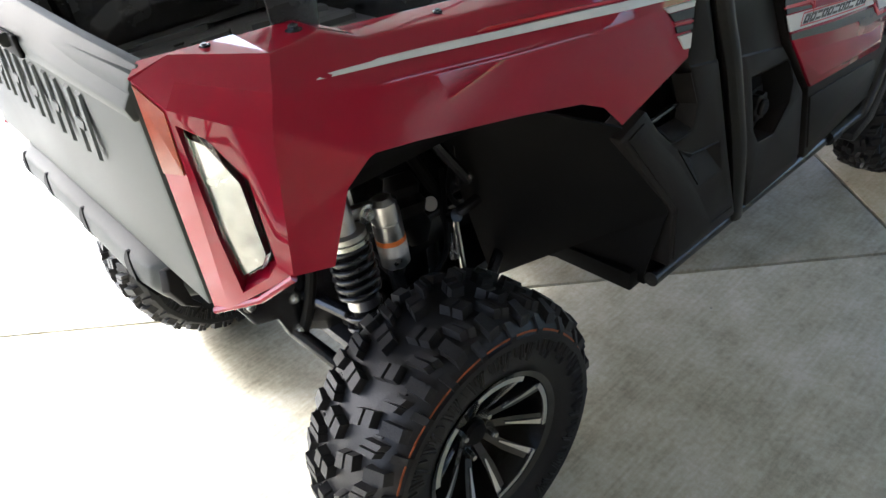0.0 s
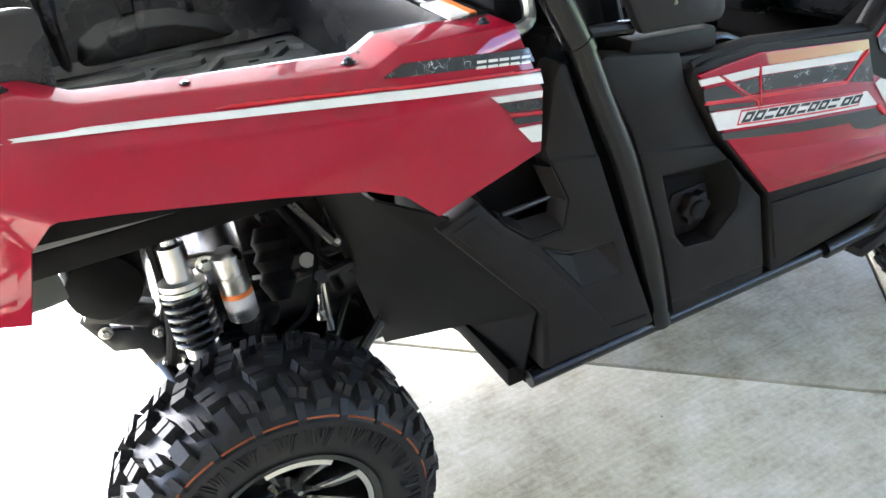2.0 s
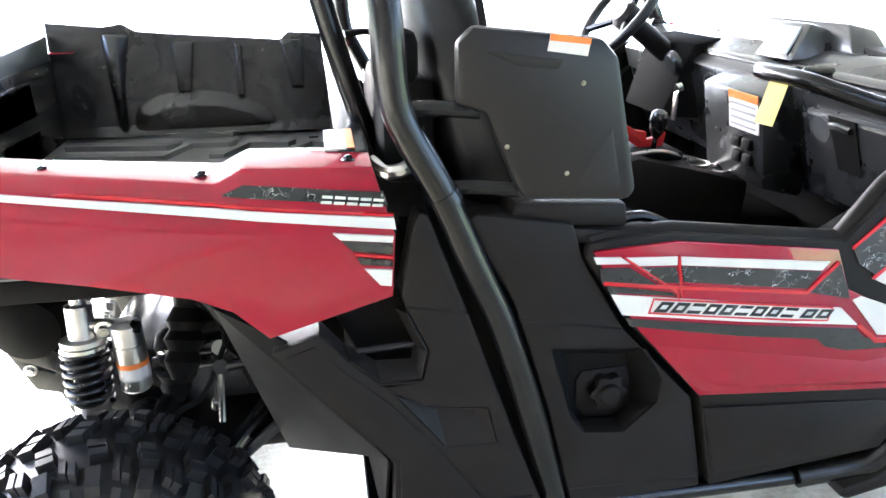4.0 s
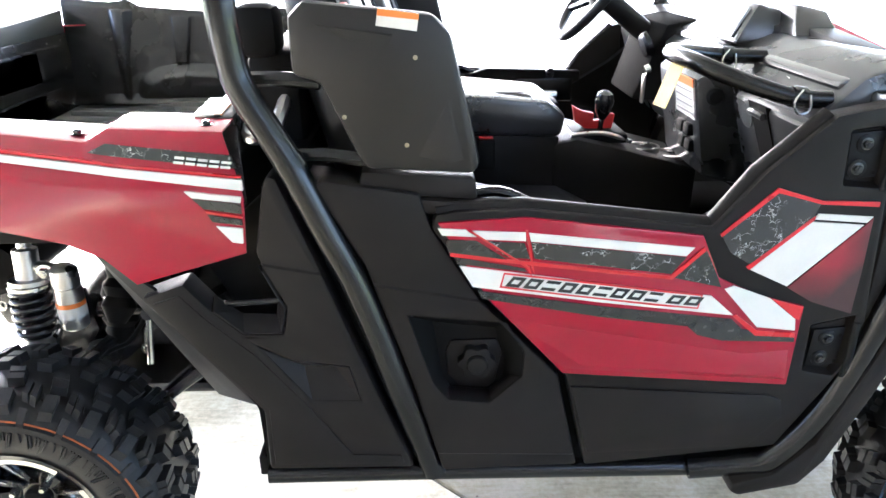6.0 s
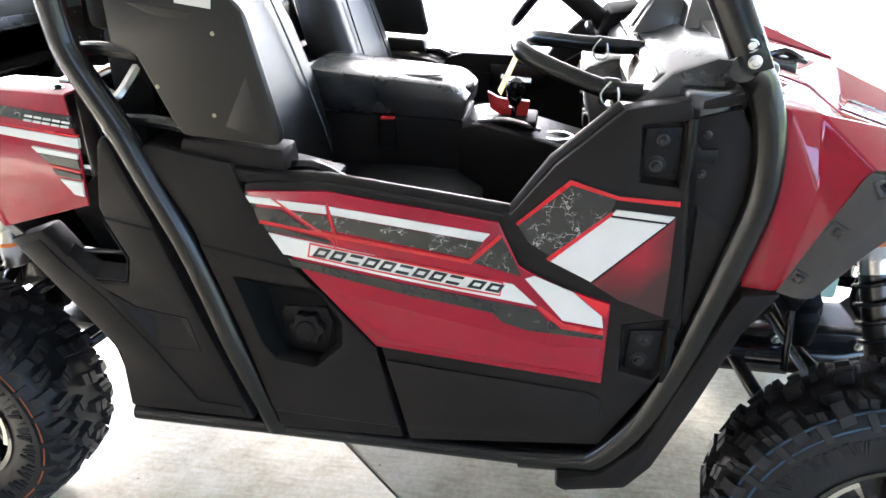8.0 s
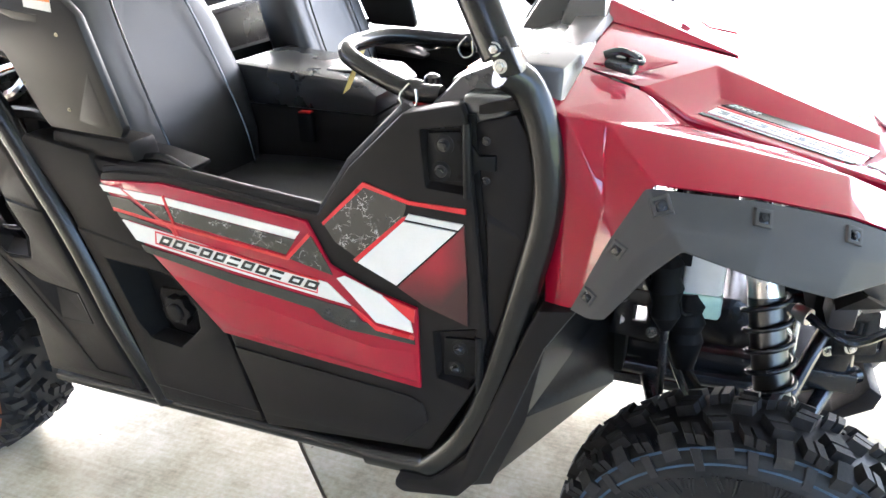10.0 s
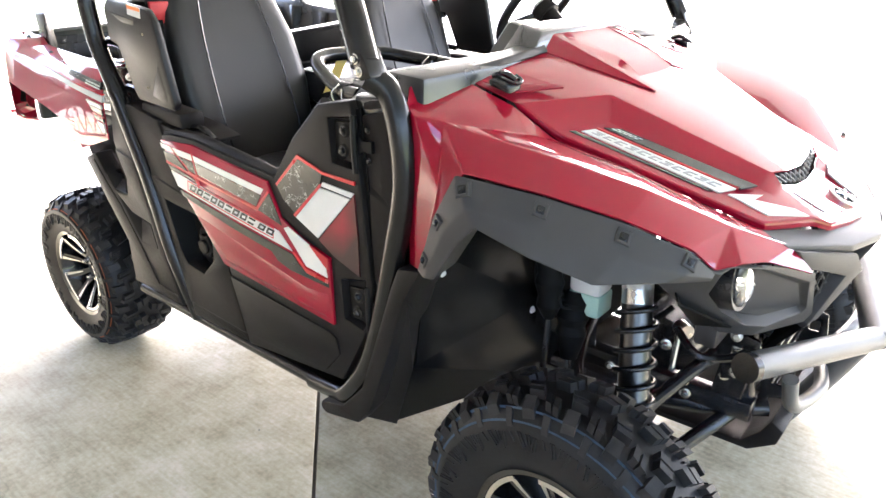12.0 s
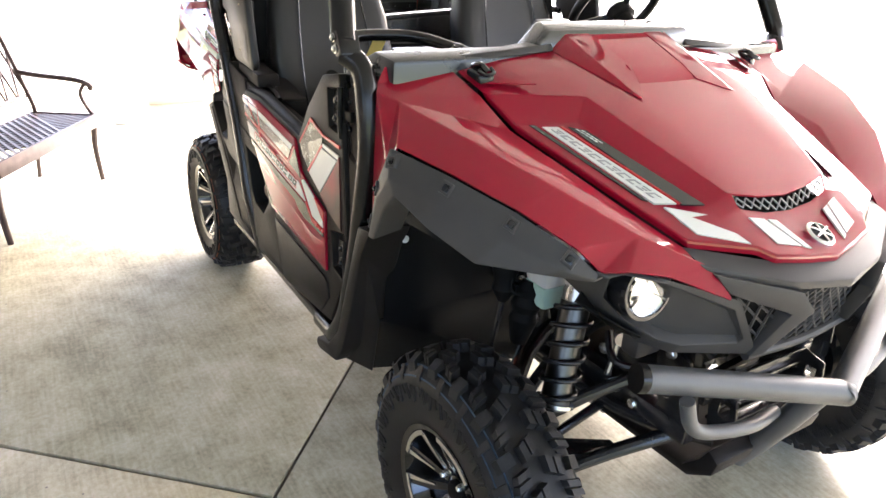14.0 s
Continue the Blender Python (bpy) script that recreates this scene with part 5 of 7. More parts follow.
for s in (-1, 1):
    for n, p in HOOD.items():
        if s > 0 and n.rstrip("_")[-1] == "0":
            index[(s, n)] = index[(-1, n)]
            continue
        index[(s, n)] = len(verts)
        verts.append(across(p, s))
    faces += [[index[(s, n)] for n in f.split()] for f in HOOD_FACES]
hood = part("hood", sheet(verts, faces, 0.004, 0.006), RED, V, "glossy cherry red hood with sharp creases", 14)
part("hood_vent_back", prism([(2.29, 1.015), (2.372, 0.985), (2.36, 0.958), (2.27, 0.99)], -0.19, 0.15), DARK, hood)


def mesh_bars(name, quad, n, m, r, parent, material):
    """A diamond mesh in the four-cornered field quad."""
    a, b, c, d = (Vector(p) for p in quad)
    at = lambda u, v: a * (1 - u) * (1 - v) + b * u * (1 - v) + c * u * v + d * (1 - u) * v
    bm = bmesh.new()
    for k in range(-m, n + m):
        for sg in (1, -1):
            u0 = (k + 0.5) / n
            u1 = u0 + sg * m / n
            ta, tb = sorted(((0 - u0) / (u1 - u0), (1 - u0) / (u1 - u0)))
            t0, t1 = max(0, ta), min(1, tb)
            if t1 - t0 > 0.05:
                tube([at(u0 + (u1 - u0) * t0, t0), at(u0 + (u1 - u0) * t1, t1)], r, 5, 1, bm)
    return part(name, bm, material, parent)


def on_plane(names, s, pts, off):
    """Corners (x, y) dropped on the plane through three named points of the hood, lifted by off along its normal."""
    a, b, c = (Vector(HOOD[n]) for n in names)
    n = (b - a).cross(c - a).normalized()
    n = n if n.z > 0 else -n
    out = []
    for x, y in pts:
        z = a.z - (n.x * (x - a.x) + n.y * (y - a.y)) / n.z
        p = Vector((x, y, z)) + n * off
        out.append(across(p, s))
    return out


def hood_decal(name, names, s, pts, material, off=0.0022, label="", bm=None):
    m = loft([on_plane(names, s, pts, off), on_plane(names, s, pts, -0.002)], True, bm)
    return m if bm is not None else part(name, m, material, hood, label)


def quad_at(q, u, v):
    """A point of the four-cornered field q of (x, y) pairs."""
    return tuple((q[0][i] * (1 - u) + q[1][i] * u) * (1 - v) + (q[3][i] * (1 - u) + q[2][i] * u) * v for i in (0, 1))


LEDGE, LOW, NOSE = ("q", "d", "e"), ("f", "e2", "nf"), ("wl", "k", "n0")
for s in (-1, 1):
    mesh_bars("hood_mesh", [across(p, s) for p in ((2.358, HOOD_MID, 1.024), (2.336, -0.178, 1.040), (2.350, -0.168, 1.022), (2.372, HOOD_MID, 0.999))], 6, 1, 0.0022, hood, BUMPER)
    # fin beside the raised rear field, running out to a point
    r0, tip, b0, st, sb = (1.783, -0.200, 1.303), (2.068, -0.184, 1.187), (1.800, -0.250, 1.262), (1.942, -0.108, 1.243), (1.990, -0.122, 1.208)
    bm = bmesh.new()
    P = {n: bm.verts.new(across(p, s)) for n, p in (("r0", r0), ("tip", tip), ("b0", b0), ("st", st), ("sb", sb), ("back", (1.783, -0.120, 1.262)), ("under", (1.98, -0.150, 1.196)), ("top", (1.783, -0.120, 1.303)))}
    for f in ("r0 tip b0", "r0 st sb tip", "r0 top st", "b0 tip under back", "r0 b0 back top", "top back under sb st", "tip sb under"):
        bm.faces.new([P[n] for n in f.split()])
    bmesh.ops.recalc_face_normals(bm, faces=bm.faces)
    soften(bm, 0.003, 2, 15)
    part("hood_ridge", bm, RED, hood, "", 18)
    # stripe with lettering along the flank ledge
    hood_decal("black_band", LEDGE, s, [(2.030, -0.372), (2.056, -0.340), (2.328, -0.250), (2.308, -0.296)], BLACKDEC, label="black decal beside the hood stripe")
    white = [(2.008, -0.428), (2.022, -0.394), (2.301, -0.304), (2.282, -0.348)]
    hood_decal("white_stripe", LEDGE, s, white, WHITE, label="white hood stripe with model lettering")
    hood_decal("red_line", LEDGE, s, [(2.022, -0.388), (2.024, -0.383), (2.306, -0.293), (2.304, -0.298)], REDLINE)
    hood_decal("grey_band", LEDGE, s, [(1.992, -0.452), (1.999, -0.440), (2.272, -0.356), (2.262, -0.366)], BLACKDEC)
    bm = bmesh.new()
    for k in range(11):
        u0, u1 = (k + 0.5) / 12, (k + 1.22) / 12
        cells = [(u0, u1, 0.28, 0.36), (u0, u1, 0.64, 0.72)] + ([(u0, u0 + 0.016, 0.36, 0.64)] if k % 3 else [(u0 + 0.02, u1, 0.46, 0.53)])
        for a, b, c, d in cells:
            hood_decal("", LEDGE, s, [quad_at([white[0], white[3], white[2], white[1]], u, v) for u, v in ((a, c), (b, c), (b, d), (a, d))], None, 0.0034, bm=bm)
    part("lettering", bm, TEXTGREY, hood, "grey slanted lettering reduced to plain shapes")
    bm = bmesh.new()
    dark = [(2.034, -0.370), (2.090, -0.351), (2.110, -0.325), (2.058, -0.342)]
    for k in range(5):
        u0, u1 = (k + 0.2) / 5, (k + 0.85) / 5
        for c, d in ((0.28, 0.42), (0.60, 0.74)):
            hood_decal("", LEDGE, s, [quad_at(dark, u, v) for u, v in ((u0, c), (u1, c), (u1, d), (u0, d))], None, 0.0034, bm=bm)
    part("lettering", bm, WHITE, hood, "small white lettering bars")
    # white blocks towards the nose
    hood_decal("white_block", LOW, s, [(2.296, -0.334), (2.346, -0.248), (2.430, -0.222), (2.373, -0.318)], WHITE, label="white block at the end of the hood stripe")
    hood_decal("white_block", NOSE, s, [(2.380, -0.172), (2.391, -0.135), (2.464, -0.102), (2.446, -0.158)], WHITE)
    hood_decal("white_block", NOSE, s, [(2.394, -0.125), (2.400, -0.104), (2.474, -0.080), (2.468, -0.094)], WHITE)
    # hood latch in its recess: base, rubber strap and end loop
    rec = [across(p, s) for p in ((1.812, -0.515, 1.2270), (1.838, -0.435, 1.2395), (1.945, -0.405, 1.2130), (1.880, -0.490, 1.2085))]
    part("latch_recess", sheet(rec, [(0, 1, 2, 3)], 0.003, 0.0), RED, hood)
    at = lambda *p: across(p, s)
    latch = part("hood_latch", loft([[at(1.830, -0.520, 1.222), at(1.842, -0.480, 1.232), at(1.842, -0.480, 1.244), at(1.830, -0.520, 1.236)], [at(1.880, -0.512, 1.206), at(1.888, -0.478, 1.215), at(1.886, -0.480, 1.236), at(1.876, -0.514, 1.228)]], True, r=0.005), STEEL, V, "black rubber hood latch")
    part("latch_strap", tube([at(1.828, -0.500, 1.240), at(1.855, -0.497, 1.247), at(1.884, -0.494, 1.234)], 0.007, 10, 4), GLOSS, latch)
    part("latch_loop", tube([at(1.872, -0.514, 1.236), at(1.892, -0.506, 1.230), at(1.890, -0.484, 1.234), at(1.872, -0.480, 1.242)], 0.0045, 8, 4), STEEL, latch)
# raised rear field between the fins, stepping down to the hood
fl, fr = (lambda y: across((0, y, 0), -1)[1]), (lambda y: across((0, y, 0), 1)[1])
field = [[(1.783, y, 1.301), (1.942, y, 1.2415), (1.990, y, 1.207), (1.985, y, 1.185), (1.783, y, 1.255)] for y in (fl(-0.122), HOOD_MID, fr(-0.122))]
part("hood_field", loft(field, True, r=0.003), RED, hood, "", 18)
# round badge on the nose, kept plain
bn = Vector((0.45, 0.0, 0.893))
bc = Vector(on_plane(NOSE, -1, [(2.452, HOOD_MID)], 0.001)[0])
part("nose_badge", turned([(0.033, 0), (0.033, 0.6), (0.028, 1.0)], bc - bn * 0.003, bc + bn * 0.006, 32), ALU, hood, "round silver badge")
part("badge_field", turned([(0.025, 0), (0.025, 1)], bc + bn * 0.004, bc + bn * 0.0068, 32), DARK, hood)
for k in range(3):
    a = k * math.pi / 3 + 0.3
    u = Vector((0.0, math.cos(a), 0)) + Vector((-0.893, 0, 0.45)) * math.sin(a)
    part("badge_bar", tube([bc + bn * 0.0068 - u * 0.026, bc + bn * 0.0068 + u * 0.026], 0.003, 8, 1), ALU, hood)


def bolt_pad(at, nrm, along, w, parent, material):
    """A raised four-sided pad under a bolt, lying in the surface with the normal nrm."""
    at, n = Vector(at), Vector(nrm).normalized()
    u = (Vector(along) - n * n.dot(Vector(along))).normalized()
    v = n.cross(u)
    ring = lambda k, h: [tuple(at + u * (a * w * k) + v * (b * w * k) + n * h) for a, b in ((-1.0, -0.85), (1.0, -1.0), (1.0, 1.0), (-1.0, 1.1))]
    return part("bolt_boss", loft([ring(1.15, -0.010), ring(1.0, 0.004), ring(0.62, 0.004), ring(0.55, 0.0015)], True, r=0.001), material, parent)


def front_fender(s):
    p = [
        (1.785, -0.535, 1.228), (1.899, -0.525, 1.188), (1.985, -0.500, 1.126), (2.290, -0.396, 1.014), (2.379, -0.364, 0.982), (2.470, -0.305, 0.905),     # 0-5 edge along the hood
        (1.766, -0.695, 1.236), (1.779, -0.719, 1.204), (1.867, -0.712, 1.182), (2.062, -0.648, 1.137), (2.225, -0.567, 1.083), (2.345, -0.450, 1.008), (2.429, -0.334, 0.950),   # 6-12 rear corner and crest
        (1.948, -0.758, 1.108), (2.091, -0.712, 1.086), (2.223, -0.648, 1.048), (2.325, -0.588, 1.000), (2.356, -0.547, 0.956), (2.389, -0.512, 0.964), (2.415, -0.430, 0.948), (2.472, -0.309, 0.897),   # 13-20 lower edge
        (1.792, -0.736, 0.868), (1.820, -0.751, 0.877), (1.846, -0.762, 0.886), (1.900, -0.769, 1.014), (1.812, -0.738, 1.192), (1.878, -0.745, 1.060),       # 21-26 rear edge
        (2.140, -0.478, 1.090), (1.960, -0.555, 1.142), (1.770, -0.575, 1.250),                                                                                                      # 27-28 valley beside the hood
    ]
    f = [(6, 29, 7), (29, 0, 7), (0, 1, 28, 8, 7), (1, 2, 28), (28, 2, 27), (8, 28, 9), (28, 27, 9), (27, 2, 3), (27, 3, 10, 9), (3, 4, 11, 10), (4, 5, 12, 11), (8, 9, 14, 13), (9, 10, 15, 14), (10, 11, 16, 15), (11, 17, 16), (11, 18, 17), (11, 12, 19, 18), (12, 5, 20, 19),
         (7, 8, 25), (7, 25, 22, 21), (25, 8, 26), (25, 26, 23, 22), (8, 13, 24, 26), (26, 24, 23)]
    if s > 0:
        p = [(x, y * 1.03, z + 0.028) if i in (6, 7, 8) else (x, y * 1.03, z + 0.018) if i == 9 else (x, y + 0.04, z) if i < 6 or i > 26 else (x, y, z) for i, (x, y, z) in enumerate(p)]
    q = part("front_fender", sheet(mir(p, s), f, 0.004, 0.0045), RED, V, "glossy cherry red front fender", 34)
    # dark channel under the gap beside the hood
    part("gap_channel", sheet(mir([(1.80, -0.500, 1.190), (1.90, -0.505, 1.160), (1.98, -0.475, 1.100), (2.28, -0.375, 0.990), (2.37, -0.345, 0.960), (2.38, -0.375, 0.950), (2.29, -0.410, 0.985), (1.98, -0.515, 1.095), (1.90, -0.540, 1.155), (1.80, -0.545, 1.190)], s), [(0, 1, 8, 9), (1, 2, 7, 8), (2, 3, 6, 7), (3, 4, 5, 6)], 0.003), DARK, q)
    # black flare round the wheel opening: a bolted band, and below its crease a broad face
    up = [(1.840, -0.766, 0.884), (1.890, -0.774, 1.013), (1.937, -0.767, 1.104), (2.091, -0.719, 1.083), (2.223, -0.655, 1.045), (2.325, -0.595, 0.997), (2.356, -0.554, 0.952)]
    mid = [(1.872, -0.785, 0.884), (1.928, -0.793, 0.998), (1.978, -0.793, 1.056), (2.105, -0.748, 1.034), (2.234, -0.685, 0.997), (2.332, -0.618, 0.962), (2.360, -0.562, 0.945)]
    low = [(1.898, -0.785, 0.887), (1.957, -0.791, 0.976), (1.998, -0.790, 1.020), (2.100, -0.768, 0.982), (2.212, -0.732, 0.948), (2.300, -0.640, 0.944), (2.354, -0.565, 0.937)]
    inn = [(x, y + 0.07, z + 0.012) for x, y, z in low]
    vv = up + mid + low + inn
    n = len(up)
    ff = [(r * n + i, r * n + i + 1, (r + 1) * n + i + 1, (r + 1) * n + i) for r in range(3) for i in range(n - 1)]
    flare = part("fender_flare", sheet(mir(vv, s), ff, 0.005, 0.006), GREYPL, q, "dark grey bolted fender flare", 22)
    for k, t, w in ((0, 0.28, 0.012), (1, 0.02, 0.012), (2, 0.05, 0.014), (3, 0.02, 0.013), (4, 0.02, 0.013), (5, 0.02, 0.013)):
        a, b = Vector(up[k]).lerp(Vector(up[k + 1]), t), Vector(mid[k]).lerp(Vector(mid[k + 1]), t)
        along = Vector(up[k + 1]) - Vector(up[max(0, k - 1)])
        at = a.lerp(b, 0.42)
        nn = along.cross(b - a).normalized()
        nn = nn if nn.y < 0 else -nn
        flip = lambda w3: Vector((w3.x, w3.y * -s, w3.z))
        bolt_pad(flip(at), flip(nn), flip(along), w, flare, GREYPL)
        bolt(flare, flip(at + nn * 0.002), flip(nn), 0.0065, "bolt", STEEL)
    # lamp housing and headlight
    h = [(2.340, -0.560, 0.955), (2.240, -0.553, 0.912), (2.284, -0.478, 0.832), (2.339, -0.392, 0.754), (2.394, -0.352, 0.748), (2.460, -0.182, 0.732), (2.469, -0.184, 0.757), (2.472, -0.274, 0.886), (2.410, -0.436, 0.942), (2.357, -0.520, 0.957)]
    rim = [(2.367, -0.532, 0.944), (2.345, -0.518, 0.892), (2.360, -0.470, 0.840), (2.389, -0.395, 0.788), (2.417, -0.352, 0.776), (2.453, -0.219, 0.764), (2.461, -0.216, 0.778), (2.466, -0.278, 0.864), (2.417, -0.432, 0.932), (2.377, -0.508, 0.950)]
    deep = [(x - d, y * 0.985, z + 0.003 + e) for (x, y, z), d, e in zip(rim, (0.055, 0.055, 0.050, 0.030, 0.022, 0.012, 0.010, 0.018, 0.040, 0.055), (0.0, 0.0, 0.008, 0.016, 0.016, 0.010, 0.0, -0.01, -0.004, 0.0))]
    bm = loft([mir(h, s), mir(rim, s), mir(deep, s)], "end")
    soften(bm, 0.004, 2, 15)
    lamp = part("lamp_housing", bm, GREYPL, V, "dark grey headlight housing", 22)
    d = Vector((0.985, -0.05 * -s, 0.10)).normalized()
    c = Vector((2.371, -0.432 * -s, 0.900))
    part("headlight_bowl", turned([(0.020, 0), (0.052, 0.5), (0.056, 1.0)], c - d * 0.045, c - d * 0.004, 28), SILVER, lamp, "silver headlight reflector")
    bm = bmesh.new()
    for k in range(3):
        a = math.pi / 2 + k * math.pi * 2 / 3
        e1 = d.cross(Vector((0, 0, 1))).normalized()
        e2 = e1.cross(d)
        tube([c + d * 0.003 - d * 0.012, c + d * 0.003 + (e1 * math.cos(a) + e2 * math.sin(a)) * 0.048], 0.0022, 6, 1, bm)
    part("reflector_rib", bm, SILVER, lamp)
    part("headlight_ring", turned([(0.060, 0), (0.064, 0.4), (0.062, 1.0), (0.054, 1.0), (0.054, 0.0)], c - d * 0.045, c + d * 0.008, 32), STEEL, lamp)
    part("headlight_lens", turned([(0.055, 0), (0.052, 0.5), (0.036, 0.85), (0.010, 1)], c, c + d * 0.024, 32), CLEAR, lamp, "clear round headlight lens")
    # shell behind the lamp, closing the nose from the side
    part("inner_fender", sheet(mir([(2.30, -0.545, 0.870), (2.25, -0.46, 0.885), (2.29, -0.40, 0.76), (2.37, -0.42, 0.79)], s), [(0, 1, 2, 3)], 0.004), DARK, V)
    # grille field inside the arrow-shaped bar
    g = part("grille_back", sheet(mir([(2.40, -0.30, 0.92), (2.43, 0.0, 0.90), (2.40, 0.0, 0.70), (2.38, -0.24, 0.72)], s), [(0, 1, 2, 3)], 0.004), DARK, V)
    mesh_bars("grille_mesh", mir([(2.460, -0.290, 0.920), (2.497, -0.122, 0.854), (2.490, -0.120, 0.840), (2.453, -0.184, 0.738)], s), 5, 3, 0.0032, g, GREYPL)
    mesh_bars("grille_mesh", mir([(2.495, -0.102, 0.879), (2.500, 0.0, 0.874), (2.463, 0.0, 0.734), (2.457, -0.153, 0.734)], s), 4, 4, 0.0032, g, GREYPL)


for s in (-1, 1):
    front_fender(s)

# grey plate under the nose and the beak below it
N = [(2.374, -0.356, 0.978), (2.462, -0.186, 0.950), (2.494, -0.02, 0.934), (2.462, 0.146, 0.950), (2.374, 0.316, 0.978)]
M = [(2.424, -0.350, 0.956), (2.512, -0.170, 0.922), (2.546, -0.02, 0.912), (2.512, 0.140, 0.922), (2.424, 0.316, 0.956)]
L = [(2.436, -0.330, 0.938), (2.514, -0.155, 0.902), (2.544, -0.02, 0.892), (2.514, 0.128, 0.902), (2.436, 0.296, 0.938)]
K = [(x - 0.06, y * 0.95, z + 0.004) for x, y, z in L]
vv = N + M + L + K
nose_plate = part("nose_plate", sheet(vv, [(r * 5 + i, r * 5 + i + 1, (r + 1) * 5 + i + 1, (r + 1) * 5 + i) for r in range(3) for i in range(4)], 0.005, 0.005), GREYPL, V, "grey plastic plate under the nose", 20)
for s in (-1, 1):
    a = [(2.446, -0.335, 0.944), (2.523, -0.150, 0.900), (2.535, -0.110, 0.852), (2.478, -0.160, 0.732), (2.468, -0.190, 0.730), (2.511, -0.150, 0.844), (2.462, -0.298, 0.900)]
    b = [(x - 0.035, y * 0.98, z) for x, y, z in a]
    part("beak_bar", loft([mir(a, s), mir(b, s)], True, r=0.004), GREYPL, V, "grey arrow-shaped grille bar", 22)
part("chin", tube([(2.455, -0.185, 0.728), (2.462, -0.08, 0.724), (2.464, 0.0, 0.722), (2.462, 0.08, 0.724), (2.455, 0.185, 0.728)], 0.012, 10, 2), GREYPL, V)

valance = [[(2.445, y * 0.9, 0.722), (2.458, y, 0.716), (2.400, y * 1.1, 0.640), (2.385, y * 1.1, 0.646)] for y in (-0.19, -0.08, 0.08, 0.19)]
part("lower_valance", loft(valance, True, r=0.003), DARK, V, "black plastic lip below the grille")
for k in range(5):
    part("intake_slat", box(2.385, 2.410, -0.16, 0.16, 0.470 + 0.036 * k, 0.478 + 0.036 * k, 0.002), STEEL, V)

# tubular front bumper: a wide V with plain ends
bumper = part("front_bumper", tube([(2.425, -0.462, 0.738), (2.572, -0.03, 0.656), (2.584, 0.0, 0.652), (2.572, 0.03, 0.658), (2.425, 0.475, 0.770)], 0.0285, 20, 5), BUMPER, V, "grey textured tubular front bumper", 40)
part("bumper_cap", tube([(2.420, -0.476, 0.7405), (2.426, -0.459, 0.7375)], 0.0300, 20, 1), TUBE, bumper)
part("bumper_cap", tube([(2.420, 0.490, 0.7738), (2.426, 0.472, 0.7695)], 0.0300, 20, 1), TUBE, bumper)
for s in (-1, 1):
    part("bumper_stay", tube([(2.490, s * 0.400, 0.705), (2.495, s * 0.375, 0.640), (2.505, s * 0.325, 0.612), (2.520, s * 0.205, 0.594), (2.50, s * 0.09, 0.578)], 0.0155, 14, 5), BUMPER, bumper)
part("bumper_leg", tube([(2.560, -0.05, 0.650), (2.49, -0.045, 0.50), (2.42, -0.04, 0.37)], 0.027, 16, 3), BUMPER, bumper)
skid = [(2.47, 0.445), (2.46, 0.405), (2.40, 0.362), (2.10, 0.355), (2.10, 0.370), (2.38, 0.380), (2.42, 0.425), (2.44, 0.465)]
part("front_skid_plate", loft([[(x, y, z) for x, z in skid] for y in (-0.20, -0.16, 0.16, 0.20)], True, r=0.004), PLASTIC, V, "black plastic skid plate")


# ---- cab ----
part("cab_floor", box(0.75, 1.60, -0.66, 0.66, 0.43, 0.46, 0.004), DARK, V)
part("cab_tunnel", box(0.60, 1.78, -0.14, 0.10, 0.44, 0.80, 0.02), DARK, V)
part("firewall", prism([(1.76, 0.45), (1.80, 0.45), (1.84, 1.22), (1.80, 1.22)], -0.46, 0.46), DARK, V)
part("rear_bulkhead", prism([(0.58, 0.45), (0.62, 0.45), (0.66, 1.12), (0.62, 1.12)], -0.68, 0.68), DARK, V)
part("seat_box", box(0.62, 1.16, -0.66, 0.66, 0.44, 0.78, 0.02), DARK, V)


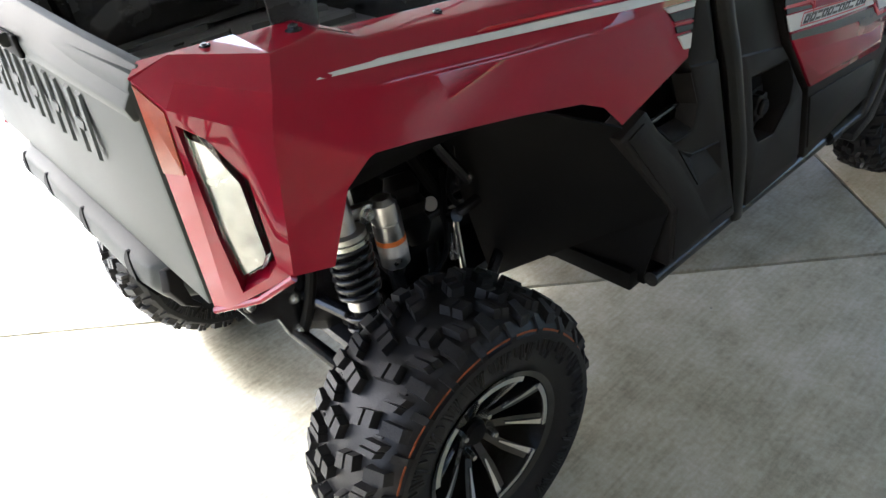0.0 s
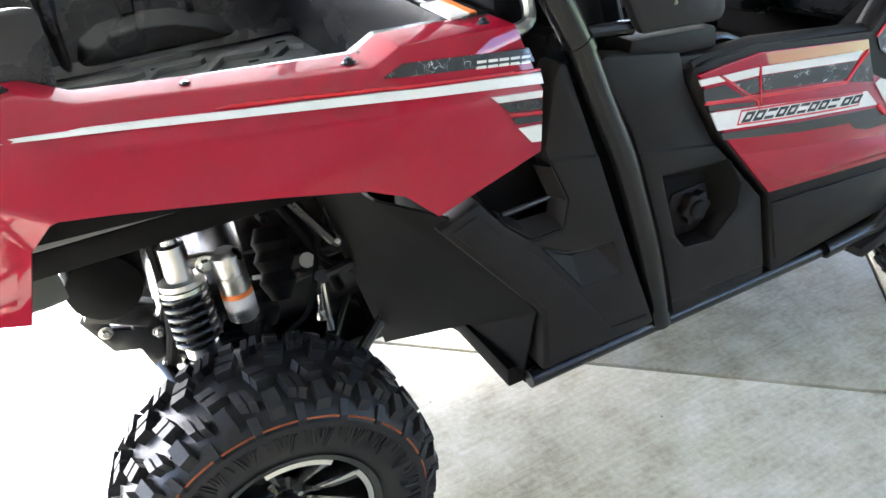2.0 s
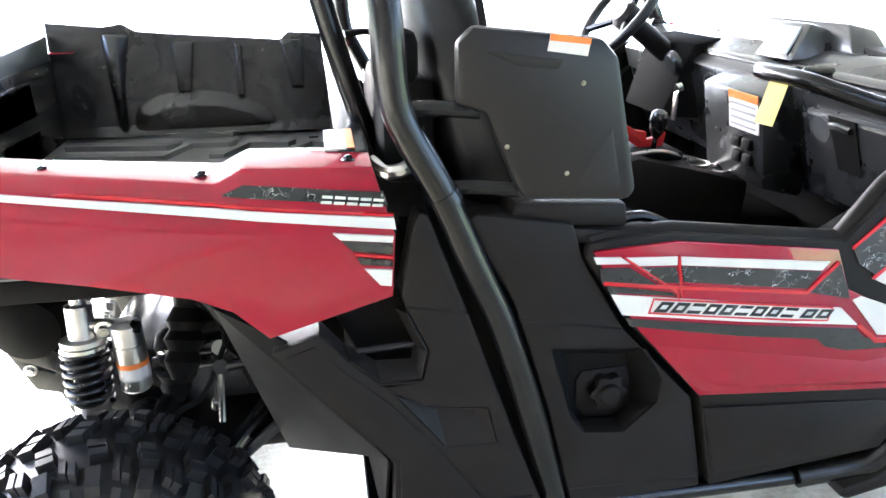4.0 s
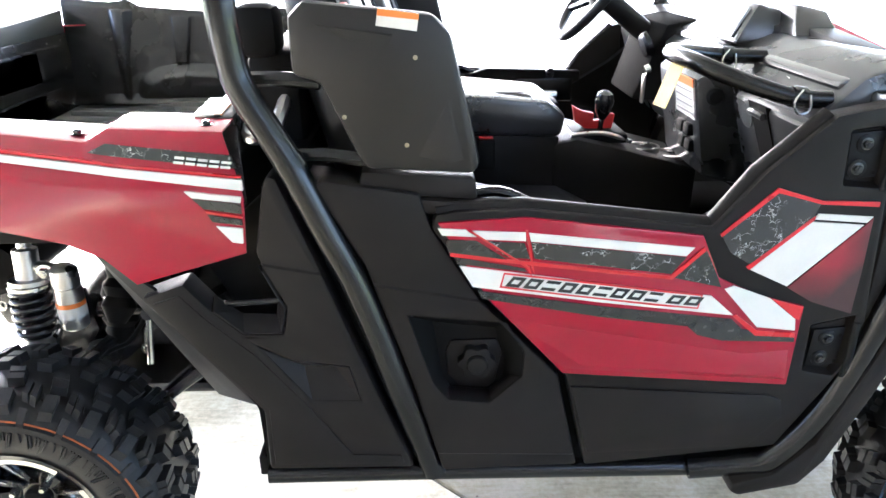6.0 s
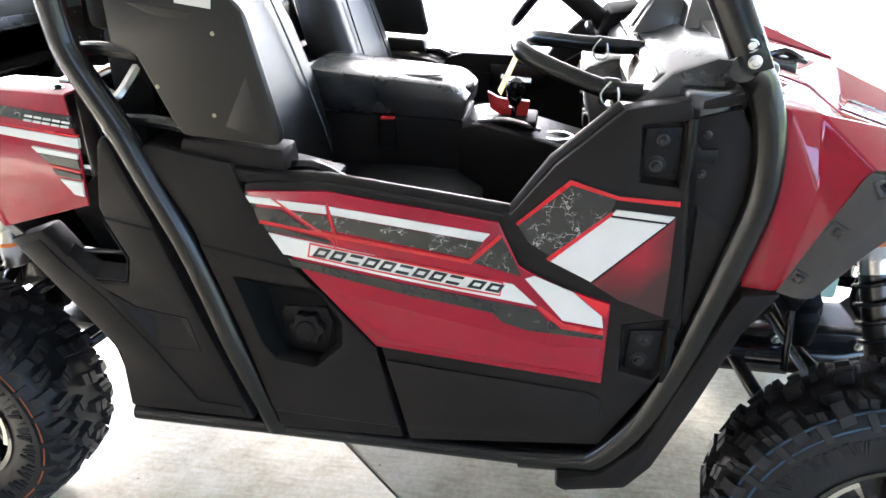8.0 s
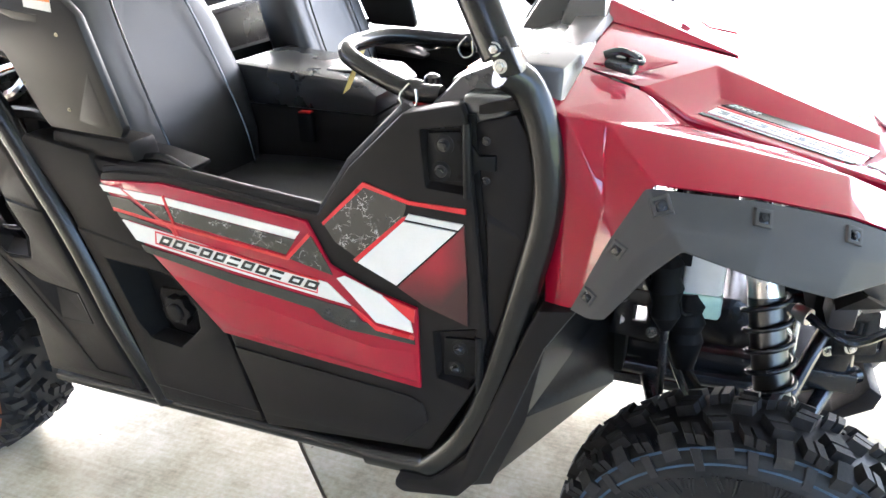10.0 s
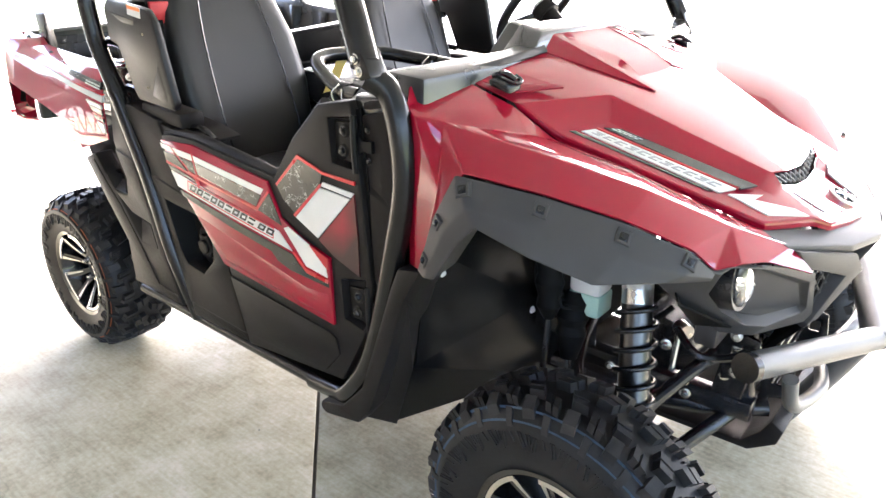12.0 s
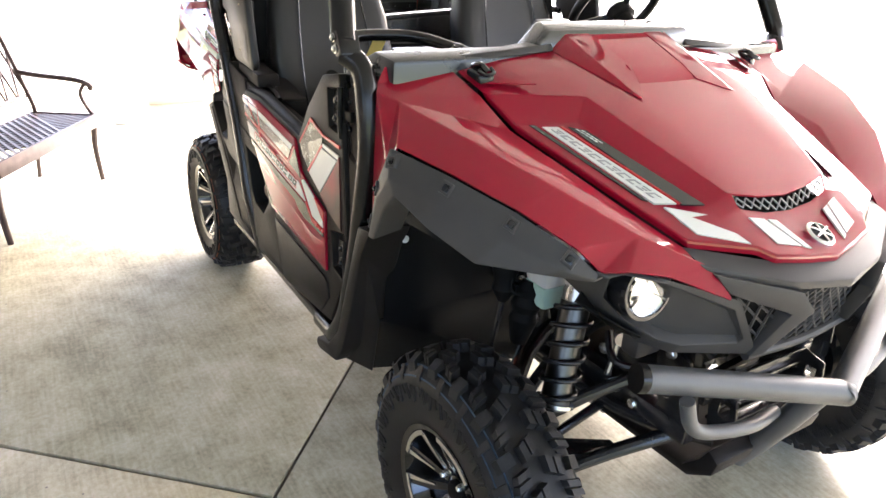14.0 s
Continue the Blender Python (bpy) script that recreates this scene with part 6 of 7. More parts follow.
def seat(yc, side):
    """A bucket seat: cushion, back with bolsters, stitched seams."""
    q = part("seat_base", box(0.70, 1.20, yc - 0.21, yc + 0.21, 0.74, 0.80, 0.02), DARK, V)
    # cushion rings along x
    rings = []
    for x, w, h in ((0.72, 0.20, 0.10), (0.85, 0.235, 0.11), (1.05, 0.24, 0.115), (1.20, 0.235, 0.11), (1.275, 0.20, 0.07)):
        ring = []
        for t in range(16):
            a = 2 * math.pi * t / 16
            cy, cz = math.cos(a), math.sin(a)
            ring.append((x, yc + w * math.copysign(abs(cy) ** 0.55, cy), 0.80 + h * math.copysign(abs(cz) ** 0.6, cz) - (0.018 if abs(cy) < 0.6 and cz > 0 else 0)))
        rings.append(ring)
    part("cushion", loft(rings), VINYL, q, "black vinyl seat cushion", 60)
    # back rest, leaning
    rings = []
    for k, (h, w, d, bol) in enumerate(((0.0, 0.185, 0.060, 0.02), (0.10, 0.215, 0.075, 0.04), (0.24, 0.232, 0.080, 0.045), (0.38, 0.225, 0.075, 0.04), (0.52, 0.195, 0.065, 0.02), (0.64, 0.150, 0.055, 0.0), (0.71, 0.11, 0.04, 0.0), (0.735, 0.06, 0.02, 0.0))):
        x0, z0 = 0.835 - 0.30 * h, 0.84 + h
        ring = []
        for t in range(24):
            a = 2 * math.pi * t / 24
            cy, cx = math.cos(a), math.sin(a)
            front = cx > 0
            yy = w * math.copysign(abs(cy) ** 0.6, cy)
            xx = d * math.copysign(abs(cx) ** 0.65, cx)
            if front:
                xx += bol * (abs(yy) / w) ** 3 - 0.25 * bol
            ring.append((x0 + xx, yc + yy, z0 + xx * 0.3))
        rings.append(ring)
    part("backrest", loft(rings), VINYL, q, "black vinyl seat back with stitched seams", 60)
    for sg in (-1, 1):
        bm = tube([(0.905, yc + sg * 0.125, 0.865), (0.883, yc + sg * 0.135, 0.98), (0.838, yc + sg * 0.132, 1.12), (0.785, yc + sg * 0.118, 1.28), (0.735, yc + sg * 0.09, 1.42)], 0.003, 6, 5)
        part("seam", bm, STEEL, q)


seat(-0.405, -1)
seat(0.375, 1)
# belts with red buckle tabs
for yc, sg in ((-0.405, -1), (0.375, 1)):
    bm = loft([[(0.70, yc + sg * 0.19, 1.50), (0.70, yc + sg * 0.235, 1.50), (0.697, yc + sg * 0.235, 1.50), (0.697, yc + sg * 0.19, 1.50)], [(0.78, yc + sg * 0.235, 1.10), (0.78, yc + sg * 0.28, 1.10), (0.777, yc + sg * 0.28, 1.10), (0.777, yc + sg * 0.235, 1.10)]])
    part("seat_belt", bm, DARK, V)
    part("belt_tongue", box(0.722, 0.738, yc + sg * 0.185, yc + sg * 0.245, 1.30, 1.36, 0.003), REDPART, V, "red seat belt tongue cover")
part("belt_buckle", box(1.00, 1.045, -0.205, -0.180, 0.93, 1.01, 0.006), DARK, V)
part("buckle_button", box(1.005, 1.040, -0.203, -0.183, 1.010, 1.014, 0.001), REDPART, V)

# shoulder shields beside the seats
SH = [(0.658, 1.349), (0.683, 1.373), (0.885, 1.352), (0.914, 1.322), (0.964, 1.110), (0.953, 1.091), (0.772, 1.102), (0.754, 1.132), (0.703, 1.247), (0.659, 1.259)]
for s in (-1, 1):
    q = part("hip_shield", prism(SH, s * 0.748, s * 0.722, 0.010), SHIELDPL, V, "black moulded shoulder shield")
    part("shield_relief", loft([[(x, s * 0.747, z) for x, z in [(0.692, 1.340), (0.827, 1.322), (0.817, 1.305), (0.756, 1.310)]], [(x, s * 0.7498, z) for x, z in [(0.705, 1.336), (0.818, 1.320), (0.811, 1.311), (0.758, 1.317)]]], True), SHIELDPL, q)
    part("shield_relief", loft([[(x, s * 0.747, z) for x, z in [(0.854, 1.121), (0.911, 1.225), (0.939, 1.115), (0.906, 1.106)]], [(x, s * 0.7504, z) for x, z in [(0.873, 1.133), (0.909, 1.204), (0.926, 1.125), (0.906, 1.118)]]], True), SHIELDPL, q)
    for x, z in ((0.857, 1.286), (0.739, 1.192), (0.840, 1.144)):
        bolt(q, (x, s * 0.7485, z), (0, s, 0), 0.0027, "bolt", DULLBOLT)
    if s < 0:
        part("warning_label", prism([(0.800, 1.360), (0.864, 1.352), (0.860, 1.326), (0.796, 1.335)], -0.747, -0.7495), LABEL, q, "white and orange warning label")
        part("label_band", prism([(0.800, 1.360), (0.864, 1.352), (0.863, 1.343), (0.799, 1.350)], -0.7493, -0.7502), ORANGE, q)
    part("shield_foot", prism([(0.760, 1.095), (0.956, 1.082), (0.962, 1.040), (0.748, 1.054)], s * 0.735, s * 0.66, 0.008), PLASTIC, V)
    part("shield_arm", tube([(0.56, s * 0.700, 1.245), (0.62, s * 0.715, 1.250), (0.70, s * 0.725, 1.245)], 0.013, 10, 3), TUBE, V)
    part("shield_arm", tube([(0.62, s * 0.700, 1.115), (0.70, s * 0.71, 1.118), (0.77, s * 0.72, 1.112)], 0.013, 10, 3), TUBE, V)
    # ledge behind the door and grab handle
    part("body_ledge", prism([(0.646, 1.071), (0.853, 1.047), (0.945, 1.036), (1.036, 1.016), (1.035, 1.004), (0.850, 1.019), (0.659, 1.035)], s * 0.742, s * 0.60, 0.006), PLASTIC, V)
    part("seat_side_rail", tube([(0.93, s * 0.70, 1.035), (1.00, s * 0.70, 1.045), (1.06, s * 0.70, 1.02)], 0.010, 10, 4), TUBE, V)

# box between bed and seats with relays and a cylinder
part("intake_box", box(0.555, 0.65, -0.62, -0.30, 1.10, 1.28, 0.02), DARK, V)
part("speaker_pod", box(0.545, 0.62, -0.64, -0.56, 1.27, 1.36, 0.02), DARK, V)
part("hose", tube([(0.54, -0.60, 1.14), (0.56, -0.655, 1.135), (0.60, -0.66, 1.15), (0.62, -0.61, 1.20)], 0.012, 8, 5), SILVER, V)

# console between the seats
lid = [(0.77, 1.020), (0.77, 1.118), (0.80, 1.130), (1.18, 1.095), (1.225, 1.06), (1.215, 1.005)]
con = part("centre_console", prism(lid, -0.175, 0.105, 0.014), DASHPL, V, "black lidded centre console")
part("console_body", prism([(0.77, 0.72), (0.77, 1.020), (1.215, 1.005), (1.20, 0.72)], -0.160, 0.090, 0.01), PLASTIC, con)
part("lid_pull", box(1.190, 1.222, -0.085, 0.015, 1.045, 1.075, 0.006), DARK, con)
part("console_label", prism([(1.05, -0.11), (1.15, -0.11), (1.15, -0.05), (1.05, -0.05)], 1.106, 1.1100, 0, "z"), LABEL, con, "white printed label")
tun = part("shift_console", prism([(1.20, 0.72), (1.20, 0.985), (1.26, 0.998), (1.40, 0.965), (1.58, 0.918), (1.58, 0.72)], -0.165, 0.095, 0.012), PLASTIC, V, "black shifter console with cup holders")
part("shift_gate", prism([(1.26, -0.13), (1.40, -0.13), (1.40, 0.02), (1.26, 0.02)], 0.975, 1.000, 0.008, "z"), DARK, tun)
part("gate_trim", tube([(1.25, -0.13, 0.998), (1.33, -0.135, 1.005), (1.41, -0.12, 0.978)], 0.006, 8, 4), SILVER, tun)
part("shift_lever", tube([(1.335, -0.075, 0.97), (1.340, -0.082, 1.05)], 0.007, 8, 1), STEEL, tun)
part("shift_knob", turned([(0.010, 0), (0.020, 0.25), (0.026, 0.6), (0.020, 0.9), (0.008, 1)], (1.338, -0.080, 1.03), (1.342, -0.086, 1.105), 20), GLOSS, tun, "gloss black shift knob")
part("red_selector", prism([(1.264, 1.060), (1.272, 1.018), (1.300, 1.000), (1.371, 0.990), (1.378, 1.038), (1.352, 1.040), (1.345, 1.022), (1.322, 1.020), (1.322, 1.040), (1.291, 1.046)], -0.062, -0.040, 0.003), REDPART, tun, "red plastic selector lever")
for x in (1.455, 1.530):
    part("cup_ring", lathe([(0.044, 0.0), (0.044, 0.012), (0.036, 0.012), (0.034, -0.02), (0.034, -0.021)], (x, -0.085, 0.952 - 0.26 * (x - 1.43)), "z", 28), SILVER, tun, "silver-edged cup holder")
    part("cup_well", lathe([(0.035, 0.0), (0.035, 0.010), (0.01, 0.0095)], (x, -0.085, 0.946 - 0.26 * (x - 1.43)), "z", 24), DARK, tun)

# dashboard
dash = part("dashboard", prism([(1.60, 1.205), (1.575, 1.185), (1.64, 1.00), (1.70, 0.90), (1.78, 0.90), (1.80, 1.255), (1.70, 1.262), (1.63, 1.235)], -0.69, 0.69, 0.012), DASHPL, V, "black moulded dashboard")
part("glove_box", prism([(1.575, 1.150), (1.560, 1.140), (1.625, 0.94), (1.66, 0.92), (1.68, 0.95), (1.62, 1.15)], -0.665, -0.335, 0.014), DASHPL, dash, "grey moulded glove compartment")
part("glove_handle", loft([[(1.5525, -0.515, 1.150), (1.5525, -0.435, 1.150), (1.592, -0.455, 1.030), (1.592, -0.525, 1.030)], [(1.570, -0.510, 1.145), (1.570, -0.440, 1.145), (1.61, -0.460, 1.035), (1.61, -0.520, 1.035)]], True), DARK, dash)
part("glove_grip", tube([(1.556, -0.505, 1.128), (1.550, -0.475, 1.132), (1.556, -0.445, 1.128)], 0.008, 8, 3), DASHPL, dash)
part("glove_badge", turned([(0.030, 0), (0.030, 1)], (1.585, -0.405, 1.118), (1.566, -0.405, 1.112), 24), BUMPER, dash, "grey round badge")
part("switch_panel", prism([(1.56, 1.19), (1.50, 1.165), (1.545, 0.93), (1.66, 0.90), (1.70, 1.2)], -0.272, 0.0, 0.012), DASHPL, dash)
part("stack_label", prism([(1.4965, 1.160), (1.5145, 1.066), (1.5185, 1.0666), (1.5005, 1.1606)], -0.262, -0.135), LABEL, dash, "white warning label with an orange band")
part("stack_label_band", prism([(1.4956, 1.161), (1.4992, 1.142), (1.503, 1.1426), (1.4996, 1.1616)], -0.262, -0.135), ORANGE, dash)
bm = bmesh.new()
for k in range(4):
    prism([(1.5002 + 0.0034 * k, 1.133 - 0.0175 * k), (1.5011 + 0.0034 * k, 1.128 - 0.0175 * k), (1.5050 + 0.0034 * k, 1.129 - 0.0175 * k), (1.5040 + 0.0034 * k, 1.134 - 0.0175 * k)], -0.252, -0.145, 0, "y", bm)
part("label_print", bm, TEXTGREY, dash)
part("socket_cap", turned([(0.020, 0), (0.020, 0.7), (0.014, 1)], (1.550, -0.268, 1.125), (1.545, -0.292, 1.125), 20), DARK, dash)
for dz in (0.0, -0.04):
    for dy in (0.0, 0.045):
        part("switch", box(1.511 - dz * 0.2, 1.545 - dz * 0.2, -0.235 + dy, -0.200 + dy, 1.02 + dz, 1.05 + dz, 0.004), DARK, dash)
# display pod
pod = part("display_pod", loft([[(1.60, -0.215, 1.235), (1.60, -0.055, 1.235), (1.655, -0.075, 1.325), (1.655, -0.195, 1.325)], [(1.74, -0.22, 1.245), (1.74, -0.05, 1.245), (1.74, -0.09, 1.30), (1.74, -0.18, 1.30)]], True, r=0.012), DASHPL, dash)
part("display", loft([[(1.604, -0.19, 1.248), (1.604, -0.08, 1.248), (1.644, -0.09, 1.312), (1.644, -0.18, 1.312)], [(1.600, -0.188, 1.250), (1.600, -0.082, 1.250), (1.640, -0.092, 1.314), (1.640, -0.178, 1.314)]]), SCREEN, dash, "grey display screen")
part("shelf_label", prism([(1.655, -0.320), (1.630, -0.450), (1.598, -0.500), (1.615, -0.370)], 1.203, 1.2055, 0, "z"), LABEL, dash, "small white printed label")
# cowl cover reaching to the hood
cowl = [(1.60, 1.216), (1.615, 1.230), (1.750, 1.232), (1.758, 1.205), (1.62, 1.190)]
cw = part("cowl", prism(cowl, -0.66, 0.66, 0.008), COWLPL, V, "black plastic cowl below the windscreen line")
for s in (-1, 1):
    part("cowl_corner", prism([(1.64, s * 0.60), (1.765, s * 0.58), (1.765, s * 0.69), (1.72, s * 0.735), (1.65, s * 0.74)], 1.165, 1.216, 0.010, "z"), COWLPL, cw)
    bolt(cw, (1.715, s * 0.692, 1.227), (0, 0, 1), 0.010, "bolt", STEEL)
    part("cowl_trim", loft([[(1.787, s * 0.570, 1.239), (1.778, s * 0.570, 1.252), (1.740, s * 0.570, 1.246), (1.740, s * 0.570, 1.225)], [(1.802, s * 0.400, 1.252), (1.793, s * 0.400, 1.266), (1.738, s * 0.400, 1.262), (1.738, s * 0.400, 1.232)], [(1.808, s * 0.245, 1.264), (1.796, s * 0.245, 1.280), (1.735, s * 0.245, 1.280), (1.735, s * 0.245, 1.240)]], True, r=0.003), GREYPL, cw, "grey trim strip behind the hood")
part("cowl_bump", loft([[(1.70, -0.30, 1.25), (1.70, 0.30, 1.25), (1.72, 0.24, 1.325), (1.72, -0.24, 1.325)], [(1.80, -0.31, 1.255), (1.80, 0.31, 1.255), (1.79, 0.25, 1.310), (1.79, -0.25, 1.310)]], True, r=0.008), COWLPL, cw)

# passenger grab bar
gb = part("grab_bar", tube([(1.590, -0.665, 1.195), (1.52, -0.655, 1.200), (1.41, -0.620, 1.235), (1.372, -0.575, 1.250), (1.368, -0.47, 1.250), (1.40, -0.395, 1.245), (1.50, -0.345, 1.230), (1.62, -0.335, 1.222)], 0.0165, 14, 6), TUBE, V, "black padded passenger grab bar")
for p in ((1.535, -0.655, 1.200), (1.530, -0.342, 1.228)):
    part("bar_clip", turned([(0.0185, 0), (0.0195, 0.2), (0.0195, 0.8), (0.0185, 1)], (p[0] - 0.012, p[1], p[2]), (p[0] + 0.014, p[1], p[2] - 0.003), 16), TUBE, gb)
    part("clip_pin", tube([(p[0], p[1] - 0.018, p[2] + 0.014), (p[0] - 0.016, p[1] - 0.026, p[2] - 0.006), (p[0] - 0.006, p[1] - 0.026, p[2] - 0.026), (p[0] + 0.014, p[1] - 0.026, p[2] - 0.020), (p[0] + 0.012, p[1] - 0.022, p[2] + 0.006)], 0.0022, 8, 4), ZINC, gb, "small wire retaining clip")
# steering wheel
sc, sd = Vector((1.40, 0.355, 1.325)), Vector((0.80, 0.0, -0.60)).normalized()
e1 = Vector((0, 1, 0))
e2 = sd.cross(e1)
ring = [sc + (e1 * math.cos(a) + e2 * math.sin(a)) * 0.165 for a in (2 * math.pi * k / 40 for k in range(41))]
sw = part("steering_wheel", tube(ring, 0.0155, 12, 1), VINYL, V, "black three-spoke steering wheel", 40)
for a in (math.pi / 2, math.pi * 7 / 6, math.pi * 11 / 6):
    part("spoke", tube([sc + sd * 0.03, sc + (e1 * math.cos(a) + e2 * math.sin(a)) * 0.158], 0.011, 10, 1), STEEL, sw)
part("boss", turned([(0.045, 0), (0.045, 0.7), (0.030, 1)], sc + sd * 0.05, sc, 24), PLASTIC, sw)
part("steering_column", tube([sc + sd * 0.03, sc + sd * 0.32], 0.032, 14, 1), PLASTIC, V)
part("instrument_binnacle", loft([[(1.58, 0.20, 1.24), (1.58, 0.52, 1.24), (1.50, 0.48, 1.02), (1.50, 0.22, 1.02)], [(1.74, 0.20, 1.26), (1.74, 0.52, 1.26), (1.70, 0.48, 1.0), (1.70, 0.22, 1.0)]], True, r=0.012), DULLPL, dash)
part("column_knob", turned([(0.040, 0), (0.040, 0.6), (0.032, 1)], (1.545, 0.235, 1.18), (1.525, 0.235, 1.172), 26), STEEL, dash, "black round knob")
part("key_fob", box(1.512, 1.520, 0.150, 0.172, 1.02, 1.105, 0.004), SILVER, dash, "key with a fob hanging from the dash")
part("ignition_key", turned([(0.014, 0), (0.014, 1)], (1.53, 0.16, 1.12), (1.515, 0.16, 1.115), 16), ZINC, dash)
part("pedal", box(1.60, 1.62, 0.18, 0.26, 0.55, 0.66, 0.005), STEEL, V)

# paper tag tied to the grab bar
tag = part("hanging_tag", loft([[(1.376, -0.527, 1.244), (1.366, -0.481, 1.244), (1.329, -0.503, 1.157), (1.339, -0.549, 1.157)], [(1.3745, -0.5276, 1.244), (1.3645, -0.4816, 1.244), (1.3275, -0.5036, 1.157), (1.3375, -0.5496, 1.157)]]), YELLOW)
tagged(tag, "yellow paper tag hanging from the grab bar", "tag")


# ---- chassis and suspension ----
part("frame_floor", box(-0.05, 1.72, -0.30, 0.30, 0.345, 0.375, 0.004), STEEL, V)
part("frame_floor", box(1.72, 2.12, -0.20, 0.20, 0.350, 0.380, 0.004), STEEL, V)
part("engine_block", box(0.08, 0.48, -0.22, 0.22, 0.44, 0.86, 0.02), STEEL, V)
part("gearcase", lathe([(0.05, -0.24), (0.11, -0.22), (0.12, -0.10), (0.12, 0.10), (0.11, 0.22), (0.05, 0.24)], (-0.02, 0.0, 0.50), "y", 24), STEEL, V)
part("muffler", lathe([(0.03, -0.345), (0.070, -0.33), (0.078, -0.30), (0.078, 0.30), (0.070, 0.33), (0.03, 0.345)], (-0.195, 0.0, 0.735), "y", 32), DARK, V, "black cylindrical exhaust muffler")
part("muffler_strap", tube([(-0.30, -0.20, 0.74), (-0.255, -0.20, 0.83), (-0.13, -0.20, 0.85), (-0.02, -0.22, 0.86)], 0.007, 8, 5), BUMPER, V)
part("exhaust_pipe", tube([(-0.12, -0.1, 0.78), (0.0, -0.12, 0.82), (0.12, -0.1, 0.74)], 0.022, 12, 5), SILVER, V)


def coil(parent, frm, to, radius, wire, turns, name="spring"):
    frm, to = Vector(frm), Vector(to)
    m = (to - frm).to_track_quat("Z", "Y").to_matrix()
    length = (to - frm).length
    n = int(turns * 14)
    pts = [frm + m @ Vector((radius * math.cos(2 * math.pi * turns * i / n), radius * math.sin(2 * math.pi * turns * i / n), length * i / n)) for i in range(n + 1)]
    return part(name, tube(pts, wire, 7, 1), STEEL, parent, "black coil spring", 60)


def rear_suspension(s):
    Y = lambda y: y * -s
    top, bot = Vector((-0.055, Y(-0.385), 0.890)), Vector((-0.062, Y(-0.440), 0.455))
    ax = (bot - top)
    sh = part("rear_shock", turned([(0.016, 0), (0.016, 0.16), (0.027, 0.17), (0.027, 0.33), (0.044, 0.335), (0.044, 0.36), (0.020, 0.365), (0.012, 1)], top, bot, 24), SILVER, V, "silver shock absorber with a black coil spring")
    part("adjuster_ring", turned([(0.047, 0), (0.047, 1)], top + ax * 0.365, top + ax * 0.385, 24), ZINC, sh)
    coil(sh, top + ax * 0.385, top + ax * 0.66, 0.042, 0.0068, 6.0)
    coil(sh, top + ax * 0.72, top + ax * 0.95, 0.042, 0.0068, 3.6)
    part("spring_core", turned([(0.027, 0), (0.027, 1)], top + ax * 0.37, top + ax * 0.94, 20), DARK, sh)
    part("spring_seat", turned([(0.034, 0), (0.034, 1)], top + ax * 0.665, top + ax * 0.715, 24), SILVER, sh)
    part("spring_seat", turned([(0.045, 0), (0.045, 1)], top + ax * 0.93, top + ax * 0.96, 24), STEEL, sh)
    # remote reservoir
    rt, rb = Vector((0.034, Y(-0.418), 0.785)), Vector((0.036, Y(-0.424), 0.625))
    res = part("reservoir", turned([(0.018, 0), (0.030, 0.06), (0.031, 0.12), (0.031, 0.30), (0.029, 0.31), (0.029, 0.33), (0.031, 0.34), (0.031, 0.96), (0.025, 1.0)], rt, rb, 26), SILVER, sh, "silver shock reservoir with a label")
    part("reservoir_label", turned([(0.0316, 0), (0.0316, 1)], rt + (rb - rt) * 0.62, rt + (rb - rt) * 0.80, 26), LABEL, sh, "white label")
    part("reservoir_band", turned([(0.0318, 0), (0.0318, 1)], rt + (rb - rt) * 0.56, rt + (rb - rt) * 0.63, 26), ORANGE, sh)
    part("reservoir_bridge", tube([top + ax * 0.27, (-0.010, Y(-0.405), 0.772), rt + (rb - rt) * 0.12], 0.015, 12, 3), SILVER, sh)
    bolt(sh, (-0.006, Y(-0.422), 0.768), (0, s, 0), 0.013, "bolt", ZINC)
    # arms, axle, stays
    part("upper_arm", tube([(-0.12, Y(-0.22), 0.56), (-0.06, Y(-0.40), 0.52), (-0.02, Y(-0.54), 0.46)], 0.017, 12, 3), STEEL, V)
    part("upper_arm", tube([(0.14, Y(-0.22), 0.58), (0.05, Y(-0.40), 0.53), (-0.02, Y(-0.54), 0.46)], 0.017, 12, 3), STEEL, V)
    part("lower_arm", tube([(-0.155, Y(-0.25), 0.475), (-0.10, Y(-0.38), 0.37), (-0.03, Y(-0.53), 0.26)], 0.017, 12, 3), STEEL, V)
    # pivot bracket of the lower arm, hung from the frame behind the wheel
    part("pivot_bracket", prism([(-0.275, 0.640), (-0.235, 0.545), (-0.185, 0.530), (-0.170, 0.470), (-0.115, 0.455), (-0.105, 0.545), (-0.140, 0.610), (-0.150, 0.690), (-0.235, 0.690)], s * 0.262, s * 0.235, 0.004, holes=([(-0.225, 0.600), (-0.185, 0.585), (-0.175, 0.625), (-0.215, 0.640)],)), STEEL, V, "black steel pivot bracket")
    part("pivot_flange", prism([(-0.26, 0.66), (-0.15, 0.60), (-0.12, 0.64), (-0.23, 0.71)], s * 0.30, s * 0.255, 0.004), STEEL, V)
    for bx, bz in ((-0.145, 0.480), (-0.135, 0.560), (-0.235, 0.600)):
        bolt(V, (bx, Y(-0.264), bz), (0, s, 0), 0.010, "bolt", ZINC)
    part("lower_arm", tube([(0.30, Y(-0.20), 0.44), (0.16, Y(-0.38), 0.36), (0.03, Y(-0.55), 0.26)], 0.018, 12, 3), STEEL, V)
    part("trailing_stay", tube([(0.10, Y(-0.52), 0.36), (0.28, Y(-0.45), 0.48), (0.42, Y(-0.40), 0.56)], 0.014, 10, 3), STEEL, V)
